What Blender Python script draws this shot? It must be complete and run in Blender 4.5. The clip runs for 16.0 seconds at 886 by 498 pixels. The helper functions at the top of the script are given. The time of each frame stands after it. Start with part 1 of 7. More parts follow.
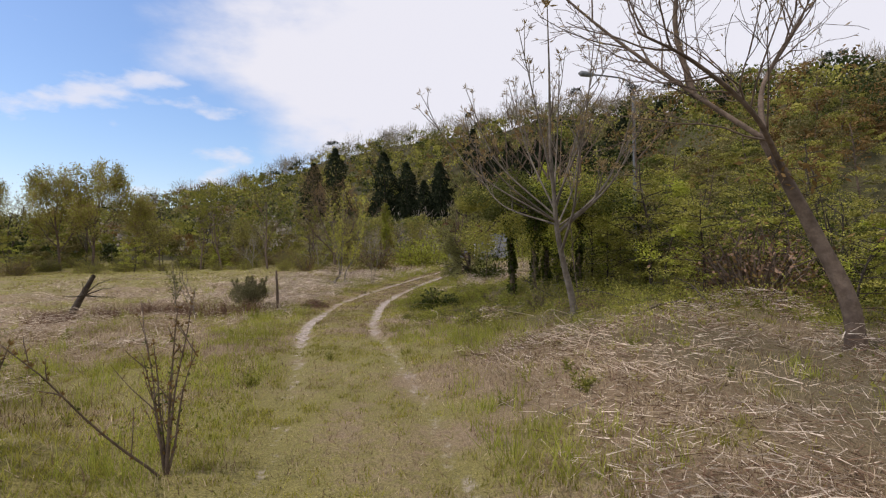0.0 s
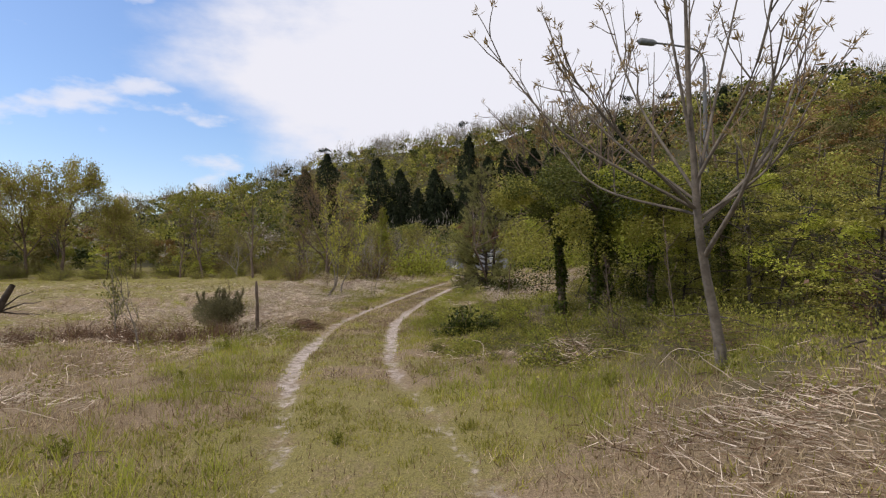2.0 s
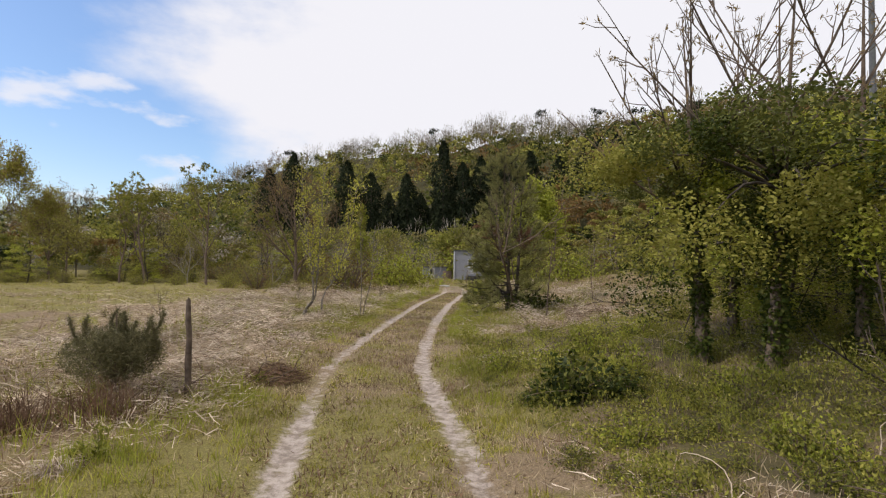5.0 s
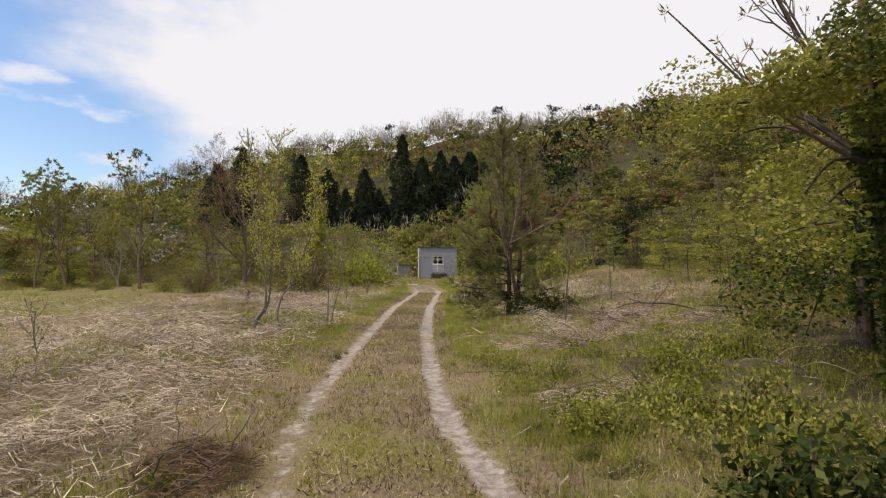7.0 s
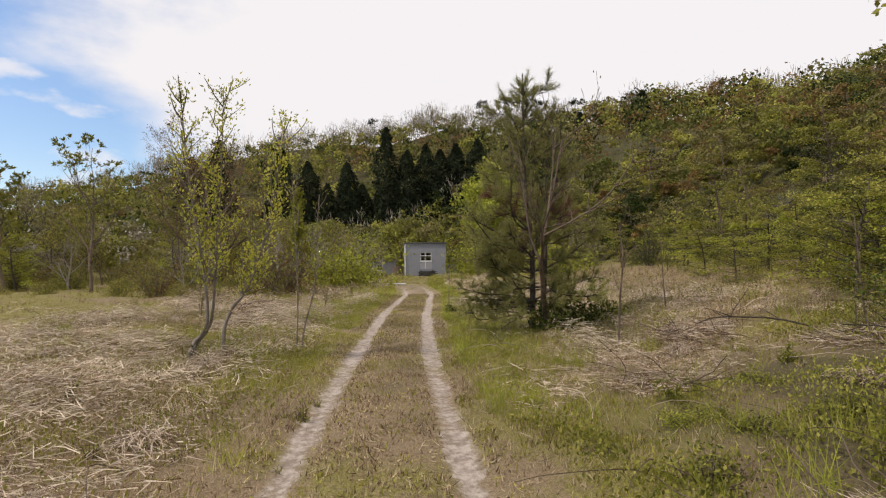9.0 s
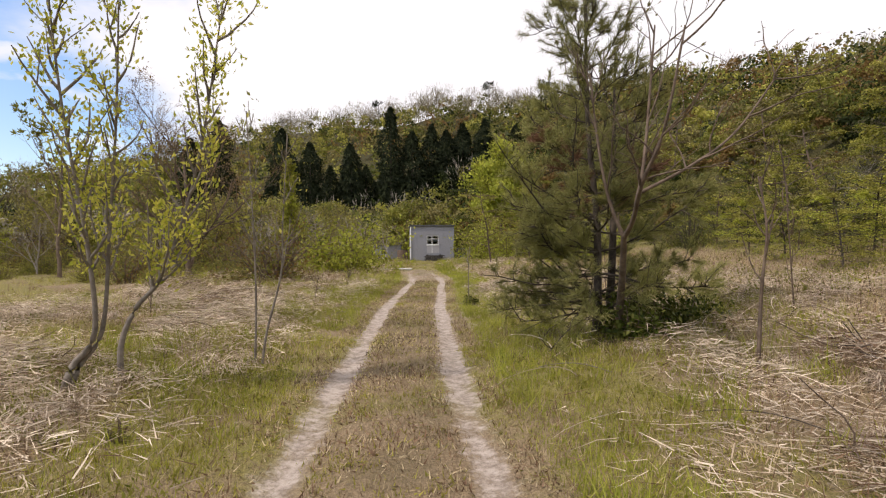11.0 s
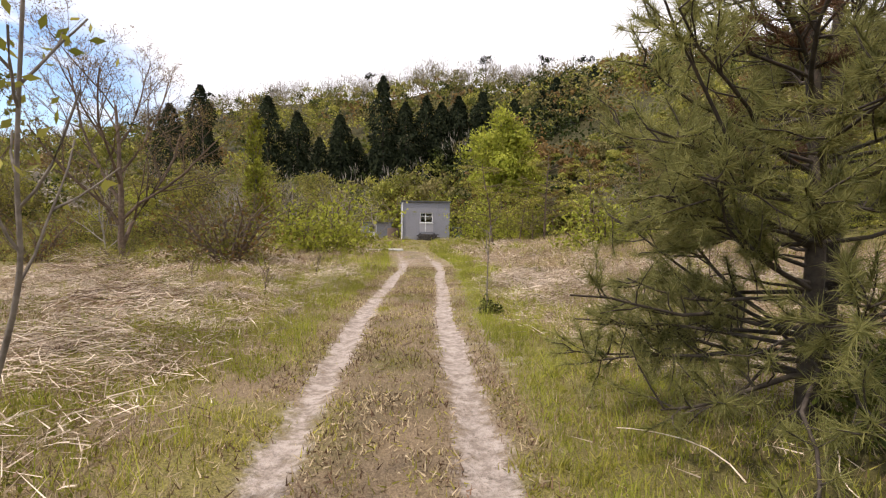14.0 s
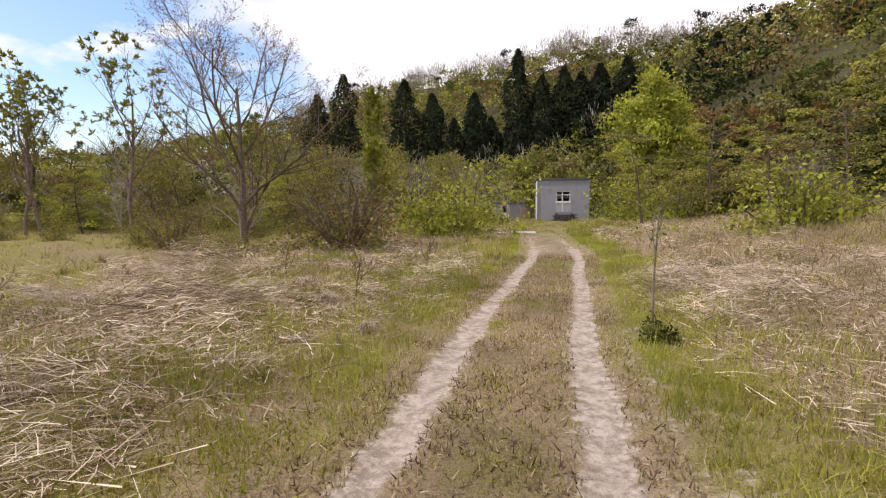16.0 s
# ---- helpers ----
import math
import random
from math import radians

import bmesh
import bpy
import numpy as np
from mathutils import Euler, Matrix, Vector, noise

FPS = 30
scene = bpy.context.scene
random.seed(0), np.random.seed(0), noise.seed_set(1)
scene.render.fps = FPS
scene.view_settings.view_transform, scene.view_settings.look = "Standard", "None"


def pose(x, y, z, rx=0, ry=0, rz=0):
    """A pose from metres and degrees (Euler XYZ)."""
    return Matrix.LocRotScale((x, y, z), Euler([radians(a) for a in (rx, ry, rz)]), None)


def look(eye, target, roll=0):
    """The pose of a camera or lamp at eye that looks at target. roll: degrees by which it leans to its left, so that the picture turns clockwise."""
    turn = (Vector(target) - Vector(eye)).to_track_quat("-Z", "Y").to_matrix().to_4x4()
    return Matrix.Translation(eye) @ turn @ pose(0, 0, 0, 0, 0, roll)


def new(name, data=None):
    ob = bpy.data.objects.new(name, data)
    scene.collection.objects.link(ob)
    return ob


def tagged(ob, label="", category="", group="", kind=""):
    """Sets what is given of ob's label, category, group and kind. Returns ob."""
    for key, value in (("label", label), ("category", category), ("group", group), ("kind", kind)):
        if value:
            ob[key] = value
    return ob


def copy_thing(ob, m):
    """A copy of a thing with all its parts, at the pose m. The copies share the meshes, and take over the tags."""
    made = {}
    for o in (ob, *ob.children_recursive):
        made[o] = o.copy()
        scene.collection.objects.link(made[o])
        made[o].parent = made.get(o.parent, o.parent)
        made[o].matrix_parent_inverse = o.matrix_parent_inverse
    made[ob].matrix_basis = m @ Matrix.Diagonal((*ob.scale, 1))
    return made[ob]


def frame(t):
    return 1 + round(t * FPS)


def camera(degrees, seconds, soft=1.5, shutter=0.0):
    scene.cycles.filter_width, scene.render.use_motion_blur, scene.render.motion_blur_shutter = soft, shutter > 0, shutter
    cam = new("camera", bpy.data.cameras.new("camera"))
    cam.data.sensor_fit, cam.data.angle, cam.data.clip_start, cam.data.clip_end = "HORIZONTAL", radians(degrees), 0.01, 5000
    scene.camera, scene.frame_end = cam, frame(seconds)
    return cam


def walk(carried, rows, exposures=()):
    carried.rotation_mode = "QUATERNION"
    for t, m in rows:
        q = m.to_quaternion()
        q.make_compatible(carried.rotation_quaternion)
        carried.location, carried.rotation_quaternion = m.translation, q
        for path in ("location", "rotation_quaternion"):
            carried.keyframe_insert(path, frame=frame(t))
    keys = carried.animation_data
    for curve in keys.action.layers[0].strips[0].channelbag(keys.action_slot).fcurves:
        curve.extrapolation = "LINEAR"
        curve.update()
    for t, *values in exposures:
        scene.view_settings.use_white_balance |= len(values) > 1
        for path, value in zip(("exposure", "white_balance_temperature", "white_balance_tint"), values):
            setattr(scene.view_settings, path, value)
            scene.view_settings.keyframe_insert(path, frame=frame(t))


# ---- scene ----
cam = camera(81.9, 16.0, 1.2)
PATH = [
    (0, (0.67, -0.087, 1.53), (0.614, 1.912, 1.524), -1.1),
    (0.5, (0.453, 0.647, 1.533), (0.401, 2.646, 1.535), -0.9),
    (1, (0.219, 1.387, 1.477), (0.188, 3.387, 1.492), -0.8),
    (1.5, (-0.041, 2.161, 1.47), (-0.066, 4.161, 1.496), -0.3),
    (2, (-0.239, 2.904, 1.452), (-0.256, 4.904, 1.485), -0.5),
    (2.5, (-0.509, 3.599, 1.451), (-0.524, 5.599, 1.491), -0.3),
    (3, (-0.731, 4.231, 1.431), (-0.731, 6.23, 1.5), -0.4),
    (3.5, (-1.014, 4.987, 1.409), (-0.994, 6.985, 1.478), 0.2),
    (4, (-1.219, 5.714, 1.397), (-1.171, 7.712, 1.465), 0.4),
    (4.5, (-1.401, 6.468, 1.402), (-1.329, 8.465, 1.461), 0.4),
    (5, (-1.589, 7.175, 1.39), (-1.469, 9.17, 1.458), 0.7),
    (5.2, (-1.667, 7.488, 1.372), (-1.523, 9.482, 1.438), 0.8),
    (7.3, (-2.164, 10.383, 1.326), (-1.856, 12.358, 1.388), -0.4),
    (7.5, (-2.187, 10.642, 1.337), (-1.867, 12.615, 1.401), -0.5),
    (8, (-2.176, 11.318, 1.325), (-1.836, 13.288, 1.384), -0.6),
    (8.5, (-2.127, 12.041, 1.371), (-1.771, 14.008, 1.427), -0.7),
    (9, (-2.101, 12.731, 1.4), (-1.749, 14.699, 1.445), -0.6),
    (9.2, (-2.08, 12.996, 1.397), (-1.73, 14.964, 1.435), -0.6),
    (11.3, (-1.842, 15.959, 1.268), (-1.514, 17.932, 1.24), -0.4),
    (11.5, (-1.811, 16.223, 1.27), (-1.489, 18.197, 1.23), -0.3),
    (12, (-1.783, 16.841, 1.266), (-1.487, 18.818, 1.201), -0.1),
    (12.5, (-1.698, 17.439, 1.275), (-1.41, 19.417, 1.2), -0.0),
    (13, (-1.642, 18.035, 1.262), (-1.333, 20.01, 1.184), 0.5),
    (13.5, (-1.575, 18.632, 1.259), (-1.211, 20.597, 1.172), 0.9),
    (14, (-1.495, 19.195, 1.262), (-1.128, 21.158, 1.165), 0.8),
    (14.5, (-1.367, 19.731, 1.264), (-1.023, 21.698, 1.158), 0.5),
    (15, (-1.284, 20.279, 1.281), (-1.028, 22.259, 1.148), 0.4),
    (15.5, (-1.174, 20.843, 1.275), (-1.091, 22.834, 1.104), 0.1),
    (16, (-1.106, 21.362, 1.28), (-1.267, 23.348, 1.103), -0.3),
]
walk(cam, [(t, look(eye, target, roll)) for t, eye, target, roll in PATH],
     ((0, -0.1, 6380, 18), (5, -0.0, 6550, 15), (9, 0.0, 6850, 15), (12.5, 0.41, 6780, 19), (14.5, 0.46, 6760, 19), (16, 0.32, 6750, 20)))

# ---- world, sun and sky ----
SUN_AZ, SUN_EL = radians(-104.0), radians(54.0)   # from the y axis, clockwise seen from above
world = bpy.data.worlds.new("sky")
scene.world = world
world.use_nodes = True
wn, wl = world.node_tree.nodes, world.node_tree.links
wn.clear()


def wnode(kind, **values):
    n = wn.new(kind)
    for key, value in values.items():
        n.inputs[key].default_value = value
    return n


w_out = wn.new("ShaderNodeOutputWorld")
w_sky = wn.new("ShaderNodeTexSky")
w_sky.sky_type, w_sky.sun_disc = "NISHITA", False
w_sky.sun_elevation, w_sky.sun_rotation = SUN_EL, SUN_AZ
w_sky.air_density, w_sky.dust_density = 1.0, 1.2
w_blue = wnode("ShaderNodeBackground", Strength=0.185)
w_white = wnode("ShaderNodeBackground", Color=(0.94, 0.965, 1.0, 1), Strength=0.93)
w_mix = wn.new("ShaderNodeMixShader")
w_tc = wn.new("ShaderNodeTexCoord")
w_sep = wn.new("ShaderNodeSeparateXYZ")
w_noise = wnode("ShaderNodeTexNoise", Scale=2.6, Detail=7.0, Roughness=0.55)
w_map = wn.new("ShaderNodeMapping")
w_map.inputs["Scale"].default_value = (1.0, 1.0, 2.2)
w_map.inputs["Location"].default_value = (3.1, 0.4, 0.0)
w_m1 = wn.new("ShaderNodeMath"); w_m1.operation = "MULTIPLY_ADD"
w_m2 = wn.new("ShaderNodeMath"); w_m2.operation = "MULTIPLY_ADD"
w_ramp = wn.new("ShaderNodeMapRange")
w_ramp.interpolation_type = "SMOOTHSTEP"
wl.new(w_tc.outputs["Generated"], w_map.inputs["Vector"])
wl.new(w_map.outputs["Vector"], w_noise.inputs["Vector"])
wl.new(w_tc.outputs["Generated"], w_sep.inputs["Vector"])
# a broad sheet of cloud that thins out towards the west (minus x)
wl.new(w_sep.outputs["X"], w_m1.inputs[0]); w_m1.inputs[1].default_value = 0.95
wl.new(w_noise.outputs["Fac"], w_m1.inputs[2])
wl.new(w_sep.outputs["Z"], w_m2.inputs[0]); w_m2.inputs[1].default_value = 0.55
wl.new(w_m1.outputs[0], w_m2.inputs[2])
wl.new(w_m2.outputs[0], w_ramp.inputs["Value"])
w_ramp.inputs["From Min"].default_value, w_ramp.inputs["From Max"].default_value = 0.22, 0.52
w_ramp.inputs["To Min"].default_value, w_ramp.inputs["To Max"].default_value = 0.10, 1.0
w_hs = wnode("ShaderNodeHueSaturation", Saturation=1.3)
wl.new(w_sky.outputs[0], w_hs.inputs["Color"])
wl.new(w_hs.outputs[0], w_blue.inputs["Color"])
wl.new(w_blue.outputs[0], w_mix.inputs[1])
wl.new(w_white.outputs[0], w_mix.inputs[2])
w_puff = wnode("ShaderNodeTexNoise", Scale=7.0, Detail=6.0, Roughness=0.5)
wl.new(w_map.outputs["Vector"], w_puff.inputs["Vector"])
w_pr = wn.new("ShaderNodeMapRange")
w_pr.interpolation_type = "SMOOTHSTEP"
wl.new(w_puff.outputs["Fac"], w_pr.inputs["Value"])
w_pr.inputs["From Min"].default_value, w_pr.inputs["From Max"].default_value, w_pr.inputs["To Max"].default_value = 0.52, 0.68, 0.8
w_max = wn.new("ShaderNodeMath"); w_max.operation = "MAXIMUM"
wl.new(w_ramp.outputs[0], w_max.inputs[0])
wl.new(w_pr.outputs[0], w_max.inputs[1])
wl.new(w_max.outputs[0], w_mix.inputs["Fac"])
wl.new(w_mix.outputs[0], w_out.inputs["Surface"])

sun = new("sun", bpy.data.lights.new("sun", "SUN"))
sun.data.energy, sun.data.angle, sun.data.color = 2.6, radians(2.0), (1.0, 0.95, 0.87)
sun_from = Vector((math.sin(SUN_AZ) * math.cos(SUN_EL), math.cos(SUN_AZ) * math.cos(SUN_EL), math.sin(SUN_EL)))
sun.matrix_world = look(sun_from * 200, (0, 0, 0))

# ---- materials ----


def material(name, rough=0.8):
    m = bpy.data.materials.new(name)
    m.use_nodes = True
    nt = m.node_tree
    b = nt.nodes["Principled BSDF"]
    b.inputs["Roughness"].default_value = rough
    b.inputs["Specular IOR Level"].default_value = 0.25
    return m, nt, b


def nd(nt, kind, **values):
    n = nt.nodes.new(kind)
    for key, value in values.items():
        n.inputs[key].default_value = value
    return n


def noise_fac(nt, scale, detail=4.0, rough=0.6, coords="Object"):
    tc = nt.nodes.new("ShaderNodeTexCoord")
    n = nd(nt, "ShaderNodeTexNoise", Scale=scale, Detail=detail, Roughness=rough)
    nt.links.new(tc.outputs[coords], n.inputs["Vector"])
    return n.outputs["Fac"]


def span(nt, value, a, b, lo=0.0, hi=1.0):
    n = nt.nodes.new("ShaderNodeMapRange")
    n.interpolation_type = "SMOOTHSTEP"
    nt.links.new(value, n.inputs["Value"])
    for key, v in (("From Min", a), ("From Max", b), ("To Min", lo), ("To Max", hi)):
        n.inputs[key].default_value = v
    return n.outputs[0]


def mixc(nt, fac, a, b):
    n = nt.nodes.new("ShaderNodeMix")
    n.data_type = "RGBA"
    for sock, v in ((n.inputs[0], fac), (n.inputs[6], a), (n.inputs[7], b)):
        if isinstance(v, (tuple, list)):
            sock.default_value = (*v, 1) if len(v) == 3 else v
        elif isinstance(v, (int, float)):
            sock.default_value = v
        else:
            nt.links.new(v, sock)
    return n.outputs[2]


def bumped(nt, b, height, strength=0.5, distance=0.02):
    n = nd(nt, "ShaderNodeBump", Strength=strength, Distance=distance)
    nt.links.new(height, n.inputs["Height"])
    nt.links.new(n.outputs[0], b.inputs["Normal"])


def leaf_material(name, a, b, through_light=0.35, patch=0.35, rough=0.55):
    """Leaves, blades and needles: a colour between a and b for each leaf, drifting over metres, partly let through by light."""
    m, nt, p = material(name, rough)
    p.inputs["Specular IOR Level"].default_value = 0.1
    geo = nt.nodes.new("ShaderNodeNewGeometry")
    tone = mixc(nt, geo.outputs["Random Per Island"], a, b)
    drift = span(nt, noise_fac(nt, patch, 2.0), 0.3, 0.7, 0.72, 1.25)
    hs = nd(nt, "ShaderNodeHueSaturation")
    nt.links.new(tone, hs.inputs["Color"])
    nt.links.new(drift, hs.inputs["Value"])
    nt.links.new(hs.outputs[0], p.inputs["Base Color"])
    tr = nt.nodes.new("ShaderNodeBsdfTranslucent")
    nt.links.new(hs.outputs[0], tr.inputs["Color"])
    mx = nt.nodes.new("ShaderNodeMixShader")
    mx.inputs[0].default_value = through_light
    out = nt.nodes["Material Output"]
    nt.links.new(p.outputs[0], mx.inputs[1])
    nt.links.new(tr.outputs[0], mx.inputs[2])
    nt.links.new(mx.outputs[0], out.inputs["Surface"])
    return m


def bark_material(name, a, b, scale=9.0):
    m, nt, p = material(name, 0.9)
    f = noise_fac(nt, scale, 6.0, 0.7)
    g = noise_fac(nt, scale * 0.12, 2.0)
    c = mixc(nt, span(nt, f, 0.3, 0.7), a, b)
    c = mixc(nt, span(nt, g, 0.45, 0.7, 0.0, 0.45), c, tuple(v * 0.55 for v in a))
    nt.links.new(c, p.inputs["Base Color"])
    bumped(nt, p, f, 0.7, 0.02)
    return m


LEAF_YELLOW = leaf_material("leaf_yellow_green", (0.235, 0.235, 0.036), (0.42, 0.38, 0.09), 0.35)
LEAF_GOLD = leaf_material("leaf_golden_green", (0.40, 0.385, 0.045), (0.62, 0.56, 0.12), 0.5)
LEAF_BRIGHT = leaf_material("leaf_bright_green", (0.25, 0.29, 0.03), (0.44, 0.44, 0.07), 0.4)
LEAF_FRESH = leaf_material("leaf_fresh_green", (0.14, 0.152, 0.023), (0.28, 0.262, 0.056), 0.32)
LEAF_MID = leaf_material("leaf_mid_green", (0.07, 0.085, 0.018), (0.17, 0.172, 0.042), 0.3)
LEAF_OLIVE = leaf_material("leaf_olive", (0.12, 0.108, 0.036), (0.26, 0.22, 0.085), 0.3)
LEAF_RUST = leaf_material("leaf_rust", (0.13, 0.08, 0.026), (0.25, 0.155, 0.055), 0.35)
LEAF_DARK = leaf_material("leaf_dark_green", (0.02, 0.03, 0.007), (0.055, 0.07, 0.015), 0.2)
LEAF_IVY = leaf_material("ivy", (0.026, 0.04, 0.007), (0.085, 0.105, 0.015), 0.2, rough=0.4)
CONIFER = leaf_material("conifer_needles", (0.012, 0.017, 0.009), (0.036, 0.045, 0.02), 0.1, rough=0.9)
PINE = leaf_material("pine_needles", (0.17, 0.175, 0.055), (0.40, 0.38, 0.14), 0.55)
PINE_DEAD = leaf_material("dead_needles", (0.13, 0.07, 0.04), (0.24, 0.13, 0.075), 0.2)
BUD = leaf_material("young_buds", (0.20, 0.135, 0.06), (0.36, 0.265, 0.125), 0.35)
TWIG_FAR = leaf_material("bare_twigs_far", (0.24, 0.21, 0.17), (0.40, 0.36, 0.29), 0.1)
GRASS = leaf_material("grass_green", (0.19, 0.19, 0.026), (0.42, 0.375, 0.085), 0.35, patch=0.6)
GRASS_LUSH = leaf_material("grass_lush", (0.21, 0.24, 0.03), (0.43, 0.42, 0.08), 0.4, patch=0.6)
GRASS_DRY = leaf_material("grass_dry", (0.30, 0.23, 0.13), (0.56, 0.45, 0.28), 0.25, patch=0.6)
STRAW = leaf_material("straw", (0.36, 0.275, 0.19), (0.78, 0.66, 0.51), 0.1, patch=0.6)
STRAW_BROWN = leaf_material("straw_brown", (0.10, 0.06, 0.036), (0.25, 0.155, 0.095), 0.1)
BARK_GREY = bark_material("bark_grey", (0.12, 0.10, 0.08), (0.25, 0.215, 0.175))
BARK_PALE = bark_material("bark_pale", (0.095, 0.078, 0.058), (0.20, 0.168, 0.13))
BARK_BROWN = bark_material("bark_brown", (0.085, 0.06, 0.042), (0.19, 0.14, 0.10))
BARK_DARK = bark_material("bark_dark", (0.035, 0.027, 0.02), (0.10, 0.08, 0.06))

# ---- the lie of the land ----
TRACK_Y = (-30, -5, 0, 5.3, 6.7, 7.7, 9.0, 10.4, 11.2, 12.9, 14.4, 16, 17.7, 19.2, 20.5, 21.7, 23.1, 24.5, 25.7, 27, 29.4, 31, 33, 36, 39.4, 44, 52, 58)
TRACK_X = (6.0, 2.0, 0.75, -0.46, -0.84, -1.08, -1.48, -1.77, -1.84, -1.99, -2.07, -1.97, -1.81, -1.65, -1.5, -1.34, -1.16, -0.96, -0.81, -0.6, -0.15, 0.1, 0.5, 0.85, 1.06, 1.5, 2.9, 4.3)
GAUGE_Y = (8, 13, 16, 20, 24, 27, 31)
HALF_GAUGE = (0.68, 0.65, 0.62, 0.57, 0.57, 0.58, 0.54)
BEARING = (-180, -130, -90, -60, -45, -25, -12, 0, 10, 25, 45, 70, 90, 130, 160, 180)
SKYLINE = (4, 3, 3, 2.6, 3.8, 8.2, 12.7, 15.3, 16.6, 16.8, 15.8, 15.5, 15, 10, 5, 4)
FOOT = (150, 150, 140, 130, 120, 98, 86, 78, 62, 34, 17, 12.5, 11.5, 16, 90, 150)
RIDGE = (330, 320, 300, 300, 290, 270, 260, 250, 235, 200, 150, 120, 115, 150, 300, 330)
TABLE = np.random.RandomState(7).rand(256, 256)


def vnoise(x, y, size, layer=0):
    """Smooth value noise from 0 to 1, with lumps of about that size."""
    u, v = np.asarray(x, float) / size + 17.3 * layer, np.asarray(y, float) / size + 31.7 * layer
    i, j = np.floor(u).astype(int), np.floor(v).astype(int)
    a, b = u - i, v - j
    a, b = a * a * (3 - 2 * a), b * b * (3 - 2 * b)
    i0, j0, i1, j1 = i % 256, j % 256, (i + 1) % 256, (j + 1) % 256
    return (TABLE[i0, j0] * (1 - a) + TABLE[i1, j0] * a) * (1 - b) + (TABLE[i0, j1] * (1 - a) + TABLE[i1, j1] * a) * b


def smooth(v, a, b):
    """0 to 1 as v goes from a to b, eased at both ends."""
    s = np.clip((np.asarray(v, float) - a) / (b - a), 0, 1)
    return s * s * (3 - 2 * s)


def track_x(y):
    return np.interp(y, TRACK_Y, TRACK_X)


def off_track(x, y):
    """Distance from the middle of the track, and from the middle of the nearer rut."""
    d = np.asarray(x, float) - track_x(y)
    return d, np.abs(np.abs(d) - np.interp(y, GAUGE_Y, HALF_GAUGE))


def ground_z(x, y):
    x, y = np.asarray(x, float), np.asarray(y, float)
    d, rut = off_track(x, y)
    away = smooth(np.abs(d), 0.9, 3.0)
    near = smooth(np.hypot(x, y - 20), 90, 40)
    z = away * (0.04 + 0.22 * (vnoise(x, y, 5.0) - 0.45) + 0.26 * (vnoise(x, y, 1.1, 1) - 0.5) + 0.13 * (vnoise(x, y, 0.5, 10) - 0.5))
    z += 0.03 * (vnoise(x, y, 0.5, 2) - 0.5) - 0.05 * np.exp(-(rut / 0.16) ** 2)
    z += 0.26 * np.exp(-(((x - 3.4) / 2.6) ** 2 + ((y - 7.2) / 4.0) ** 2))
    z = z * (0.35 + 0.65 * near)
    # the bank that rises towards the slope
    z += 0.125 * np.maximum(0, np.minimum(d, 15) - 2.6) * smooth(d, 2.2, 5.0) * (0.45 + 0.55 * smooth(y, 11, 18)) * smooth(y, 52, 44) * smooth(y, -8, 0)
    bearing = np.degrees(np.arctan2(x, y - 10))
    r = np.hypot(x, y - 10)
    foot, ridge = np.interp(bearing, BEARING, FOOT), np.interp(bearing, BEARING, RIDGE)
    top = ridge * np.tan(np.radians(np.interp(bearing, BEARING, SKYLINE))) - 9.0
    s = np.clip((r - foot) / (ridge - foot), 0, 1.25)
    rise = np.where(s < 1, np.maximum(s, 1e-6) ** np.interp(bearing, [-40, 10, 30, 60], [1.25, 1.25, 0.95, 0.85]), 1.0 - 0.6 * (s - 1))
    rise = rise * smooth(s, 0.0, 0.10)
    return z + np.maximum(top, 0) * rise * (0.94 + 0.12 * vnoise(x, y, 38, 3)) + 1.5 * smooth(s, 0.02, 0.1) * (vnoise(x, y, 13, 4) - 0.5)


def is_wood(x, y):
    bearing = np.degrees(np.arctan2(x, y - 10))
    return np.hypot(x, y - 10) - np.interp(bearing, BEARING, FOOT)


def gz(x, y):
    return float(ground_z(x, y))


# ---- mesh building ----


class Soup:
    """Vertices and faces gathered piece by piece, made into one mesh at the end."""

    def __init__(self):
        self.v, self.f, self.m, self.n = [], [], [], 0

    def add(self, verts, faces, mat=0):
        verts, faces = np.asarray(verts, float).reshape(-1, 3), np.asarray(faces, int)
        if len(faces):
            self.v.append(verts)
            self.f.append(faces + self.n)
            self.m.append(np.full(len(faces), mat))
            self.n += len(verts)

    def mesh(self, name, mats, shade=False):
        me = bpy.data.meshes.new(name)
        if self.n:
            v = np.concatenate(self.v)
            sizes = np.concatenate([np.full(len(f), f.shape[1]) for f in self.f])
            loops = np.concatenate([f.ravel() for f in self.f])
            me.vertices.add(len(v))
            me.vertices.foreach_set("co", v.ravel())
            me.loops.add(len(loops))
            me.loops.foreach_set("vertex_index", loops)
            me.polygons.add(len(sizes))
            me.polygons.foreach_set("loop_start", np.concatenate([[0], np.cumsum(sizes)[:-1]]))
            me.polygons.foreach_set("material_index", np.concatenate(self.m))
            me.polygons.foreach_set("use_smooth", np.full(len(sizes), shade))
            me.update(calc_edges=True)
        for m in mats:
            me.materials.append(m)
        return me


def unit(a):
    a = np.asarray(a, float)
    return a / np.maximum(np.linalg.norm(a, axis=-1, keepdims=True), 1e-9)


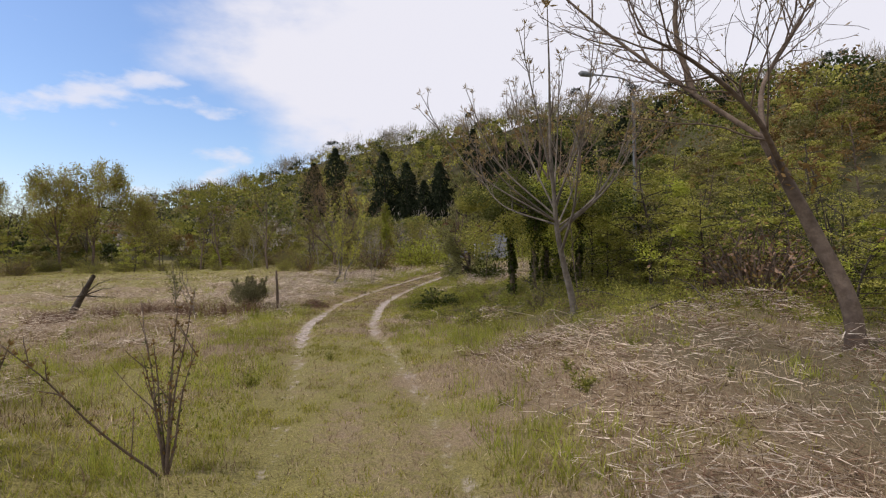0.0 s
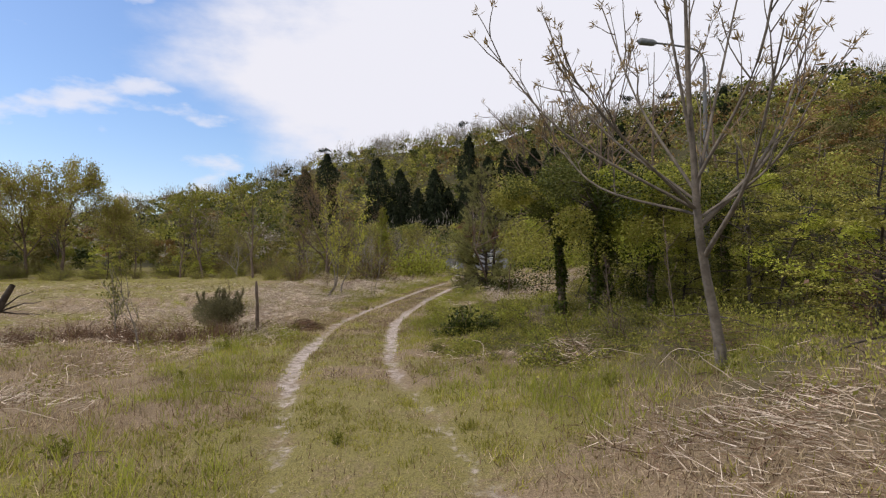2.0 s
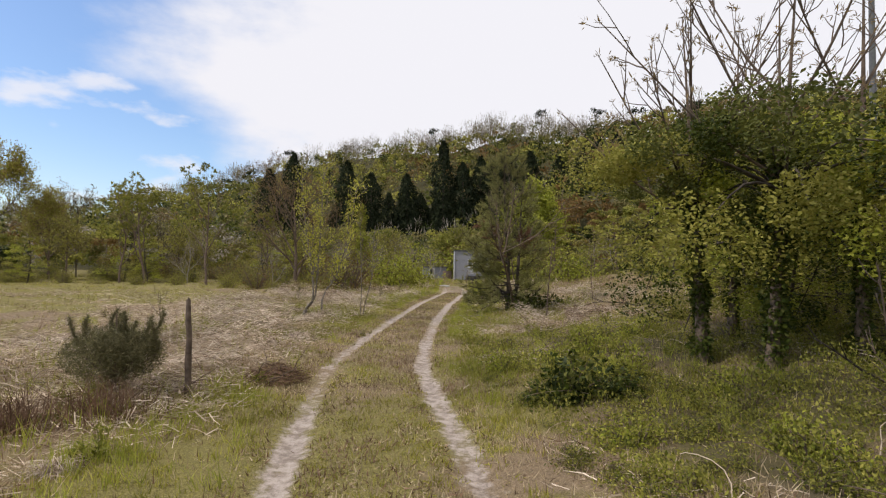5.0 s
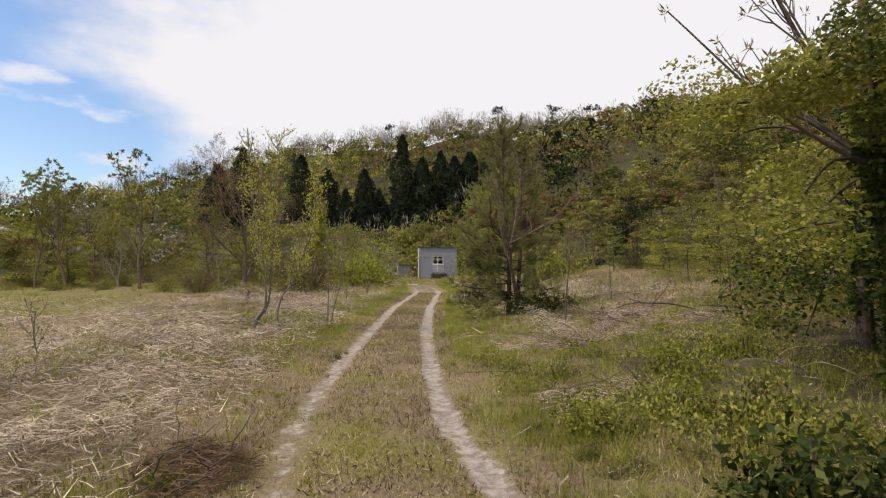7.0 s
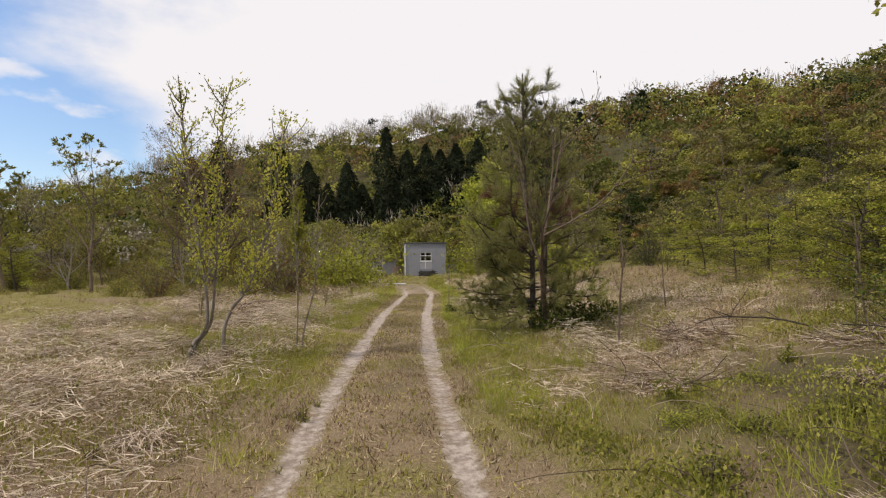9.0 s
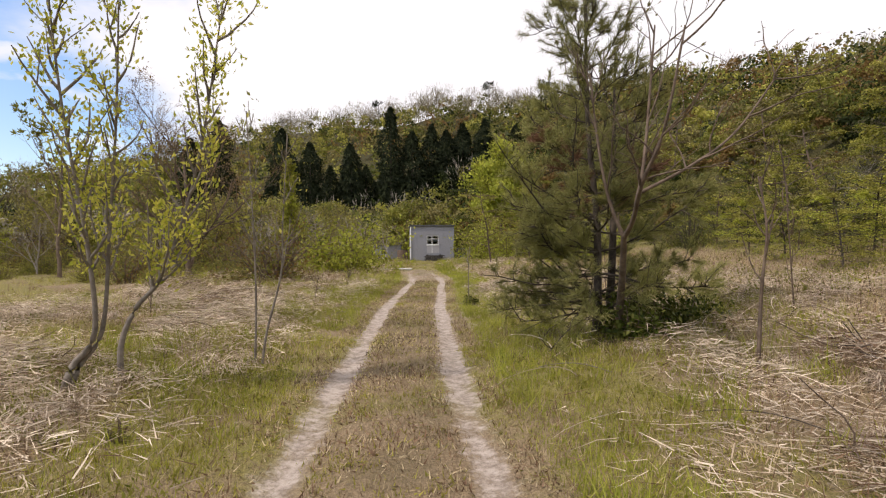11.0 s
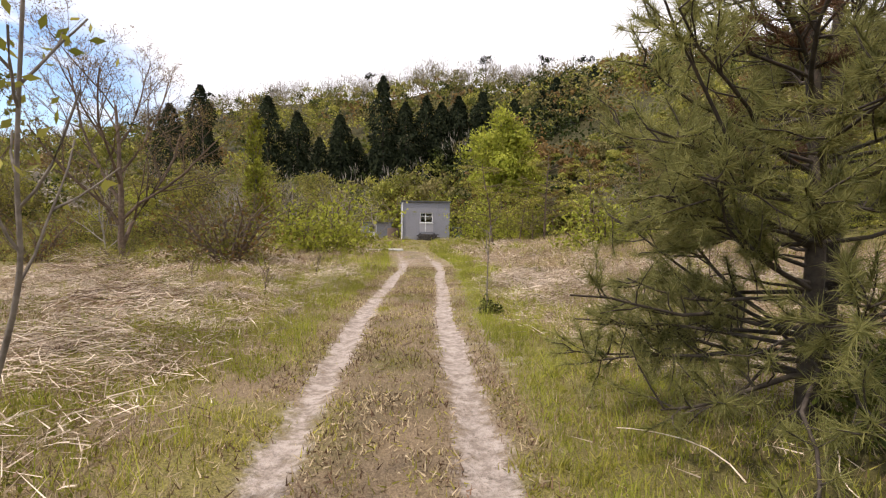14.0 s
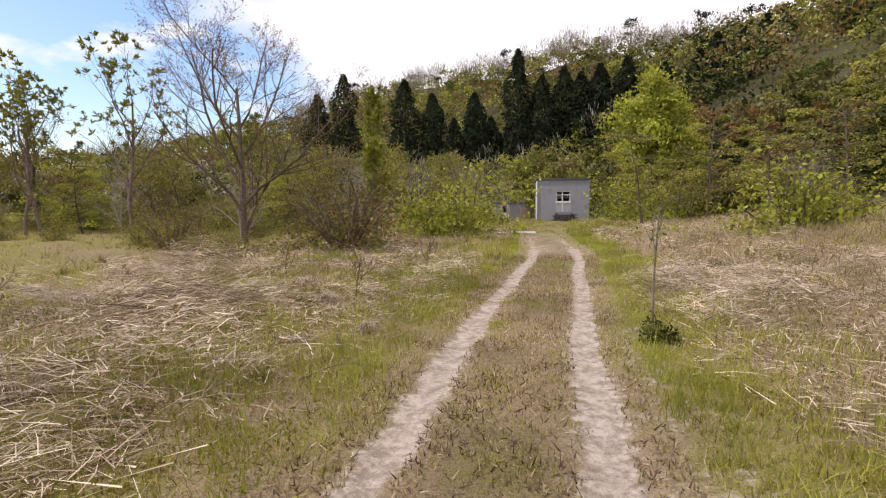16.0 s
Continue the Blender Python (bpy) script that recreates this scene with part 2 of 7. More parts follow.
def add_tube(soup, pts, radii, sides=5, mat=0):
    pts, radii = np.asarray(pts, float), np.asarray(radii, float)
    k = len(pts)
    d = unit(np.gradient(pts, axis=0))
    ref = np.where(np.abs(d[:, 2:3]) > 0.9, np.array([[1.0, 0, 0]]), np.array([[0, 0, 1.0]]))
    a = unit(np.cross(d, ref))
    b = np.cross(d, a)
    ang = np.linspace(0, 2 * np.pi, sides, endpoint=False)
    ring = pts[:, None] + radii[:, None, None] * (np.cos(ang)[None, :, None] * a[:, None] + np.sin(ang)[None, :, None] * b[:, None])
    i, j = np.meshgrid(np.arange(k - 1), np.arange(sides), indexing="ij")
    j2 = (j + 1) % sides
    f = np.stack([i * sides + j, i * sides + j2, (i + 1) * sides + j2, (i + 1) * sides + j], -1).reshape(-1, 4)
    soup.add(ring.reshape(-1, 3), f, mat)


def add_leaves(soup, p, d, size, wide, rng, mat=0, face=None, loose=0.28):
    """Diamond-shaped leaves that grow from p along d; with face, they lie flat against that normal."""
    p, d = np.asarray(p, float).reshape(-1, 3), unit(np.asarray(d, float).reshape(-1, 3))
    n = len(p)
    if not n:
        return
    size = np.broadcast_to(np.asarray(size, float), n)[:, None]
    if face is not None:
        face = unit(unit(face) + rng.normal(size=(n, 3)) * loose)
        d = unit(d - face * np.sum(d * face, 1, keepdims=True))
    side = unit(np.cross(d, rng.normal(size=(n, 3)) if face is None else face)) * size * wide * 0.5
    mid = p + d * size * 0.45
    v = np.stack([p, mid + side, p + d * size, mid - side], 1)
    soup.add(v.reshape(-1, 3), np.arange(n * 4).reshape(-1, 4), mat)


def add_blades(soup, p, d, length, width, rng, bend=0.3, mat=0, parts=1):
    """Narrow blades or stalks: triangles, or with parts=2 bent strips."""
    p, d = np.asarray(p, float).reshape(-1, 3), unit(d)
    n = len(p)
    if not n:
        return
    length = np.broadcast_to(np.asarray(length, float), n)[:, None]
    width = np.broadcast_to(np.asarray(width, float), n)[:, None]
    side = unit(np.cross(d, rng.normal(size=(n, 3)))) * width * 0.5
    sag = rng.normal(size=(n, 3)) * bend * length
    sag[:, 2] = -np.abs(sag[:, 2]) * 0.6
    if parts == 1:
        v = np.stack([p - side, p + side, p + d * length + sag * 0.5], 1)
        soup.add(v.reshape(-1, 3), np.arange(n * 3).reshape(-1, 3), mat)
    elif parts == 3:
        tip = p + d * length + sag * 0.5
        v = np.stack([p - side, p + side, tip + side * 0.7, tip - side * 0.7], 1)
        soup.add(v.reshape(-1, 3), np.arange(n * 4).reshape(-1, 4), mat)
    else:
        mid, tip = p + d * length * 0.55, p + d * length + sag * 0.6
        v = np.stack([p - side, p + side, mid + side * 0.9, mid - side * 0.9, tip + side * 0.3, tip - side * 0.3], 1)
        i = np.arange(n)[:, None] * 6
        soup.add(v.reshape(-1, 3), np.concatenate([i + [0, 1, 2, 3], i + [3, 2, 4, 5]]), mat)


def part(name, me, parent, label="", kind=""):
    ob = new(name, me)
    ob.parent = parent
    return tagged(ob, label, kind=kind)


def thing(name, label, category, at=(0, 0, 0), turn=0.0, group="", kind=""):
    ob = new(name)
    ob.empty_display_size = 0.2
    ob.matrix_basis = pose(*at, 0, 0, turn)
    return tagged(ob, label, category, group, kind)


def from_bm(name, bm, mat):
    me = bpy.data.meshes.new(name)
    bmesh.ops.recalc_face_normals(bm, faces=bm.faces)
    bm.to_mesh(me)
    bm.free()
    me.materials.append(mat)
    return me


def box_bm(bm, lo, hi, bevel=0.0):
    lo, hi = Vector(lo), Vector(hi)
    got = bmesh.ops.create_cube(bm, size=1.0, matrix=Matrix.LocRotScale((lo + hi) / 2, None, hi - lo))
    if bevel:
        edges = list({e for v in got["verts"] for e in v.link_edges})
        bmesh.ops.bevel(bm, geom=edges, offset=bevel, segments=1, affect="EDGES")
    return bm


def box(name, lo, hi, mat, parent, label="", bevel=0.0):
    return part(name, from_bm(name, box_bm(bmesh.new(), lo, hi, bevel), mat), parent, label)


# ---- growing trees ----


def turned(d, angle, azimuth):
    """d turned by an angle away from itself, to the side that the azimuth names."""
    ref = np.array([0, 0, 1.0]) if abs(d[2]) < 0.9 else np.array([1.0, 0, 0])
    a = unit(np.cross(d, ref))
    b = np.cross(d, a)
    return math.cos(angle) * d + math.sin(angle) * (math.cos(azimuth) * a + math.sin(azimuth) * b)


def limb(rng, p, d, length, r0, r1, wiggle=0.15, lift=0.1, steps=6):
    pts, d = [np.asarray(p, float)], unit(d)
    for _ in range(steps):
        d = unit(d + rng.normal(size=3) * wiggle + np.array([0, 0, lift]))
        pts.append(pts[-1] + d * length / steps)
    return np.array(pts), np.linspace(r0, r1, steps + 1)


def grow(rng, p, d, length, r0, spec, out, level=0):
    """spec: a row for each level of (children, spread in degrees, length ratio, wiggle, lift, first child at)."""
    children, spread, ratio, wiggle, lift, first = spec[level]
    steps = (7, 5, 4, 3, 3)[level]
    pts, rad = limb(rng, p, d, length, r0, max(r0 * 0.35, 0.003), wiggle, lift, steps)
    out.append((level, pts, rad))
    if level + 1 >= len(spec):
        return
    az = rng.uniform(0, 6.28)
    for k in range(children):
        t = first + (1 - first) * (k + rng.uniform(0.2, 0.8)) / children
        i = min(int(t * steps), steps - 1)
        q = pts[i] + (pts[i + 1] - pts[i]) * (t * steps - i)
        az += 2.4 + rng.uniform(-0.4, 0.4)
        dd = turned(unit(pts[i + 1] - pts[i]), radians(spread * rng.uniform(0.75, 1.2)), az)
        grow(rng, q, dd, length * ratio * rng.uniform(0.7, 1.15) * (1.15 - 0.5 * t), max(np.interp(t, [0, 1], [rad[0], rad[-1]]) * 0.62, 0.003), spec, out, level + 1)


def wood_parts(out, mat, root):
    """Links the trunk of a grown tree and each of its main limbs, with the twigs that it carries, as parts."""
    groups = []
    for level, pts, rad in out:
        if level == 0 or level == 1 or not groups:
            groups.append(("trunk" if level == 0 else "limb", Soup()))
        add_tube(groups[-1][1], pts, rad, (8, 6, 4, 3, 3)[level])
    for name, s in groups:
        part(name, s.mesh(name, [mat], True), root)


def tip_leaves(rng, out, per, size, wide=0.5, scatter=0.12, level=None, up=0.3, soup=None, mat=0):
    """Leaves along the outermost twigs."""
    level = max(o[0] for o in out) if level is None else level
    soup = soup or Soup()
    P, D = [], []
    for lv, pts, rad in out:
        if lv >= level:
            t = rng.uniform(0.1, 1.0, per) * (len(pts) - 1)
            i = np.minimum(t.astype(int), len(pts) - 2)
            q = pts[i] + (pts[i + 1] - pts[i]) * (t - i)[:, None]
            P.append(q + rng.normal(size=(per, 3)) * scatter)
            D.append(unit(pts[-1] - pts[0]) + rng.normal(size=(per, 3)) * 0.8 + np.array([0, 0, up]))
    add_leaves(soup, np.concatenate(P), np.concatenate(D), size * rng.uniform(0.6, 1.3, sum(map(len, P))), wide, rng, mat)
    return soup


def ball(rng, n):
    """Points spread evenly through a ball of radius 1."""
    return unit(rng.normal(size=(n, 3))) * rng.uniform(0, 1, (n, 1)) ** (1 / 3)


def weed_shade_zone(x, y):
    """Dark humus, with shade painted in, below weeds and round the pine's foot."""
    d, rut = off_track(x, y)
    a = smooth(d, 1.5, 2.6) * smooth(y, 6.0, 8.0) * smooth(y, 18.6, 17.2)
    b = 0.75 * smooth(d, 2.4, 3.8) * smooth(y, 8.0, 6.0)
    # ivy and shade at the pine's foot, painted into the soil colour
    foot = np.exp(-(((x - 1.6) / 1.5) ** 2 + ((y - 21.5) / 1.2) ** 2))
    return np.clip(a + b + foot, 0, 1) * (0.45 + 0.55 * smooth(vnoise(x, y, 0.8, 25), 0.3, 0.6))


def add_lump(soup, rng, centre, radius, n, size, mat=0, wide=0.8, flat=0.8):
    """A rounded clump of overlapping leaves, thin below."""
    out = unit(rng.normal(size=(n, 3)) + [0, 0, 0.35])
    c = np.asarray(centre, float) + out * [radius, radius, radius * flat] * rng.uniform(0.55, 1.1, (n, 1))
    add_leaves(soup, c, rng.normal(size=(n, 3)), size * rng.uniform(0.6, 1.4, n), wide, rng, mat, out + [0, 0, 0.15])


# ---- ground ----


def ground_material():
    """Trodden straw, moss and soil: the ruts, the green, the wood's litter and the shade painted under weeds come from
    the mesh's cover attribute.
    """
    m, nt, b = material("meadow_ground", 0.95)
    at = nt.nodes.new("ShaderNodeAttribute"); at.attribute_name = "cover"
    sep = nt.nodes.new("ShaderNodeSeparateColor")
    nt.links.new(at.outputs["Color"], sep.inputs[0])

    def plus(value, times, add):
        n = nt.nodes.new("ShaderNodeMath"); n.operation = "MULTIPLY_ADD"
        nt.links.new(value, n.inputs[0]); n.inputs[1].default_value = times
        nt.links.new(add, n.inputs[2])
        return n.outputs[0]

    grain, fleck, clot, patch = noise_fac(nt, 85.0, 6.0, 0.8), noise_fac(nt, 30.0, 4.0, 0.7), noise_fac(nt, 11.0, 5.0, 0.7), noise_fac(nt, 2.6, 5.0, 0.65)
    straw = mixc(nt, span(nt, grain, 0.35, 0.65), (0.125, 0.088, 0.05), (0.33, 0.245, 0.148))
    straw = mixc(nt, span(nt, fleck, 0.48, 0.70, 0.0, 0.6), straw, (0.085, 0.058, 0.034))
    green = mixc(nt, span(nt, grain, 0.35, 0.65), (0.095, 0.085, 0.023), (0.295, 0.25, 0.082))
    green = mixc(nt, span(nt, fleck, 0.48, 0.70, 0.0, 0.55), green, (0.07, 0.056, 0.024))
    soil = mixc(nt, span(nt, clot, 0.35, 0.65), (0.24, 0.195, 0.155), (0.46, 0.39, 0.33))
    soil = mixc(nt, span(nt, fleck, 0.56, 0.66, 0.0, 0.5), soil, (0.17, 0.135, 0.10))
    c = mixc(nt, span(nt, plus(clot, 1.1, plus(patch, 0.6, sep.outputs[1])), 1.0, 1.5), straw, green)
    c = mixc(nt, span(nt, plus(clot, 1.1, plus(patch, 1.0, sep.outputs[0])), 1.34, 1.84), c, soil)
    # leaf mould of the wood; also the dark tone painted below weeds and pine
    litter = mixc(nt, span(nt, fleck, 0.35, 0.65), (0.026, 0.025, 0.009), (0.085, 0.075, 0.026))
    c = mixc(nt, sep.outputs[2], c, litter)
    nt.links.new(c, b.inputs["Base Color"])
    bumped(nt, b, fleck, 0.9, 0.03)
    return m


def stretch(lo, hi, step, far_lo, far_hi, growth=1.12):
    mid = list(np.arange(lo, hi + 1e-6, step))
    up, s = [mid[-1]], step
    while up[-1] < far_hi:
        s *= growth
        up.append(up[-1] + s)
    down, s = [mid[0]], step
    while down[-1] > far_lo:
        s *= growth
        down.append(down[-1] - s)
    return np.array(down[:0:-1] + mid + up[1:])


def rut_strength(x, y):
    """How bare the ruts are worn, 0 to 1 or so."""
    d, rut = off_track(x, y)
    wide = np.interp(y, [7, 9, 16, 20, 33], [0.085, 0.105, 0.11, 0.16, 0.16]) + 0.045 * vnoise(x, y, 2.5, 8)
    worn = np.where(d < 0, np.interp(y, [-30, 6.8, 8.2, 9, 11, 12.4, 15, 17, 33, 38, 45, 60], [0.42, 0.44, 0.62, 1.05, 1.0, 0.55, 0.6, 0.85, 0.95, 0.55, 0.2, 0.1]),
                    np.interp(y, [-30, 8.4, 10, 33, 38, 45, 60], [0.42, 0.45, 0.85, 0.95, 0.55, 0.2, 0.1]))
    patchy = 0.7 + 0.6 * vnoise(x * 0.4, y, 1.8, 9)
    fringe = 0.42 * np.exp(-((d - 1.05) / 0.42) ** 2) * smooth(y, 19, 25) * smooth(y, 46, 36)
    yard = 0.4 * np.exp(-(d / 1.15) ** 4) * smooth(y, 31, 36) * smooth(y, 45, 43)
    return np.maximum(np.maximum(np.exp(-(rut / wide) ** 2) * worn * patchy, fringe), yard)


def greenness(x, y):
    d, rut = off_track(x, y)
    g = 0.45 * np.exp(-(np.abs(d) / 1.9) ** 4) * np.interp(y, [0, 16, 22, 60], [1.0, 0.95, 0.75, 0.8]) * (1 - 0.5 * smooth(np.abs(d), 0.75, 0.5) * smooth(y, 13, 18))
    g = g + 0.75 * np.exp(-((d - np.interp(y, [19, 23], [1.9, 1.45])) / np.interp(y, [19, 23], [0.9, 0.5])) ** 2) * smooth(y, 14, 19)
    g = g + 0.22 * np.exp(-((d + 3.4) / 2.6) ** 2) * smooth(y, 14, 20)
    g = g + 0.28 * np.exp(-((d + 2.6) / 2.2) ** 2) * smooth(y, 10, 6.5) - 0.3 * smooth(d, -1.5, -2.4) * smooth(y, 8.5, 9.8) * smooth(y, 16, 13)
    return np.clip(g + 1.7 * (0.5 * vnoise(x, y, 2.2, 5) + 0.5 * vnoise(x, y, 0.6, 19) - 0.43) + 0.6 * smooth(np.abs(d), 6, 13) + 0.5 * smooth(y, 43, 46) * smooth(np.abs(d), 9, 5), 0, 1)


def make_ground():
    xs, ys = stretch(-8.0, 6.5, 0.13, -1500, 1500, 1.16), stretch(2.5, 34.0, 0.17, -1500, 1500, 1.14)
    X, Y = np.meshgrid(xs, ys, indexing="ij")
    Z = ground_z(X, Y)
    s = Soup()
    i, j = np.meshgrid(np.arange(len(xs) - 1), np.arange(len(ys) - 1), indexing="ij")
    k = len(ys)
    s.add(np.stack([X, Y, Z], -1).reshape(-1, 3), np.stack([i * k + j, (i + 1) * k + j, (i + 1) * k + j + 1, i * k + j + 1], -1).reshape(-1, 4))
    me = s.mesh("ground", [ground_material()], True)
    cover = me.color_attributes.new("cover", "FLOAT_COLOR", "POINT")
    c = np.ones((X.size, 4), np.float32)
    c[:, 0], c[:, 1] = rut_strength(X, Y).ravel(), greenness(X, Y).ravel()
    # wood litter, humus and painted shade under weeds, dead clots between the ruts
    c[:, 2] = np.maximum(smooth(is_wood(X, Y), -2.5, 2.5), np.maximum(0.8 * weed_shade_zone(X, Y), 0.38 * np.exp(-(off_track(X, Y)[0] / 0.36) ** 4) * smooth(Y, 14, 18) * smooth(vnoise(X, Y, 0.6, 26), 0.35, 0.65))).ravel()
    cover.data.foreach_set("color", c.ravel())
    ob = new("ground", me)
    tagged(ob, "meadow ground with dry straw, grass and two bare sandy wheel ruts", "ground", kind="structure")


make_ground()


def scatter(rng, n, x0, x1, y0, y1):
    x, y = rng.uniform(x0, x1, n), rng.uniform(y0, y1, n)
    return x, y


def on_ground(x, y, sink=0.01):
    return np.stack([x, y, ground_z(x, y) - sink], -1)


def lean_dirs(rng, n, tilt):
    az = rng.uniform(0, 2 * np.pi, n)
    t = np.abs(rng.normal(size=n)) * tilt
    return np.stack([np.sin(t) * np.cos(az), np.sin(t) * np.sin(az), np.cos(t)], -1)


def straw_amount(x, y):
    d, rut = off_track(x, y)
    return smooth(np.abs(d), 1.0, 2.2) * np.clip(0.35 - 0.12 * (d < 0) + 1.9 * (0.6 * vnoise(x, y, 2.6, 6) + 0.4 * vnoise(x, y, 0.7, 22) - 0.36) - 0.5 * greenness(x, y) - 0.55 * smooth(d, 0.8, 1.6) * smooth(y, 6.6, 8.6) * smooth(y, 18.5, 16.5) - 0.6 * weed_shade_zone(x, y) - 0.1 * smooth(d, 1.4, 2.2) * smooth(y, 8.8, 10.2) * smooth(y, 17, 15), 0, 1)


def make_grass():
    rng = np.random.default_rng(11)
    green, dry, lush, lying, brown = Soup(), Soup(), Soup(), Soup(), Soup()
    # short turf in dense tussocks, green or dry
    for x0, x1, y0, y1, n, h, w, per in ((-6.5, 5, 2.5, 10, 9000, 0.065, 0.011, 20), (-6.5, 5, 10, 18, 9000, 0.065, 0.011, 20), (-6.5, 5, 18, 31, 15000, 0.065, 0.011, 20), (-9, 9, 30, 60, 6000, 0.12, 0.02, 9), (-40, -6.5, 12, 60, 13000, 0.11, 0.015, 8)):
        x, y = scatter(rng, n, x0, x1, y0, y1)
        d, rut = off_track(x, y)
        keep = (rng.uniform(size=n) < (1 - np.clip(rut_strength(x, y) * 1.7, 0, 1)) * (0.2 + 0.8 * smooth(vnoise(x, y, 0.5, 14), 0.3, 0.65)) * (0.35 + 0.65 * greenness(x, y)) * (1 - 0.6 * weed_shade_zone(x, y))) & (is_wood(x, y) < 1)
        x, y, d = x[keep], y[keep], d[keep]
        g = rng.uniform(size=len(x)) < 0.2 + 1.0 * greenness(x, y)
        tall = rng.uniform(0.45, 1.5, len(x)) * np.where(np.abs(d) < 0.55, 0.7, 1.0)
        g, tall, x, y = np.repeat(g, per), np.repeat(tall, per), np.repeat(x, per), np.repeat(y, per)
        x, y = x + rng.normal(size=len(x)) * h * 0.62, y + rng.normal(size=len(x)) * h * 0.62
        p = on_ground(x, y)
        hh = h * tall * rng.uniform(0.4, 1.3, len(x))
        add_blades(green, p[g], lean_dirs(rng, g.sum(), 0.5), hh[g], w, rng)
        dryk = ~g & (rng.uniform(size=len(g)) < 0.6)
        add_blades(dry, p[dryk], lean_dirs(rng, dryk.sum(), 0.8), hh[dryk], w, rng)
    # standing dead grass, bleached, thicker away from the wheels
    for x0, x1, y0, y1, n, h, w in ((-7, 5, 2.5, 18, 40000, 0.08, 0.008), (-7, 5, 18, 32, 48000, 0.08, 0.008), (-9, 10, 32, 58, 9000, 0.16, 0.018), (3.5, 10, 15, 36, 11000, 0.17, 0.010), (-42, -7, 10, 60, 15000, 0.11, 0.013)):
        x, y = scatter(rng, n, x0, x1, y0, y1)
        d, rut = off_track(x, y)
        keep = (rng.uniform(size=n) < (1 - np.clip(rut_strength(x, y) * 1.8, 0, 1)) * (0.35 + 0.65 * smooth(vnoise(x, y, 0.7, 23), 0.3, 0.7)) * (1 - 0.85 * weed_shade_zone(x, y)) * np.where((np.abs(d) < 0.5) & (y > 14), 0.45, 0.85)) & (is_wood(x, y) < 0)
        x, y, d = np.repeat(x[keep], 5), np.repeat(y[keep], 5), np.repeat(d[keep], 5)
        x, y = x + rng.normal(size=len(x)) * h * 0.7, y + rng.normal(size=len(x)) * h * 0.7
        tall = h * (0.55 + 0.5 * smooth(np.abs(d), 0.5, 1.2) + 0.9 * smooth(np.abs(d), 1.4, 3.5) * vnoise(x, y, 1.5, 24)) * rng.uniform(0.4, 1.4, len(x))
        k = rng.uniform(size=len(x)) < np.where((np.abs(d) < 0.55) & (y > 14), 0.6, 0.78 if x0 > -30 else 0.6)
        dd = lean_dirs(rng, len(x), 0.75)
        g = k & (rng.uniform(size=len(x)) < (0.8 if x0 < -30 else 0.12) * (0.5 + greenness(x, y)))
        add_blades(green, on_ground(x[g], y[g]), dd[g], tall[g], w, rng)
        k = k & ~g
        add_blades(dry, on_ground(x[k], y[k]), dd[k], tall[k], w, rng)
        k = k | g
        add_blades(brown, on_ground(x[~k], y[~k]), dd[~k], tall[~k] * 1.2, w, rng)
    # trodden dead blades between the ruts
    y = 9 + 25 * rng.uniform(0, 1, 60000) ** 0.9
    x = track_x(y) + rng.uniform(-1.0, 0.95, 60000)
    clot = vnoise(x, y, 0.32, 30)
    keep = (rng.uniform(size=60000) < 0.3 + smooth(clot, 0.3, 0.65)) & (off_track(x, y)[1] > 0.12)
    x, y, clot = x[keep], y[keep], clot[keep]
    kind = rng.uniform(size=len(x)) + 0.5 * (clot - 0.5)
    dd, hh = lean_dirs(rng, len(x), 1.25), rng.uniform(0.02, 0.075, len(x))
    for soup, k in ((brown, kind > 0.72), (dry, (kind > 0.24) & (kind <= 0.72)), (green, kind <= 0.24)):
        add_blades(soup, on_ground(x[k], y[k], -0.004), dd[k], hh[k], 0.011, rng)
    # fallen straw and reed stalks off the track, heaped in drifts
    for x0, x1, y0, y1, n, l, w in ((-8, 6.5, 2.5, 10, 170000, 0.17, 0.0066), (-8, 6.5, 10, 18, 170000, 0.17, 0.0068), (-8, 6.5, 18, 32, 270000, 0.18, 0.007), (-8, 6.5, 32, 62, 60000, 0.3, 0.013), (-22, -8, 9, 30, 60000, 0.22, 0.008)):
        x, y = scatter(rng, n, x0, x1, y0, y1)
        keep = (rng.uniform(size=n) < straw_amount(x, y)) & (is_wood(x, y) < 3)
        x, y = x[keep], y[keep]
        drift = smooth(vnoise(x, y, 0.8, 15), 0.35, 0.8)
        p = on_ground(x, y, -0.012) + np.stack([0 * x, 0 * x, (0.02 + 0.26 * drift) * rng.uniform(0, 1, len(x)) ** 1.5], -1)
        flat = vnoise(x, y, 1.8, 13) * 8 + rng.normal(size=len(x)) * 1.0
        dd = np.stack([np.cos(flat), np.sin(flat), rng.normal(size=len(x)) * 0.3 + 0.08], -1)
        kind = rng.uniform(size=len(x)) - 0.3 * ((x > track_x(y) + 1.5) & (y < 9.5))
        ll, ww = l * rng.uniform(0.35, 1.6, len(x)), w * rng.uniform(0.5, 1.5, len(x))
        for k, soup, by, form in ((kind < 0.17, brown, 0.9, 1), ((kind > 0.17) & (kind < 0.87), lying, 1.0, 1), (kind > 0.87, lying, 0.95, 2)):
            add_blades(soup, p[k], dd[k], ll[k] * by, ww[k], rng, 0.45 if form == 2 else 0.3, 0, form)
    # upright tufts
    for y0, y1, n, h, w in ((3, 14, 6400, 0.19, 0.0075), (14, 32, 9500, 0.22, 0.0078), (32, 60, 2600, 0.28, 0.018)):
        x, y = scatter(rng, n, -9, 6.5, y0, y1)
        d, rut = off_track(x, y)
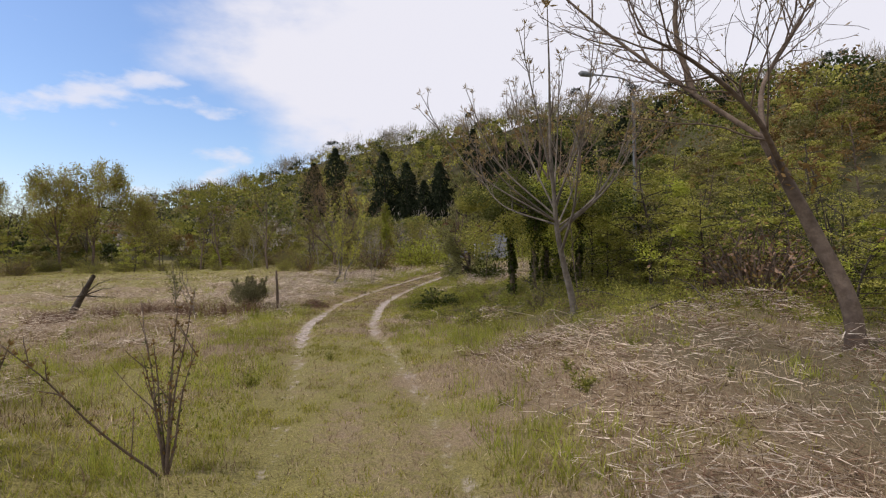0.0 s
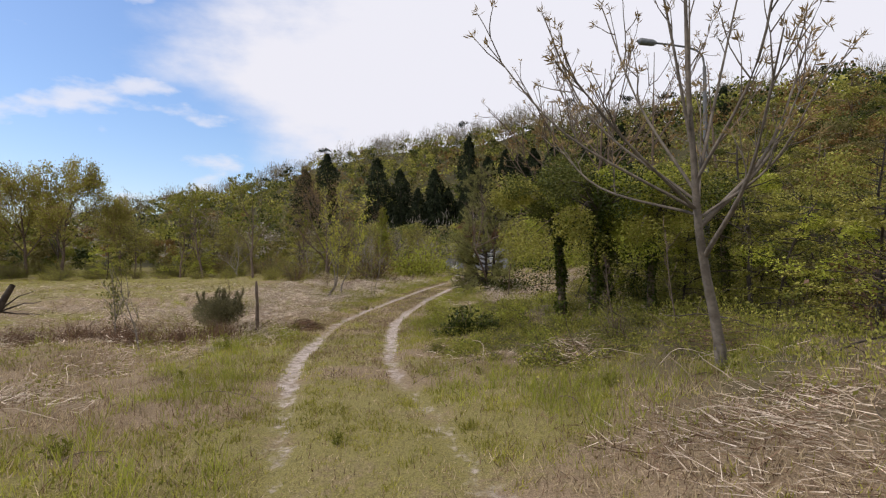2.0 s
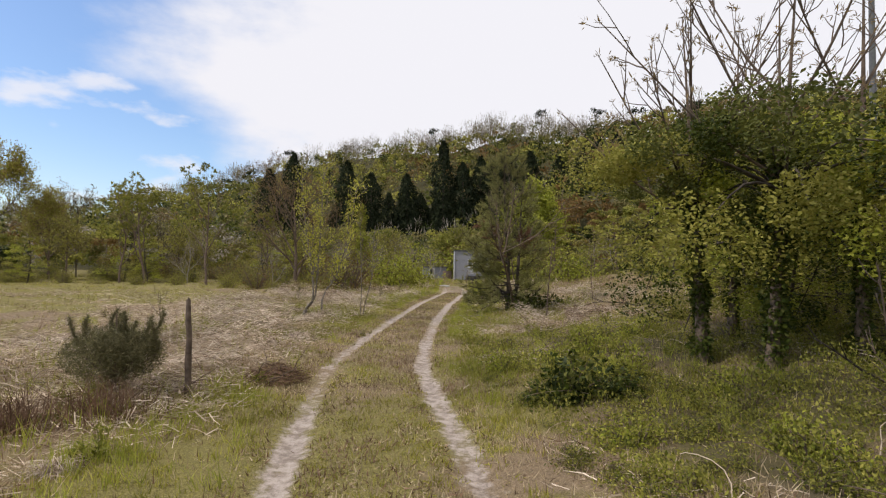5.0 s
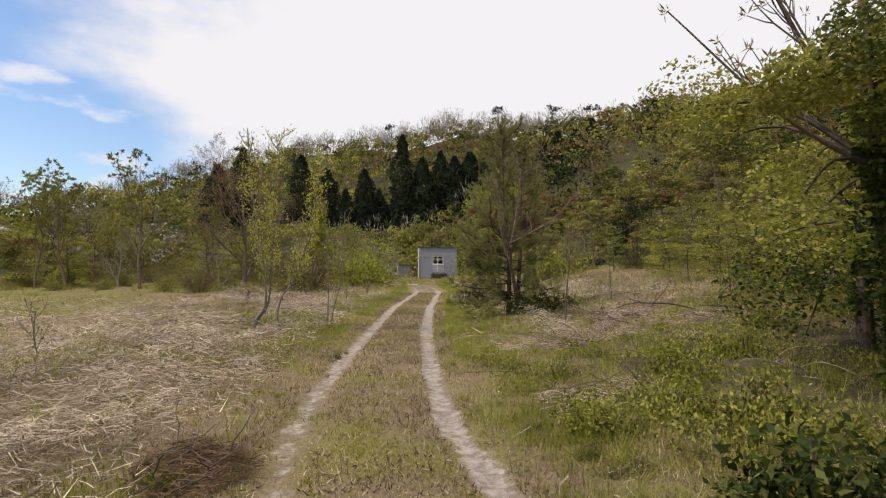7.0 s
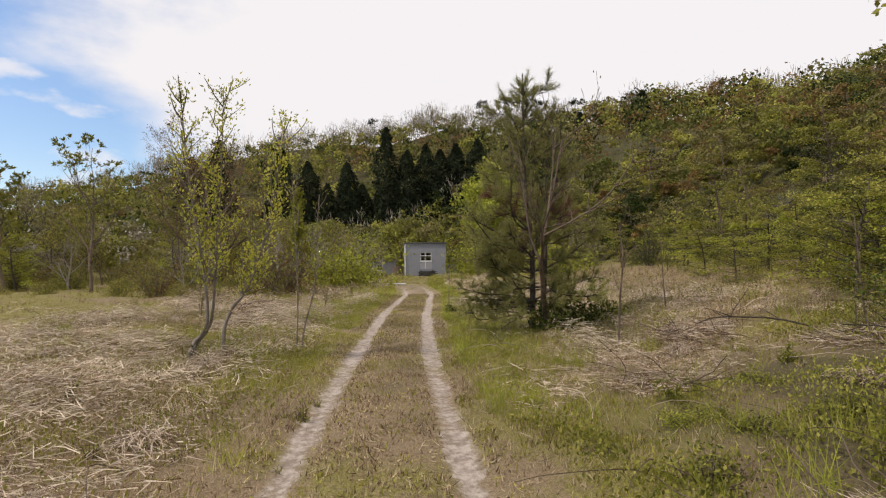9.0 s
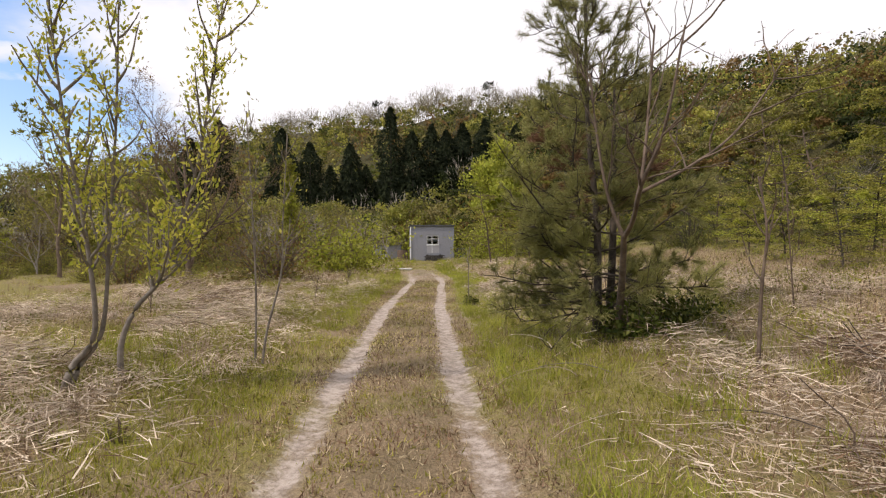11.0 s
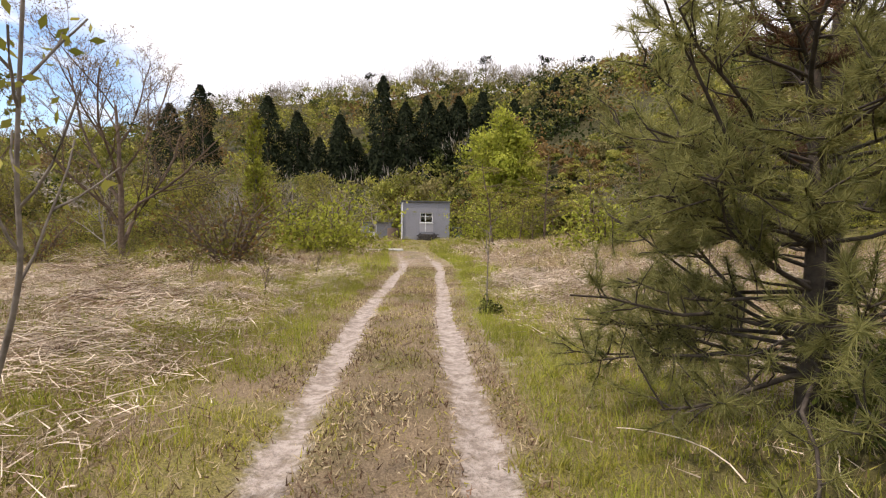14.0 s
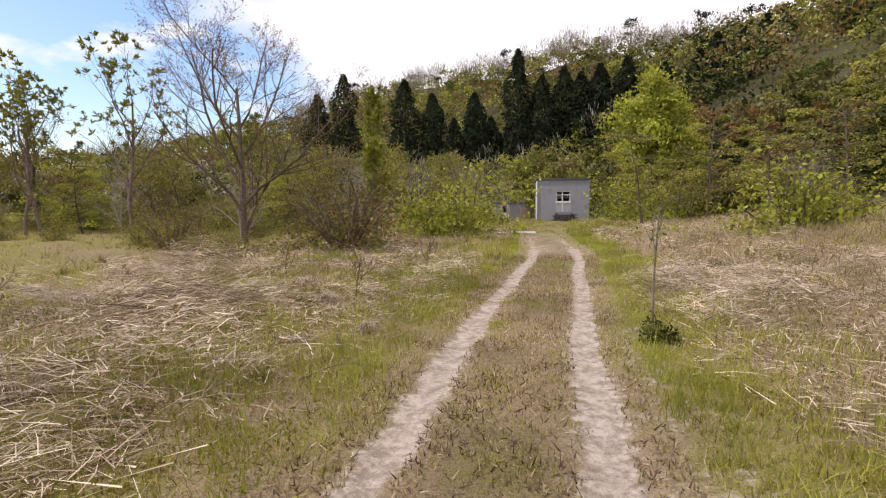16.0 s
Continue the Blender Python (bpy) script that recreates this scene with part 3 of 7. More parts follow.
        keep = (np.abs(d) > 0.95) & (rng.uniform(size=n) < (0.25 + greenness(x, y)) * (smooth(vnoise(x, y, 1.0, 16), 0.42, 0.66) + 0.6 * np.exp(-((d + 1.9) / 0.8) ** 2) * smooth(vnoise(x, y, 0.6, 33), 0.35, 0.6) + 0.2 * np.exp(-((d - 2.0) / 0.9) ** 2) * (y > 18))) & (is_wood(x, y) < 1)
        tall = np.repeat(0.4 + 1.25 * rng.uniform(0, 1, keep.sum()) ** 2, 18)
        x, y = np.repeat(x[keep], 18), np.repeat(y[keep], 18)
        x, y = x + rng.normal(size=len(x)) * 0.06, y + rng.normal(size=len(x)) * 0.06
        add_blades(lush, on_ground(x, y), lean_dirs(rng, len(x), 0.42), h * tall * rng.uniform(0.5, 1.3, len(x)), w, rng, 0.25)
    # leafy weeds on the shaded side of the track and under the wood's edge
    weeds = Soup()
    for y0, y1, n, size in ((6.5, 13, 80000, 0.033), (13, 18.5, 80000, 0.034), (19, 26, 22000, 0.036), (26, 40, 14000, 0.05), (2, 6.5, 9000, 0.045)):
        x, y = scatter(rng, n, -1, 10, y0, y1)
        d, rut = off_track(x, y)
        hump = vnoise(x, y, 0.9, 17)
        edge = np.interp(y, [2, 6, 8, 9.5, 17, 17.6], [4.2, 3.4, 1.9, 1.35, 1.35, 3.5]) + 0.8 * (vnoise(x, y, 1.4, 18) - 0.5)
        keep = (d > edge) & (rng.uniform(size=n) < 1.25 * smooth(hump, np.where(y < 18.5, 0.22, 0.42), 0.6) * (0.3 + smooth(vnoise(x, y, 0.35, 21), 0.3, 0.6)) * (0.3 + 0.7 * smooth(y, 8.8, 11.5)) + 0.25 * smooth(d, 4, 6) * (y < 19))
        x, y, hump, d = x[keep], y[keep], hump[keep], d[keep]
        p = on_ground(x, y) + np.stack([0 * x, 0 * x, (0.05 + 0.30 * smooth(hump, 0.4, 0.8) + 0.2 * smooth(d, 3, 6)) * rng.uniform(0.1, 1, len(x))], -1)
        k = rng.uniform(size=len(x)) < 0.6
        dd = lean_dirs(rng, len(x), 1.2)
        add_leaves(weeds, p[k], dd[k], size * rng.uniform(0.6, 1.4, k.sum()), 0.5, rng, 0)
        add_leaves(weeds, p[~k], dd[~k], size * rng.uniform(0.6, 1.4, (~k).sum()), 0.5, rng, 1)
    # small-leaved weeds in patches over the meadow
    for x0, x1, y0, y1, n in ((-7, -1, 3, 16, 26000), (-7, -1, 16, 33, 95000), (-1, 5, 19, 33, 26000)):
        x, y = scatter(rng, n, x0, x1, y0, y1)
        d, rut = off_track(x, y)
        keep = (np.abs(d) > 1.05) & (rng.uniform(size=n) < smooth(0.6 * vnoise(x, y, 1.7, 27) + 0.4 * vnoise(x, y, 0.45, 28), 0.46, 0.62)) & (is_wood(x, y) < 0)
        x, y = x[keep], y[keep]
        p = on_ground(x, y) + np.stack([0 * x, 0 * x, 0.10 * rng.uniform(0, 1, len(x)) ** 2], -1)
        add_leaves(weeds, p, lean_dirs(rng, len(x), 1.0), 0.034 * rng.uniform(0.5, 1.4, len(x)), 0.4, rng, 0)
    tagged(new("weed_carpet", weeds.mesh("weed_carpet", [LEAF_FRESH, LEAF_YELLOW])), "low carpet of fresh green weeds beside the track", "weeds", kind="stuff")
    # the bright green verge along the far half of the track
    for y0, y1, n, h, w in ((17, 22, 900, 0.065, 0.008), (22, 34, 2200, 0.065, 0.008), (34, 46, 1800, 0.09, 0.014)):
        y = rng.uniform(y0, y1, n)
        side = np.where(rng.uniform(size=n) < 0.72, 1.0, -1.0)
        x = track_x(y) + side * (1.0 + np.abs(rng.normal(size=n)) * np.where(side > 0, 0.5, 0.3))
        keep = rng.uniform(size=n) < 0.35 + smooth(vnoise(x, y, 0.7, 29), 0.3, 0.6)
        x, y = np.repeat(x[keep], 11), np.repeat(y[keep], 11)
        x, y = x + rng.normal(size=len(x)) * 0.05, y + rng.normal(size=len(x)) * 0.05
        add_blades(lush, on_ground(x, y), lean_dirs(rng, len(x), 0.5), h * rng.uniform(0.4, 1.5, len(x)), w, rng)
    # dead canes and bramble runners that arch over the weeds and straw
    canes = Soup()
    x, y = scatter(rng, 520, -7, 6.5, 5, 32)
    d, rut = off_track(x, y)
    for px, py, pd in zip(x, y, d):
        if abs(pd) < 1.5 or (pd < 0 and rng.uniform() < 0.45):
            continue
        az, l, arch = rng.uniform(0, 6.28), rng.uniform(0.3, 0.9), rng.uniform(0.03, 0.2)
        u = np.linspace(0, 1, 7)
        cx, cy = px + l * u * math.cos(az) + 0.06 * np.sin(u * 5 + px), py + l * u * math.sin(az)
        cz = ground_z(cx, cy) + 0.015 + arch * np.sin(np.pi * u * rng.uniform(0.6, 1.0))
        add_tube(canes, np.stack([cx, cy, cz], -1), np.linspace(0.0055, 0.0022, 7), 3, int(rng.uniform() < 0.5))
    tagged(new("dead_canes", canes.mesh("dead_canes", [BARK_BROWN, STRAW])), "thin dead canes and bramble runners arching over the weeds", "canes", kind="stuff")
    for name, s, m, text in (("turf", green, GRASS, "short yellowish-green turf growing over the track and verges"), ("dry_grass", dry, GRASS_DRY, "short dry yellow grass between the green turf"),
                             ("grass_tufts", lush, GRASS_LUSH, "taller fresh green grass tufts beside the track"), ("straw_litter", lying, STRAW, "pale fallen straw and reed stalks lying on the meadow"),
                             ("brown_litter", brown, STRAW_BROWN, "brown dead stalks among the pale straw")):
        tagged(new(name, s.mesh(name, [m])), text, "straw" if "litter" in name else "grass", kind="stuff")


make_grass()

# ---- the wooded hill ----
WOOD_MATS = [LEAF_YELLOW, LEAF_FRESH, LEAF_MID, LEAF_OLIVE, LEAF_RUST, LEAF_DARK, TWIG_FAR, BARK_PALE, CONIFER]


def wood_crown(s, rng, p, h, tone, leaf, lumps, m):
    """A rounded crown of leafy lobes, set on the upper half of an egg so that the gaps below stay dark."""
    wide = h * rng.uniform(0.26, 0.36)
    u = unit(rng.normal(size=(lumps, 3)) + [0, 0, 0.3])
    for q in p + [0, 0, h * 0.6] + u * [wide, wide, h * 0.34] * rng.uniform(0.65, 1.0, (lumps, 1)):
        add_lump(s, rng, q, h * rng.uniform(0.12, 0.21), m, leaf, tone if rng.uniform() < 0.9 else int(rng.integers(0, 4)), 0.8, 0.6)


def make_hill_woods():
    rng = np.random.default_rng(5)
    s = Soup()
    n = 2350
    deg = rng.uniform(-58, 76, n)
    foot = np.interp(deg, BEARING, FOOT)
    ridge = np.interp(deg, BEARING, RIDGE)
    r = np.sqrt((foot + 3) ** 2 + ((ridge * 1.04) ** 2 - (foot + 3) ** 2) * rng.uniform(0, 1, n) ** 1.25)
    # undergrowth at the foot of the slope
    low = rng.uniform(6, 52, 330)
    deg, r = np.concatenate([deg, low]), np.concatenate([r, np.interp(low, BEARING, FOOT) + 1.0 + rng.uniform(0, 34, 330)])
    # the wood below the dark conifers
    mid = rng.uniform(-16, 18, 200)
    deg, r = np.concatenate([deg, mid]), np.concatenate([r, rng.uniform(60, 88, 200)])
    # the crest above the conifers
    crest = rng.uniform(-30, 22, 240)
    deg, r = np.concatenate([deg, crest]), np.concatenate([r, np.interp(crest, BEARING, RIDGE) * rng.uniform(0.76, 1.0, 240)])
    # the loose wood behind the meadow
    deg = np.concatenate([deg, rng.uniform(-60, -9, 330)])
    r = np.concatenate([r, rng.uniform(52, 112, 330)])
    foot, ridge = np.interp(deg, BEARING, FOOT), np.interp(deg, BEARING, RIDGE)
    ang = np.radians(deg)
    x, y = r * np.sin(ang), 10 + r * np.cos(ang)
    z = ground_z(x, y)
    frac = (r - foot) / (ridge - foot)
    patch = vnoise(x, y, 30, 20)
    for k in range(len(r)):
        dist = math.hypot(x[k], y[k] - 15)
        if dist < (16 if n <= k < n + 330 else 25) or (-34 < x[k] < 30 and 97 < y[k] < 124):
            continue
        p = np.array([x[k], y[k], z[k] - 0.2])
        h = rng.uniform(4.5, 11) if frac[k] < 0.8 else rng.uniform(7, 12)
        bare = frac[k] > 0.85 and rng.uniform() < 0.6
        if frac[k] > 0.85 and not bare:
            h *= 0.72
        if frac[k] < 0.03 or (y[k] < 128 and -16 < x[k] < 24):
            h *= 0.6
        tone = int(rng.choice([0, 1, 2, 3, 4, 5], p=[0.22, 0.20, 0.16, 0.24, 0.07, 0.11] if patch[k] > 0.45 else [0.09, 0.13, 0.22, 0.32, 0.12, 0.12]))
        if n <= k < n + 330:
            h = rng.uniform(1.6, 4.2)
        if n + 330 <= k < n + 530:
            h = rng.uniform(4.5, 7.5)
        if k >= n + 770:
            tone = int(rng.choice([1, 2, 3, 4, 5, 6], p=[0.24, 0.14, 0.30, 0.11, 0.05, 0.16]))
        if deg[k] < -17 and 66 < r[k] < 120 and patch[k] > 0.4:
            tone = 5
        # dark leaf tone stands in for shaded hollows on the slope; rust crowns are real
        hue = float(vnoise(x[k], y[k], 11, 21))
        if deg[k] > 10 and frac[k] < 0.8 and hue < 0.44:
            tone = 5 if hue < 0.36 else 4
        near = dist < 62
        if near and deg[k] > 12 and not n <= k < n + 330:
            h *= 0.55
        leaf = min(0.72, max(0.1, dist / (230 if near else 180)))
        if bare:
            top = p + [rng.normal() * 0.6, rng.normal() * 0.6, h]
            add_tube(s, [p, (p + top) / 2 + rng.normal(size=3) * 0.3, top], [0.12, 0.09, 0.03], 3, 7)
            for _ in range(5):
                q = p + (top - p) * rng.uniform(0.4, 0.8)
                e = q + [rng.normal() * 1.6, rng.normal() * 1.6, rng.uniform(1.5, 3.5)]
                add_tube(s, [q, e], [0.055, 0.02], 3, 7)
            m = 150
            c = p + [0, 0, h * 0.54] + ball(rng, m) * [h * 0.3, h * 0.3, h * 0.5]
            add_leaves(s, c, unit(c - (p + [0, 0, h * 0.25])) + rng.normal(size=(m, 3)) * 0.22, rng.uniform(1.0, 2.3, m), 0.07, rng, 6 if rng.uniform() < 0.75 else 3)
        else:
            wood_crown(s, rng, p, h, tone, leaf, int(rng.integers(6, 10)), 72 if near else int(11 * max(1.1, (105 / dist) ** 1.3)))
            if rng.uniform() < 0.07:
                add_tube(s, [p, p + [0, 0, h * 0.8]], [0.10, 0.04], 3, 7)
    # olive and bare grey crowns among the feet of the dark conifers
    for k in range(30):
        px, py = -32 + 60 * (k + rng.uniform(0, 1)) / 30, rng.uniform(102, 107)
        p = np.array([px, py, gz(px, py) - 0.2])
        h = rng.uniform(4.5, 8.5)
        if k % 3 == 0:
            c = p + [0, 0, h * 0.5] + ball(rng, 130) * [h * 0.36, h * 0.36, h * 0.45]
            add_leaves(s, c, unit(c - p) + rng.normal(size=(130, 3)) * 0.3, rng.uniform(0.7, 1.6, 130), 0.08, rng, 6)
        else:
            wood_crown(s, rng, p, h, (5, 3, 5, 2)[k % 4], 0.45, 7, 20)
    tagged(new("hill_woods", s.mesh("hill_woods", WOOD_MATS)), "spring woods in mixed yellow green, olive and bare grey on the hillside", "woods", kind="stuff")


make_hill_woods()

# ---- trees and shrubs ----
SPEC_BROAD = ((9, 48, 0.50, 0.08, 0.05, 0.28), (6, 45, 0.55, 0.14, 0.10, 0.25), (5, 42, 0.5, 0.18, 0.08, 0.2), (0, 0, 0, 0.2, 0.05, 0))
SPEC_VASE = ((8, 34, 0.72, 0.07, 0.03, 0.22), (6, 34, 0.55, 0.12, 0.12, 0.25), (5, 36, 0.5, 0.15, 0.10, 0.2), (0, 0, 0, 0.18, 0.05, 0))
SPEC_SHRUB = ((6, 40, 0.7, 0.12, 0.05, 0.1), (6, 40, 0.55, 0.15, 0.08, 0.2), (0, 0, 0, 0.2, 0.05, 0))
UP = np.array([0.0, 0.0, 1.0])


def plant(name, label, category, out, bark, crown, crown_mats, group="", at=(0, 0, 0), turn=0, crown_name="crown", crown_label=""):
    root = thing(name, label, category, at, turn, group)
    wood_parts(out, bark, root)
    if crown is not None and crown.n:
        part(crown_name, crown.mesh(crown_name, crown_mats), root, crown_label, "stuff")
    return root


def broad_tree(seed, h, spec, bark, mats, per, leaf, name="tree", label="", group="", r0=None, scatter_m=0.14, wide=0.5, lean=(0, 0)):
    rng = np.random.default_rng(seed)
    out = []
    grow(rng, (0, 0, -0.15), UP + np.array([lean[0], lean[1], 0]), h * 0.78, r0 or h * 0.016, spec, out)
    crown = Soup()
    for i in range(len(mats)):
        tip_leaves(rng, out, max(1, per // len(mats)), leaf, wide, scatter_m, None, 0.25, crown, i)
    return plant(name, label, "tree", out, bark, crown, mats, group)


def layered_tree(seed, h, mats, leaf, boughs=22, per=170, name="slope_tree", label="", group="", bark=BARK_BROWN, reach=0.42, low=0.18, thick=0.05):
    """A tree of spreading boughs that carry flat sprays of leaf one above the other."""
    rng = np.random.default_rng(seed)
    trunk, rad = limb(rng, (0, 0, -0.2), UP + rng.normal(size=3) * [0.12, 0.12, 0], h * 0.95, h * 0.014, h * 0.004, 0.08, 0.05, 8)
    out, crown = [(0, trunk, rad)], Soup()
    for k in range(boughs):
        t = low + (0.98 - low) * (k + rng.uniform(0, 1)) / boughs
        az = k * 2.4 + rng.normal() * 0.4
        L = h * reach * (0.35 + 0.75 * math.sin(min(1.0, (1.08 - t) * 1.3) * 1.57)) * rng.uniform(0.65, 1.15)
        pts, rr = limb(rng, along(trunk, t), (math.cos(az), math.sin(az), rng.uniform(0.1, 0.55)), L, h * 0.005, 0.005, 0.15, -0.05, 5)
        out.append((1, pts, rr))
        tone = int(rng.integers(0, len(mats)))
        for u in (0.5, 0.75, 1.0):
            c = along(pts, u) + rng.normal(size=3) * [0.08 * L, 0.08 * L, 0.02 * L]
            n = per // 3
            flat = ball(rng, n)
            q = c + flat * np.array([0.24, 0.24, thick]) * L * rng.uniform(0.7, 1.15)
            q[:, 2] -= 0.06 * L * (flat[:, 0] ** 2 + flat[:, 1] ** 2)
            add_leaves(crown, q, rng.normal(size=(n, 3)) - [0, 0, 0.3], leaf * rng.uniform(0.6, 1.35, n), 0.6, rng, tone if rng.uniform() < 0.8 else 0, np.tile([0.0, 0.0, 1.0], (n, 1)), 0.55)
    return plant(name, label, "tree", out, bark, crown, mats, group)


def put(root, x, y, scale=1.0, turn=0.0, sink=0.0, tall=1.0):
    """Stands a prototype, or a copy of it, on the ground."""
    m = pose(x, y, gz(x, y) - sink, 0, 0, turn) @ Matrix.Diagonal((scale, scale, scale * tall, 1))
    if "placed" in root:
        return copy_thing(root, m)
    root["placed"] = 1
    root.matrix_basis = m
    return root


def clump(seed, width, height, leaves, leaf, mats, name, label, group="", bark=BARK_BROWN, wide=0.55, stems=14, open_top=0.35):
    """A shrub: stems from the ground and leaves on lobes round their ends."""
    rng = np.random.default_rng(seed)
    root = thing(name, label, "shrub", group=group)
    wood, crown, tips = Soup(), Soup(), []
    for _ in range(stems):
        az, reach = rng.uniform(0, 6.28), rng.uniform(0.1, 1.0) * width * 0.5
        end = np.array([math.cos(az) * reach, math.sin(az) * reach, height * rng.uniform(0.4, 1.0) * (1 - open_top * (reach / (width * 0.5)) ** 2)])
        p0 = np.array([math.cos(az), math.sin(az), 0]) * 0.06 * width - UP * 0.05
        mid = p0 * 0.4 + end * 0.6 + UP * height * 0.08 + rng.normal(size=3) * 0.05 * width
        add_tube(wood, [p0, (p0 + mid) / 2, mid, end], np.array([0.014, 0.012, 0.009, 0.004]) * min(1.7, max(1, height)), 4)
        tips += [end, mid, (mid + end) / 2, (p0 + mid) / 2, end * [0.85, 0.85, 0] + UP * height * rng.uniform(0.12, 0.3)]
    tips = np.array(tips)
    c = tips[rng.integers(0, len(tips), leaves)] + ball(rng, leaves) * [0.21 * width, 0.21 * width, 0.17 * height]
    low = rng.uniform(size=leaves) < 0.32
    c[:, 2] = np.maximum(np.where(low, c[:, 2] * rng.uniform(0.05, 0.75, leaves), c[:, 2]), 0.02)
    c[low, :2] *= 1.08
    d = unit(c - [0, 0, height * 0.3]) + rng.normal(size=(leaves, 3)) * 0.7
    which = (vnoise(c[:, 0] * 3 / width, c[:, 2] * 3 / height + c[:, 1] * 3 / width, 0.7, seed % 9) * 1.6 * len(mats) + rng.normal(size=leaves) * 0.5).astype(int) % len(mats)
    for i in range(len(mats)):
        k = which == i
        add_leaves(crown, c[k], rng.normal(size=(k.sum(), 3)), leaf * rng.uniform(0.6, 1.35, k.sum()), wide, rng, i, d[k] + [0, 0, 0.2], 0.65)
    part("branchwork", wood.mesh("branchwork", [bark], True), root, "", "stuff")
    part("foliage", crown.mesh("foliage", mats), root, "", "stuff")
    return root


def tuft_tips(rng, out, soup, count, leaf, wide=0.22, min_level=1, mat=0, spread=0.9):
    """Sprays of young leaves that burst from the ends of the limbs."""
    for lv, pts, rad in out:
        if lv >= min_level:
            d = unit(pts[-1] - pts[-2])
            n = count
            dd = d + rng.normal(size=(n, 3)) * spread
            add_leaves(soup, np.repeat(pts[-1:], n, 0) + rng.normal(size=(n, 3)) * 0.015, dd, leaf * rng.uniform(0.5, 1.3, n), wide, rng, mat)


def along(pts, t):
    pts = np.asarray(pts, float)
    s = t * (len(pts) - 1)
    i = min(int(s), len(pts) - 2)
    return pts[i] + (pts[i + 1] - pts[i]) * (s - i)


def smooth_line(pts, n=10):
    """A rounded line through a few points."""
    pts = np.asarray(pts, float)
    p = np.concatenate([2 * pts[:1] - pts[1:2], pts, 2 * pts[-1:] - pts[-2:-1]])
    out = []
    for k in range(len(pts) - 1):
        for t in np.linspace(0, 1, n, endpoint=False):
            a, b, c, d = p[k:k + 4]
            out.append(0.5 * (2 * b + (c - a) * t + (2 * a - 5 * b + 4 * c - d) * t * t + (3 * b - a - 3 * c + d) * t ** 3))
    return np.array(out + [pts[-1]])


def make_tufted_tree():
    """The leaning tree beside the track, bare but for bursts of young leaves."""
    rng = np.random.default_rng(21)
    trunk = smooth_line([(0, 0, -0.15), (-0.1, -0.04, 0.42), (-0.22, -0.1, 0.92), (-0.33, -0.17, 1.46), (-0.38, -0.2, 2.1), (-0.42, -0.2, 2.8), (-0.40, -0.12, 3.9), (-0.40, -0.05, 5.05)], 4)
    out = [(0, trunk, np.interp(np.linspace(0, 1, len(trunk)), [0, 0.1, 0.5, 1], [0.09, 0.056, 0.036, 0.008]))]
    ends = ((0.42, (1.05, 0.15, 3.5)), (0.44, (0.75, -0.5, 2.9)), (0.45, (-1.5, 0.9, 2.5)), (0.46, (-1.75, -0.6, 2.9)), (0.46, (-2.35, 0.3, 3.45)), (0.48, (-1.7, 0.6, 3.95)),
            (0.5, (0.6, 0.4, 4.75)), (0.5, (-0.95, 0.8, 4.1)), (0.52, (0.1, -0.9, 4.15)), (0.42, (1.25, 0.5, 3.2)), (0.44, (0.4, 1.2, 3.3)), (0.55, (-0.15, 0.3, 4.3)), (0.34, (-0.2, -1.3, 2.9)), (0.57, (-0.9, -0.4, 4.5)))
    for t, e in ends:
        p, e = along(trunk, t), np.array(e)
        mid = p * 0.5 + e * 0.5 + np.array([(e - p)[0] * 0.12, (e - p)[1] * 0.12, -0.12]) + rng.normal(size=3) * 0.05
        line = smooth_line([p, mid, e], 5)
        out.append((1, line, np.linspace(0.028 if t < 0.43 else 0.018, 0.006, len(line))))
        for _ in range(5):
            u = rng.uniform(0.3, 0.95)
            q = along(line, u)
            d = turned(unit(e - p), radians(rng.uniform(22, 48)), rng.uniform(0, 6.28)) + UP * 0.35
            pts, rad = limb(rng, q, d, rng.uniform(0.25, 0.75), 0.008, 0.0035, 0.1, 0.12, 4)
            out.append((2, pts, rad))
            if rng.uniform() < 0.7:
                pts2, rad2 = limb(rng, along(pts, 0.5), turned(unit(d), 0.7, rng.uniform(0, 6.28)), rng.uniform(0.15, 0.4), 0.007, 0.004, 0.1, 0.12, 3)
                out.append((2, pts2, rad2))
    crown = Soup()
    tuft_tips(rng, out, crown, 16, 0.095, 0.15)
    tuft_tips(rng, [(1, out[0][1], 0)], crown, 34, 0.15, 0.2)
    root = plant("tufted_tree", "slender pale-barked leaning tree with bursts of young buff leaves", "tree", out, BARK_PALE, crown, [BUD], crown_name="foliage")
    put(root, 2.57, 8.13)


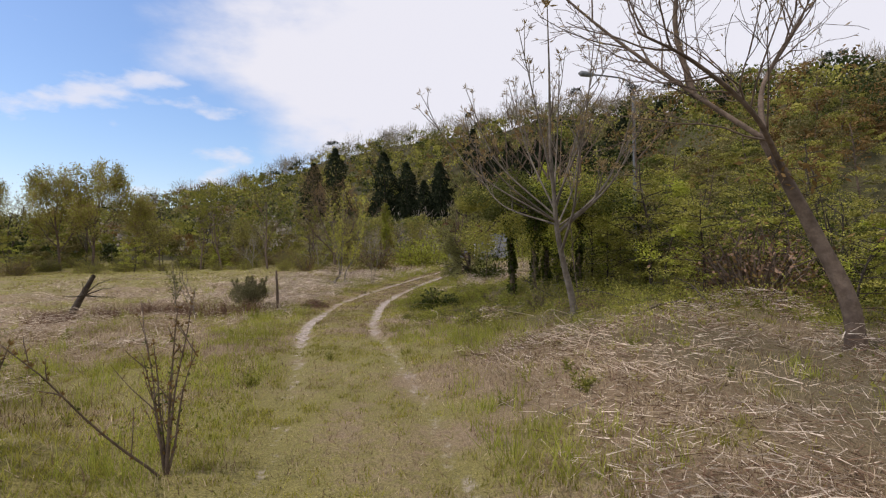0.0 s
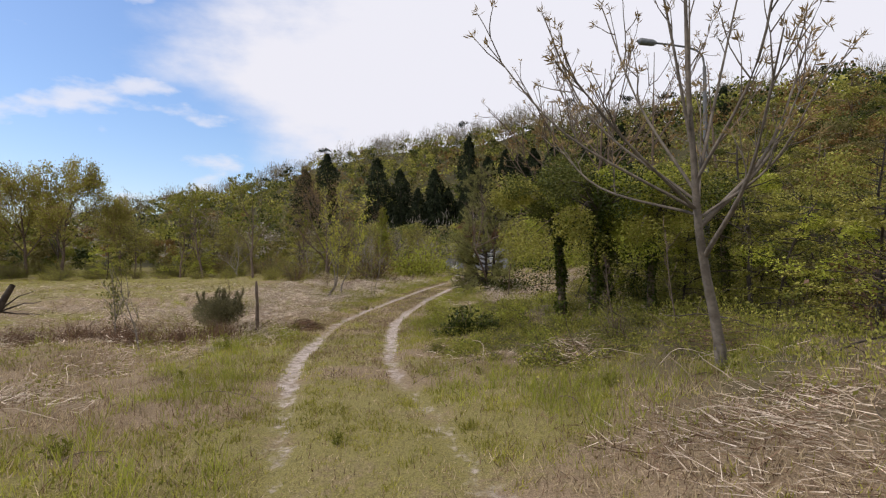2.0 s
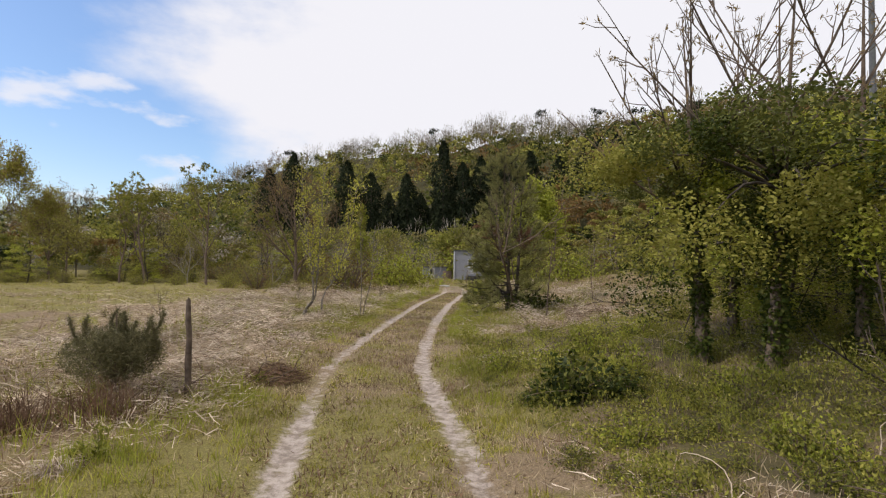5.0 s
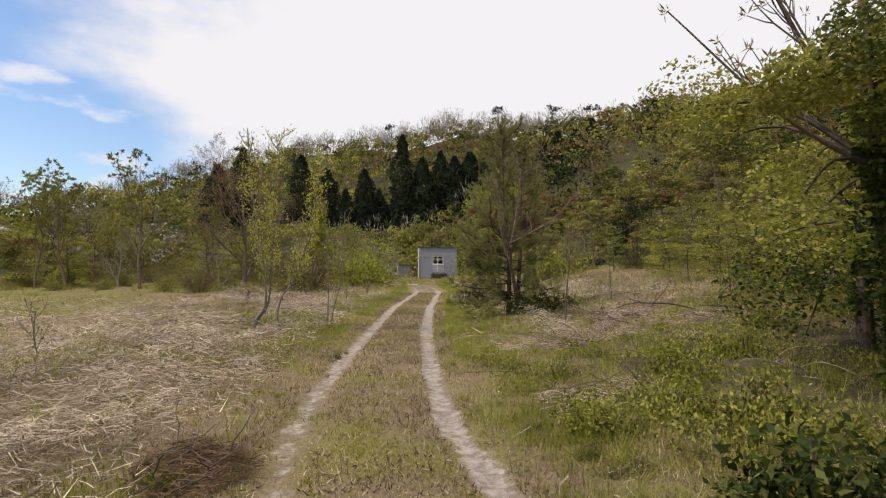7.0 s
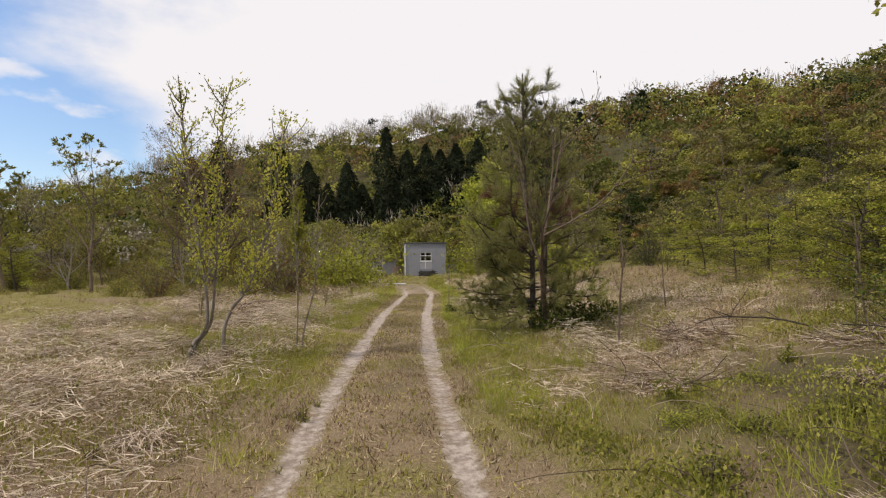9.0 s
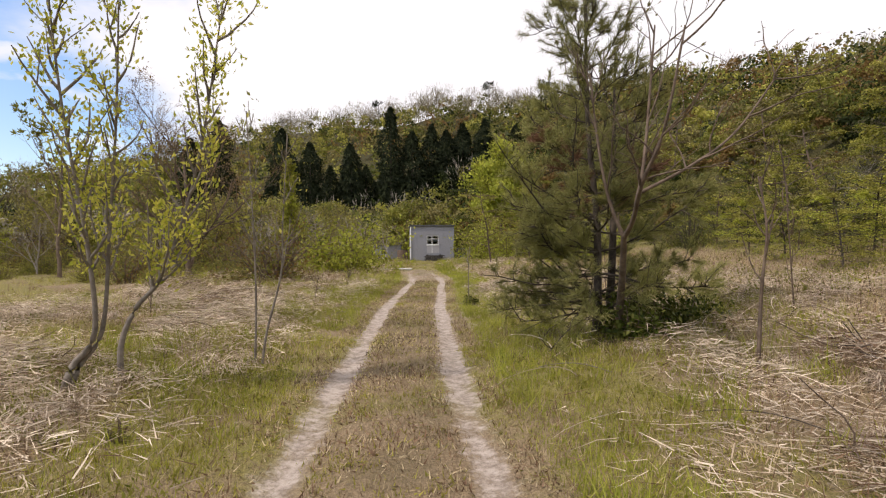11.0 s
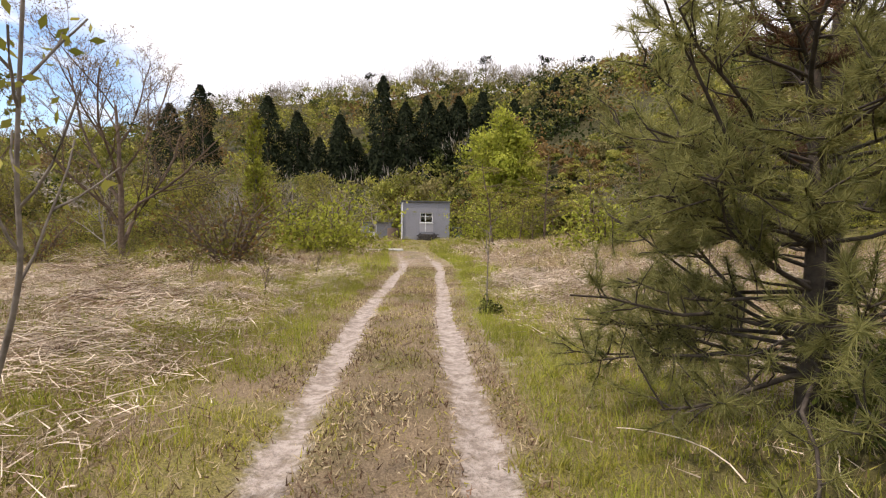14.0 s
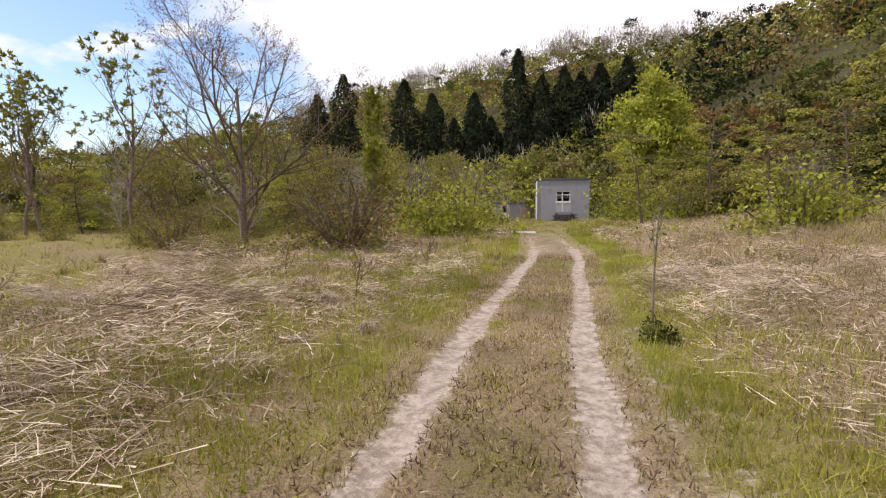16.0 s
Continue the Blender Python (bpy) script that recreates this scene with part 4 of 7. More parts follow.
def make_leaning_tree():
    """The stout bare tree that leans over the verge."""
    rng = np.random.default_rng(22)
    trunk = smooth_line([(0.05, 0, -0.2), (-0.02, 0, 0.45), (-0.25, 0.1, 1.1), (-0.55, 0.1, 1.7), (-0.78, 0.1, 2.15)], 5)
    out = [(0, trunk, np.interp(np.linspace(0, 1, len(trunk)), [0, 0.12, 1], [0.16, 0.088, 0.05]))]
    mains = (((-0.78, 0.1, 2.15), (-1.3, 0.5, 2.75), (-2.1, 0.9, 3.6), (-3.1, 1.2, 4.7)), ((-0.78, 0.1, 2.15), (-0.6, 0.4, 2.8), (-0.05, 0.6, 3.6), (0.5, 0.5, 4.9)),
             ((-0.55, 0.1, 1.7), (-1.1, -0.3, 2.3), (-1.75, -0.5, 2.75), (-2.3, -0.6, 3.0)), ((-1.3, 0.5, 2.75), (-1.45, 0.6, 3.6), (-1.35, 0.5, 4.6), (-1.5, 0.6, 5.6)))
    for m in mains:
        line = smooth_line(m, 5)
        out.append((1, line, np.linspace(0.034, 0.009, len(line))))
        for _ in range(13):
            u = rng.uniform(0.2, 1.0)
            d = turned(unit(line[-1] - line[0]), radians(rng.uniform(25, 60)), rng.uniform(0, 6.28)) + UP * 0.3
            o2 = []
            grow(rng, along(line, u), unit(d), rng.uniform(0.6, 1.6), 0.011, ((4, 38, 0.6, 0.12, 0.05, 0.2), (3, 38, 0.6, 0.15, 0.05, 0.2), (0, 0, 0, 0.15, 0, 0)), o2)
            out += [(lv + 2, pts, rad) for lv, pts, rad in o2]
    crown = Soup()
    tip_leaves(rng, [o for o in out if o[0] == 4], 1, 0.06, 0.3, 0.02, None, 0.2, crown)
    low = np.concatenate([rng.normal(size=(60, 3)) * [0.22, 0.2, 0.10] + [-0.75, -0.25, 1.75], rng.normal(size=(50, 3)) * [0.25, 0.2, 0.1] + [0.35, -0.3, 1.2]])
    add_leaves(crown, low, rng.normal(size=low.shape), rng.uniform(0.05, 0.12, len(low)), 0.4, rng, 1)
    root = plant("leaning_tree", "stout grey leaning tree with bare spreading limbs and rusty sprigs", "tree", out, BARK_BROWN, crown, [BUD, LEAF_RUST])
    put(root, 4.62, 5.15)


def ivy_tree(seed, h, lean, limbs_to, x, y, sleeve=3.2, fat=0.42, drape=3600):
    rng = np.random.default_rng(seed)
    trunk = smooth_line([(0, 0, -0.2), (lean[0] * 0.3, lean[1] * 0.3, h * 0.3), (lean[0] * 0.6, lean[1] * 0.6, h * 0.6), (lean[0], lean[1], h)], 5)
    out = [(0, trunk, np.interp(np.linspace(0, 1, len(trunk)), [0, 0.5, 0.75, 1], [0.085, 0.045, 0.02, 0.006]))]
    for t, e in limbs_to:
        p, e = along(trunk, t), np.array(e, float)
        line = smooth_line([p, p * 0.55 + e * 0.45 + [0, 0, -0.15], e], 5)
        out.append((1, line, np.linspace(0.021, 0.006, len(line))))
        for _ in range(5):
            u = rng.uniform(0.3, 0.98)
            d = turned(unit(e - p), radians(rng.uniform(20, 55)), rng.uniform(0, 6.28)) + UP * 0.3
            pts, rad = limb(rng, along(line, u), d, rng.uniform(0.3, 0.9), 0.010, 0.004, 0.12, 0.12, 4)
            out.append((2, pts, rad))
            pts2, rad2 = limb(rng, along(pts, 0.5), turned(unit(d), 0.7, rng.uniform(0, 6.28)), rng.uniform(0.15, 0.4), 0.007, 0.004, 0.1, 0.1, 3)
            out.append((2, pts2, rad2))
    crown = Soup()
    tuft_tips(rng, out, crown, 10, 0.085, 0.17)
    root = plant("ivy_tree", "tall tree with trunk wrapped in dark ivy and sparse budding limbs", "tree", out, BARK_BROWN, crown, [BUD], "ivy-clad trees at the wood's edge", crown_name="foliage")
    ivy = Soup()
    n = int(1500 * sleeve)
    t = rng.uniform(0, min(1.0, sleeve / h), n)
    c = np.array([along(trunk, v) for v in t])
    a = rng.uniform(0, 6.28, n)
    lump = 0.15 + 2.3 * vnoise(c[:, 2] * 3 + seed, np.cos(a) * 1.5 + 3, 0.6, 3) ** 2
    rr = fat * lump * (0.4 + 0.4 * smooth(c[:, 2], 0.6, sleeve)) * rng.uniform(0.3, 1.0, n)
    c = c + np.stack([np.cos(a) * rr, np.sin(a) * rr, rng.normal(size=n) * 0.08], -1)
    k = rng.uniform(size=n) < 0.7
    d = np.stack([np.cos(a), np.sin(a), 0 * a - 0.3], -1) + rng.normal(size=(n, 3)) * 0.6
    add_leaves(ivy, c[k], d[k], rng.uniform(0.04, 0.085, k.sum()), 0.75, rng, 0)
    add_leaves(ivy, c[~k], d[~k], rng.uniform(0.04, 0.085, (~k).sum()), 0.7, rng, 1)
    # leafy boughs that hang round the upper trunk
    top = along(trunk, min(1.0, sleeve / h))
    lobes = top + rng.normal(size=(18, 3)) * [0.85, 0.85, 0.7]
    lobes[:, 2] = np.where(lobes[:, 2] > top[2] + 0.6, top[2] + 0.6 - 0.6 * (lobes[:, 2] - top[2] - 0.6), lobes[:, 2])
    boughs = Soup()
    for q in lobes:
        add_tube(boughs, smooth_line([along(trunk, min(1.0, sleeve / h) * 0.85), (top + q) / 2 + [0, 0, 0.1], q], 3), np.linspace(0.022, 0.006, 7), 4)
    part("bough", boughs.mesh("bough", [BARK_DARK], True), root)
    per = drape // 5
    c = np.repeat(lobes, per, 0) + ball(rng, per * 18) * np.repeat(rng.uniform(0.5, 1.3, (18, 1)), per, 0) * [0.46, 0.46, 0.4]
    add_leaves(ivy, c, rng.normal(size=c.shape) * [1, 1, 0.4] - [0, 0, 0.2], rng.uniform(0.035, 0.068, len(c)), 0.55, rng, np.repeat(rng.choice([0, 1, 2, 2, 3], 18), per), np.tile([0.0, 0.0, 1.0], (len(c), 1)), 1.1)
    part("ivy", ivy.mesh("ivy", [LEAF_IVY, LEAF_MID, LEAF_YELLOW, LEAF_BRIGHT]), root, "dark green ivy sleeve", "stuff")
    put(root, x, y)


def pine_whorls(rng, h, trunk, wood, green, dead, reach, first, needle, dense=1.0):
    z = first
    while z < h - 0.25:
        t = z / h
        n = rng.integers(3, 6)
        az0 = rng.uniform(0, 6.28)
        base = along(trunk, min(t, 0.99))
        for k in range(n):
            az = az0 + k * 6.28 / n + rng.normal() * 0.25
            L = reach * (1 - t) ** 0.55 * rng.uniform(0.55, 1.1) + 0.2
            d = np.array([math.cos(az), math.sin(az), -0.05 + 0.55 * t])
            pts, rad = limb(rng, base, d, L, 0.017 * (1.2 - t), 0.005, 0.2, 0.06, 6)
            wood.append((1, pts, rad))
            is_dead = 0.30 < t < 0.47 and rng.uniform() < 0.35
            for _ in range(int(6 + 9.5 * L)):
                u = rng.uniform(0.3, 1.0)
                q = along(pts, u)
                dd = turned(unit(d), radians(rng.uniform(25, 60)), rng.uniform(0, 6.28)) + UP * 0.25
                tw, tr = limb(rng, q, dd, rng.uniform(0.10, 0.42), 0.006, 0.003, 0.2, 0.15, 3)
                wood.append((2, tw, tr))
                m = int(68 * dense * (1.4 if 0.7 < z < 2.2 else 1.0))
                s = rng.uniform(0.35, 1.0, m)
                at = tw[0] + (tw[-1] - tw[0]) * s[:, None]
                nd_ = unit(tw[-1] - tw[0]) * 0.8 + rng.normal(size=(m, 3)) * 0.62
                add_blades(dead if is_dead else green, at, nd_, needle * rng.uniform(0.7, 1.2, m), 0.005, rng, 0.08)
        z += rng.uniform(0.22, 0.34)


def make_pine():
    rng = np.random.default_rng(31)
    h = 4.75
    trunk = smooth_line([(0, 0, -0.2), (0.03, 0.02, 1.4), (-0.08, 0.05, 2.8), (-0.12, 0.0, h)], 5)
    second = smooth_line([(0.22, 0.12, -0.2), (0.34, 0.2, 1.2), (0.42, 0.3, 2.4), (0.5, 0.4, 3.9)], 5)
    out = [(0, trunk, np.interp(np.linspace(0, 1, len(trunk)), [0, 0.08, 1], [0.095, 0.06, 0.012])), (0, second, np.linspace(0.065, 0.012, len(second)))]
    green, dead = Soup(), Soup()
    pine_whorls(rng, h, trunk, out, green, dead, 1.5, 0.5, 0.115, 1.35)
    pine_whorls(rng, 3.9, second, out, green, dead, 0.9, 2.0, 0.10, 0.6)
    # long low boughs that reach over the verge
    for k in [*range(11), 18, 19, 20]:
        z, az = (rng.uniform(0.45, 2.5), math.pi + rng.uniform(-1.1, 0.9)) if k < 16 else (rng.uniform(0.5, 1.0), rng.uniform(1.75, 2.6))
        pts, rad = limb(rng, along(trunk, z / h), (math.cos(az), math.sin(az), rng.uniform(-0.1, 0.25)), rng.uniform(1.1, 2.0), 0.016, 0.005, 0.16, 0.03, 6)
        if k >= 18:
            pts, rad = limb(rng, along(trunk, (0.5 + 0.07 * (k - 18)) / h), (math.cos(2.5 + 0.15 * (k - 18)), math.sin(2.5 + 0.15 * (k - 18)), 0.02), 1.45 - 0.1 * (k - 18), 0.016, 0.005, 0.08, 0.0, 6)
        out.append((1, pts, rad))
        for _ in range(13 if k < 18 else 26):
            tw, tr = limb(rng, along(pts, rng.uniform(0.35, 1.0)), unit(pts[-1] - pts[0]) * 0.6 + rng.normal(size=3) * 0.6 + UP * 0.2, rng.uniform(0.1, 0.35), 0.005, 0.003, 0.2, 0.12, 3)
            out.append((2, tw, tr))
            m = 66
            at = tw[0] + (tw[-1] - tw[0]) * rng.uniform(0.35, 1.0, m)[:, None]
            add_blades(green, at, unit(tw[-1] - tw[0]) * 0.8 + rng.normal(size=(m, 3)) * 0.62, rng.uniform(0.08, 0.13, m), 0.005, rng, 0.08)
    # close boughs that fill the stem's side over the track
    for k in range(7):
        z, az = 0.95 + 0.16 * k, math.pi + rng.uniform(-0.4, 0.4)
        pts, rad = limb(rng, along(trunk, z / h), (math.cos(az), math.sin(az), 0.12), rng.uniform(0.9, 1.25), 0.014, 0.005, 0.1, 0.05, 6)
        out.append((1, pts, rad))
        for _ in range(14):
            tw, tr = limb(rng, along(pts, rng.uniform(0.2, 1.0)), unit(pts[-1] - pts[0]) * 0.5 + rng.normal(size=3) * 0.7 + UP * 0.2, rng.uniform(0.1, 0.3), 0.005, 0.003, 0.2, 0.12, 3)
            out.append((2, tw, tr))
            at = tw[0] + (tw[-1] - tw[0]) * rng.uniform(0.3, 1.0, 75)[:, None]
            add_blades(green, at, unit(tw[-1] - tw[0]) * 0.8 + rng.normal(size=(75, 3)) * 0.62, rng.uniform(0.08, 0.13, 75), 0.005, rng, 0.08)
    # dead grey snags low on the stem
    for _ in range(16):
        z = rng.uniform(0.5, 1.9)
        az = rng.uniform(0, 6.28)
        pts, rad = limb(rng, along(trunk, z / h), (math.cos(az), math.sin(az), 0.05), rng.uniform(0.4, 1.0), 0.012, 0.003, 0.25, -0.02, 6)
        out.append((1, pts, rad))
    root = plant("pine_tree", "shaggy young pine with long green needles and dead brown sprays", "tree", out, BARK_DARK, green, [PINE], crown_name="foliage")
    part("dead_foliage", dead.mesh("dead_foliage", [PINE_DEAD]), root, "dead reddish-brown needle sprays", "stuff")
    put(root, 1.15, 21.7)
    # the small pine bush at the fence post
    rng = np.random.default_rng(33)
    green, dead, out = Soup(), Soup(), []
    stem = smooth_line([(0, 0, -0.1), (0.03, 0, 0.3), (0.0, 0.02, 0.72)], 4)
    out.append((0, stem, np.linspace(0.03, 0.006, len(stem))))
    shoots = [(c, rng.uniform(0.22, 0.42)) for c in ball(rng, 26) * [0.42, 0.34, 0.12] + [0, 0, 0.34]]
    shoots += [(np.array(c), l) for c, l in (((-0.3, 0.0, 0.5), 0.3), ((-0.12, 0.1, 0.55), 0.32), ((0.12, -0.05, 0.52), 0.3), ((0.34, 0.1, 0.5), 0.36), ((0.42, 0.0, 0.42), 0.34))]
    for c, l in shoots:
        d = unit(np.array([c[0] * 0.5, c[1] * 0.5, 0.55]) + rng.normal(size=3) * 0.16)
        pts, rad = limb(rng, c - d * 0.1, d, l, 0.006, 0.002, 0.2, 0.1, 6)
        out.append((1, np.concatenate([[np.array([c[0] * 0.2, c[1] * 0.2, 0.1])], pts]), np.concatenate([[0.008], rad])))
        at = np.array([along(pts, v) for v in rng.uniform(0.05, 1.0, 620)])
        add_blades(green, at, d * 0.45 + rng.normal(size=(620, 3)) * 0.6, rng.uniform(0.04, 0.085, 620), 0.0042, rng, 0.15)
    low = ball(rng, 9000) * [0.48, 0.42, 0.28] + [0, 0, 0.32]
    add_blades(green, low, rng.normal(size=low.shape) + UP * 0.3, rng.uniform(0.04, 0.08, len(low)), 0.0065, rng, 0.15)
    root = plant("pine_bush", "low bushy young pine with grey-green needles beside the fence post", "shrub", out, BARK_BROWN, green, [leaf_material("pine_grey", (0.09, 0.085, 0.04), (0.24, 0.215, 0.105), 0.3)], crown_name="foliage")
    put(root, -4.55, 12.5)


def make_forked_tree():
    """The bare forked tree that stands beside the pine."""
    rng = np.random.default_rng(35)
    trunk = smooth_line([(0, 0, -0.15), (-0.13, -0.26, 0.32), (-0.29, -0.62, 0.76), (-0.48, -1.0, 1.2)], 5)
    out = [(0, trunk, np.linspace(0.055, 0.03, len(trunk)))]
    for m, r in ((((-0.48, -1.0, 1.2), (-0.58, -1.35, 1.36), (-0.75, -1.8, 1.66), (-0.72, -2.1, 2.1), (-0.6, -2.2, 2.9)), 0.03), (((-0.48, -1.0, 1.2), (-0.6, -0.92, 1.6), (-0.66, -0.8, 2.2), (-0.7, -0.7, 3.0)), 0.022),
                 (((-0.66, -1.55, 1.5), (-0.55, -1.5, 1.9), (-0.42, -1.4, 2.6), (-0.3, -1.3, 3.3)), 0.02), (((-0.7, -1.7, 1.6), (-0.2, -1.7, 1.85), (0.35, -1.6, 2.2), (0.9, -1.5, 2.8)), 0.018)):
        line = smooth_line(m, 5)
        out.append((1, line, np.linspace(r, 0.008, len(line))))
        for _ in range(7):
            d = turned(unit(line[-1] - line[0]), radians(rng.uniform(25, 55)), rng.uniform(0, 6.28)) + UP * 0.25
            o2 = []
            grow(rng, along(line, rng.uniform(0.3, 1.0)), unit(d), rng.uniform(0.4, 1.0), 0.010, ((3, 38, 0.6, 0.12, 0.05, 0.2), (0, 0, 0, 0.15, 0, 0)), o2)
            out += [(lv + 2, pts, rad) for lv, pts, rad in o2]
    crown = Soup()
    tip_leaves(rng, [o for o in out if o[0] == 3], 2, 0.05, 0.4, 0.03, None, 0.2, crown)
    root = plant("forked_tree", "small bare forked tree with grey-brown bark beside the pine", "tree", out, BARK_BROWN, crown, [LEAF_OLIVE])
    put(root, 1.35, 21.5)


def sapling(seed, line, side, x, y, mats, leaf, per, label, name="sapling", r0=0.03, group="saplings in the meadow", start=0.35, length=(0.3, 1.0), lift=0.22, bark=BARK_GREY, wide=0.45, level=1):
    rng = np.random.default_rng(seed)
    stem = smooth_line(line, 6)
    out = [(0, stem, np.linspace(r0, 0.006, len(stem)))]
    for k in range(side):
        u = start + (1 - start) * (k + rng.uniform(0, 0.9)) / side
        d = turned(unit(stem[-1] - stem[len(stem) // 2]), radians(rng.uniform(28, 60)), k * 2.4 + rng.uniform(-0.5, 0.5))
        pts, rad = limb(rng, along(stem, min(u, 0.97)), d, rng.uniform(*length) * (1.2 - u * 0.7), r0 * 0.42, 0.004, 0.1, lift, 5)
        out.append((1, pts, rad))
        if rng.uniform() < 0.6:
            p2, r2 = limb(rng, along(pts, 0.5), turned(unit(pts[-1] - pts[0]), 0.7, rng.uniform(0, 6.28)), rng.uniform(0.15, 0.4), 0.006, 0.003, 0.1, lift, 3)
            out.append((1, p2, r2))
    crown = Soup()
    lines = out[1:] + [(1, stem[int(len(stem) * 0.6):], 0)]
    for i in range(len(mats)):
        tip_leaves(rng, lines, max(1, per // len(mats)), leaf, wide, 0.05, level, 0.2, crown, i)
    root = plant(name, label, "sapling", out, bark, crown, mats, group, crown_name="foliage")
    return put(root, x, y)


def make_saplings():
    text = "slim sapling with crooked foot and sparse yellow-green spring leaves"
    gold = [LEAF_GOLD, LEAF_GOLD, LEAF_BRIGHT]
    sapling(41, [(0, 0, -0.1), (0.1, 0, 0.2), (0.28, 0, 0.5), (0.22, 0, 1.3), (0.05, 0, 2.4), (-0.08, 0, 3.75)], 26, -4.36, 20.3, gold, 0.052, 30, text, r0=0.034, start=0.52)
    sapling(49, [(0.02, 0.02, -0.1), (0.12, 0.02, 0.2), (0.3, 0.02, 0.5), (0.36, 0.03, 1.3), (0.42, 0.05, 2.4), (0.46, 0.05, 3.8)], 24, -4.34, 20.32, gold, 0.052, 30, text, r0=0.028, start=0.52)
    sapling(42, [(0, 0, -0.1), (-0.02, 0, 0.3), (0.08, 0.05, 0.62), (0.3, 0.1, 0.95), (0.58, 0.1, 1.9), (0.8, 0.1, 3.3)], 26, -3.82, 20.2, gold, 0.052, 39, text, r0=0.03, start=0.5)
    sapling(43, [(0, 0, -0.1), (0.02, 0, 0.7), (0.0, 0, 1.5), (-0.06, 0, 2.75)], 8, -2.99, 21.35, [LEAF_FRESH, LEAF_YELLOW], 0.06, 8, "thin upright sapling with a few fresh leaves near the top", r0=0.014, start=0.5, length=(0.2, 0.6))
    sapling(44, [(0, 0, -0.1), (0.06, 0.02, 0.35), (0.22, 0.02, 1.0), (0.24, 0.0, 1.5), (0.3, 0, 2.5)], 8, -2.92, 21.32, [LEAF_FRESH, LEAF_YELLOW], 0.06, 8, "thin leaning sapling with forked top and a few leaves", r0=0.015, start=0.5, length=(0.3, 0.8))
    sapling(45, [(0, 0, -0.1), (0.04, 0, 0.7), (0.1, 0, 1.3), (0.1, 0.1, 1.8)], 8, 1.75, 19.7, [LEAF_OLIVE], 0.05, 4, "bare brown sapling among straw on the verge", r0=0.02, bark=BARK_BROWN, length=(0.2, 0.6))
    sapling(46, [(0, 0, -0.05), (0.02, 0, 0.4), (-0.04, 0, 1.0)], 9, -5.75, 11.3, [LEAF_OLIVE, LEAF_MID], 0.05, 18, "small leafy sapling among dead bracken", r0=0.012, length=(0.2, 0.5), start=0.2)
    sapling(47, [(0, 0, -0.05), (-0.1, 0, 0.4), (-0.3, 0, 0.9)], 8, -4.9, 10.6, [LEAF_OLIVE], 0.04, 6, "leaning twiggy sapling among dead bracken", r0=0.012, length=(0.2, 0.5), start=0.2)
    sapling(48, [(0, 0, -0.05), (0.0, 0, 0.6), (0.03, 0, 1.25)], 5, 0.45, 26.15, [LEAF_FRESH], 0.05, 4, "thin bare stem rising from a small green bush", r0=0.012, length=(0.1, 0.3), start=0.6)
    for k, (x, y, h) in enumerate(((-2.2, 30.6, 0.6), (-2.9, 28.3, 0.5), (-5.6, 25.6, 0.5), (-4.4, 29.6, 0.5), (2.8, 24.6, 1.2), (3.4, 21.0, 1.3), (4.1, 18.0, 1.4), (-6.4, 17.5, 0.7), (3.2, 10.6, 1.5), (2.5, 11.2, 1.3))):
        sapling(60 + k, [(0, 0, -0.05), (0.05 - 0.02 * k, 0, h * 0.5), (0.1 - 0.03 * k, 0.05, h)], 7, x, y, [LEAF_OLIVE, LEAF_FRESH], 0.045, 6, "knee-high twiggy sapling standing in straw", r0=0.011, length=(0.2, 0.5), start=0.25, bark=BARK_BROWN)
    # the budding shrubs close to the start of the track
    for k, (x, y, stems) in enumerate(((-1.37, 3.37, 8), (-2.75, 3.3, 8), (-2.2, 2.6, 6))):
        rng = np.random.default_rng(80 + k)
        root = thing("budding_shrub", "leafless shrub of thin brown stems with dark buds", "shrub", group="budding shrubs by the track")
        wood, buds = Soup(), Soup()
        for j in range(stems):
            az = rng.uniform(0, 6.28)
            lean = rng.uniform(0.05, 0.4) if j < stems - 1 else 0.9
            h = rng.uniform(0.8, 1.45)
            pts, rad = limb(rng, (0, 0, -0.05), (math.cos(az) * lean, math.sin(az) * lean, 1), h, 0.011, 0.003, 0.05, 0.02 if lean < 1 else -0.12, 7)
            add_tube(wood, pts, rad, 5)
            for u in np.linspace(0.25, 1.0, 9):
                q = along(pts, u)
                add_leaves(buds, np.repeat(q[None], 4, 0), rng.normal(size=(4, 3)) + UP * 0.5, 0.035, 0.5, rng, int(rng.uniform() < 0.35))
                if rng.uniform() < 0.4:
                    p2, r2 = limb(rng, q, turned(unit(pts[-1] - pts[0]), 0.6, rng.uniform(0, 6.28)), rng.uniform(0.1, 0.4), 0.005, 0.002, 0.08, 0.05, 4)
                    add_tube(wood, p2, r2, 4)
                    add_leaves(buds, p2, rng.normal(size=p2.shape) + UP * 0.5, 0.03, 0.5, rng, 0)
        part("branchwork", wood.mesh("branchwork", [BARK_BROWN], True), root, "", "stuff")
        part("bud_cover", buds.mesh("bud_cover", [LEAF_RUST, LEAF_MID]), root, "", "stuff")
        put(root, x, y)


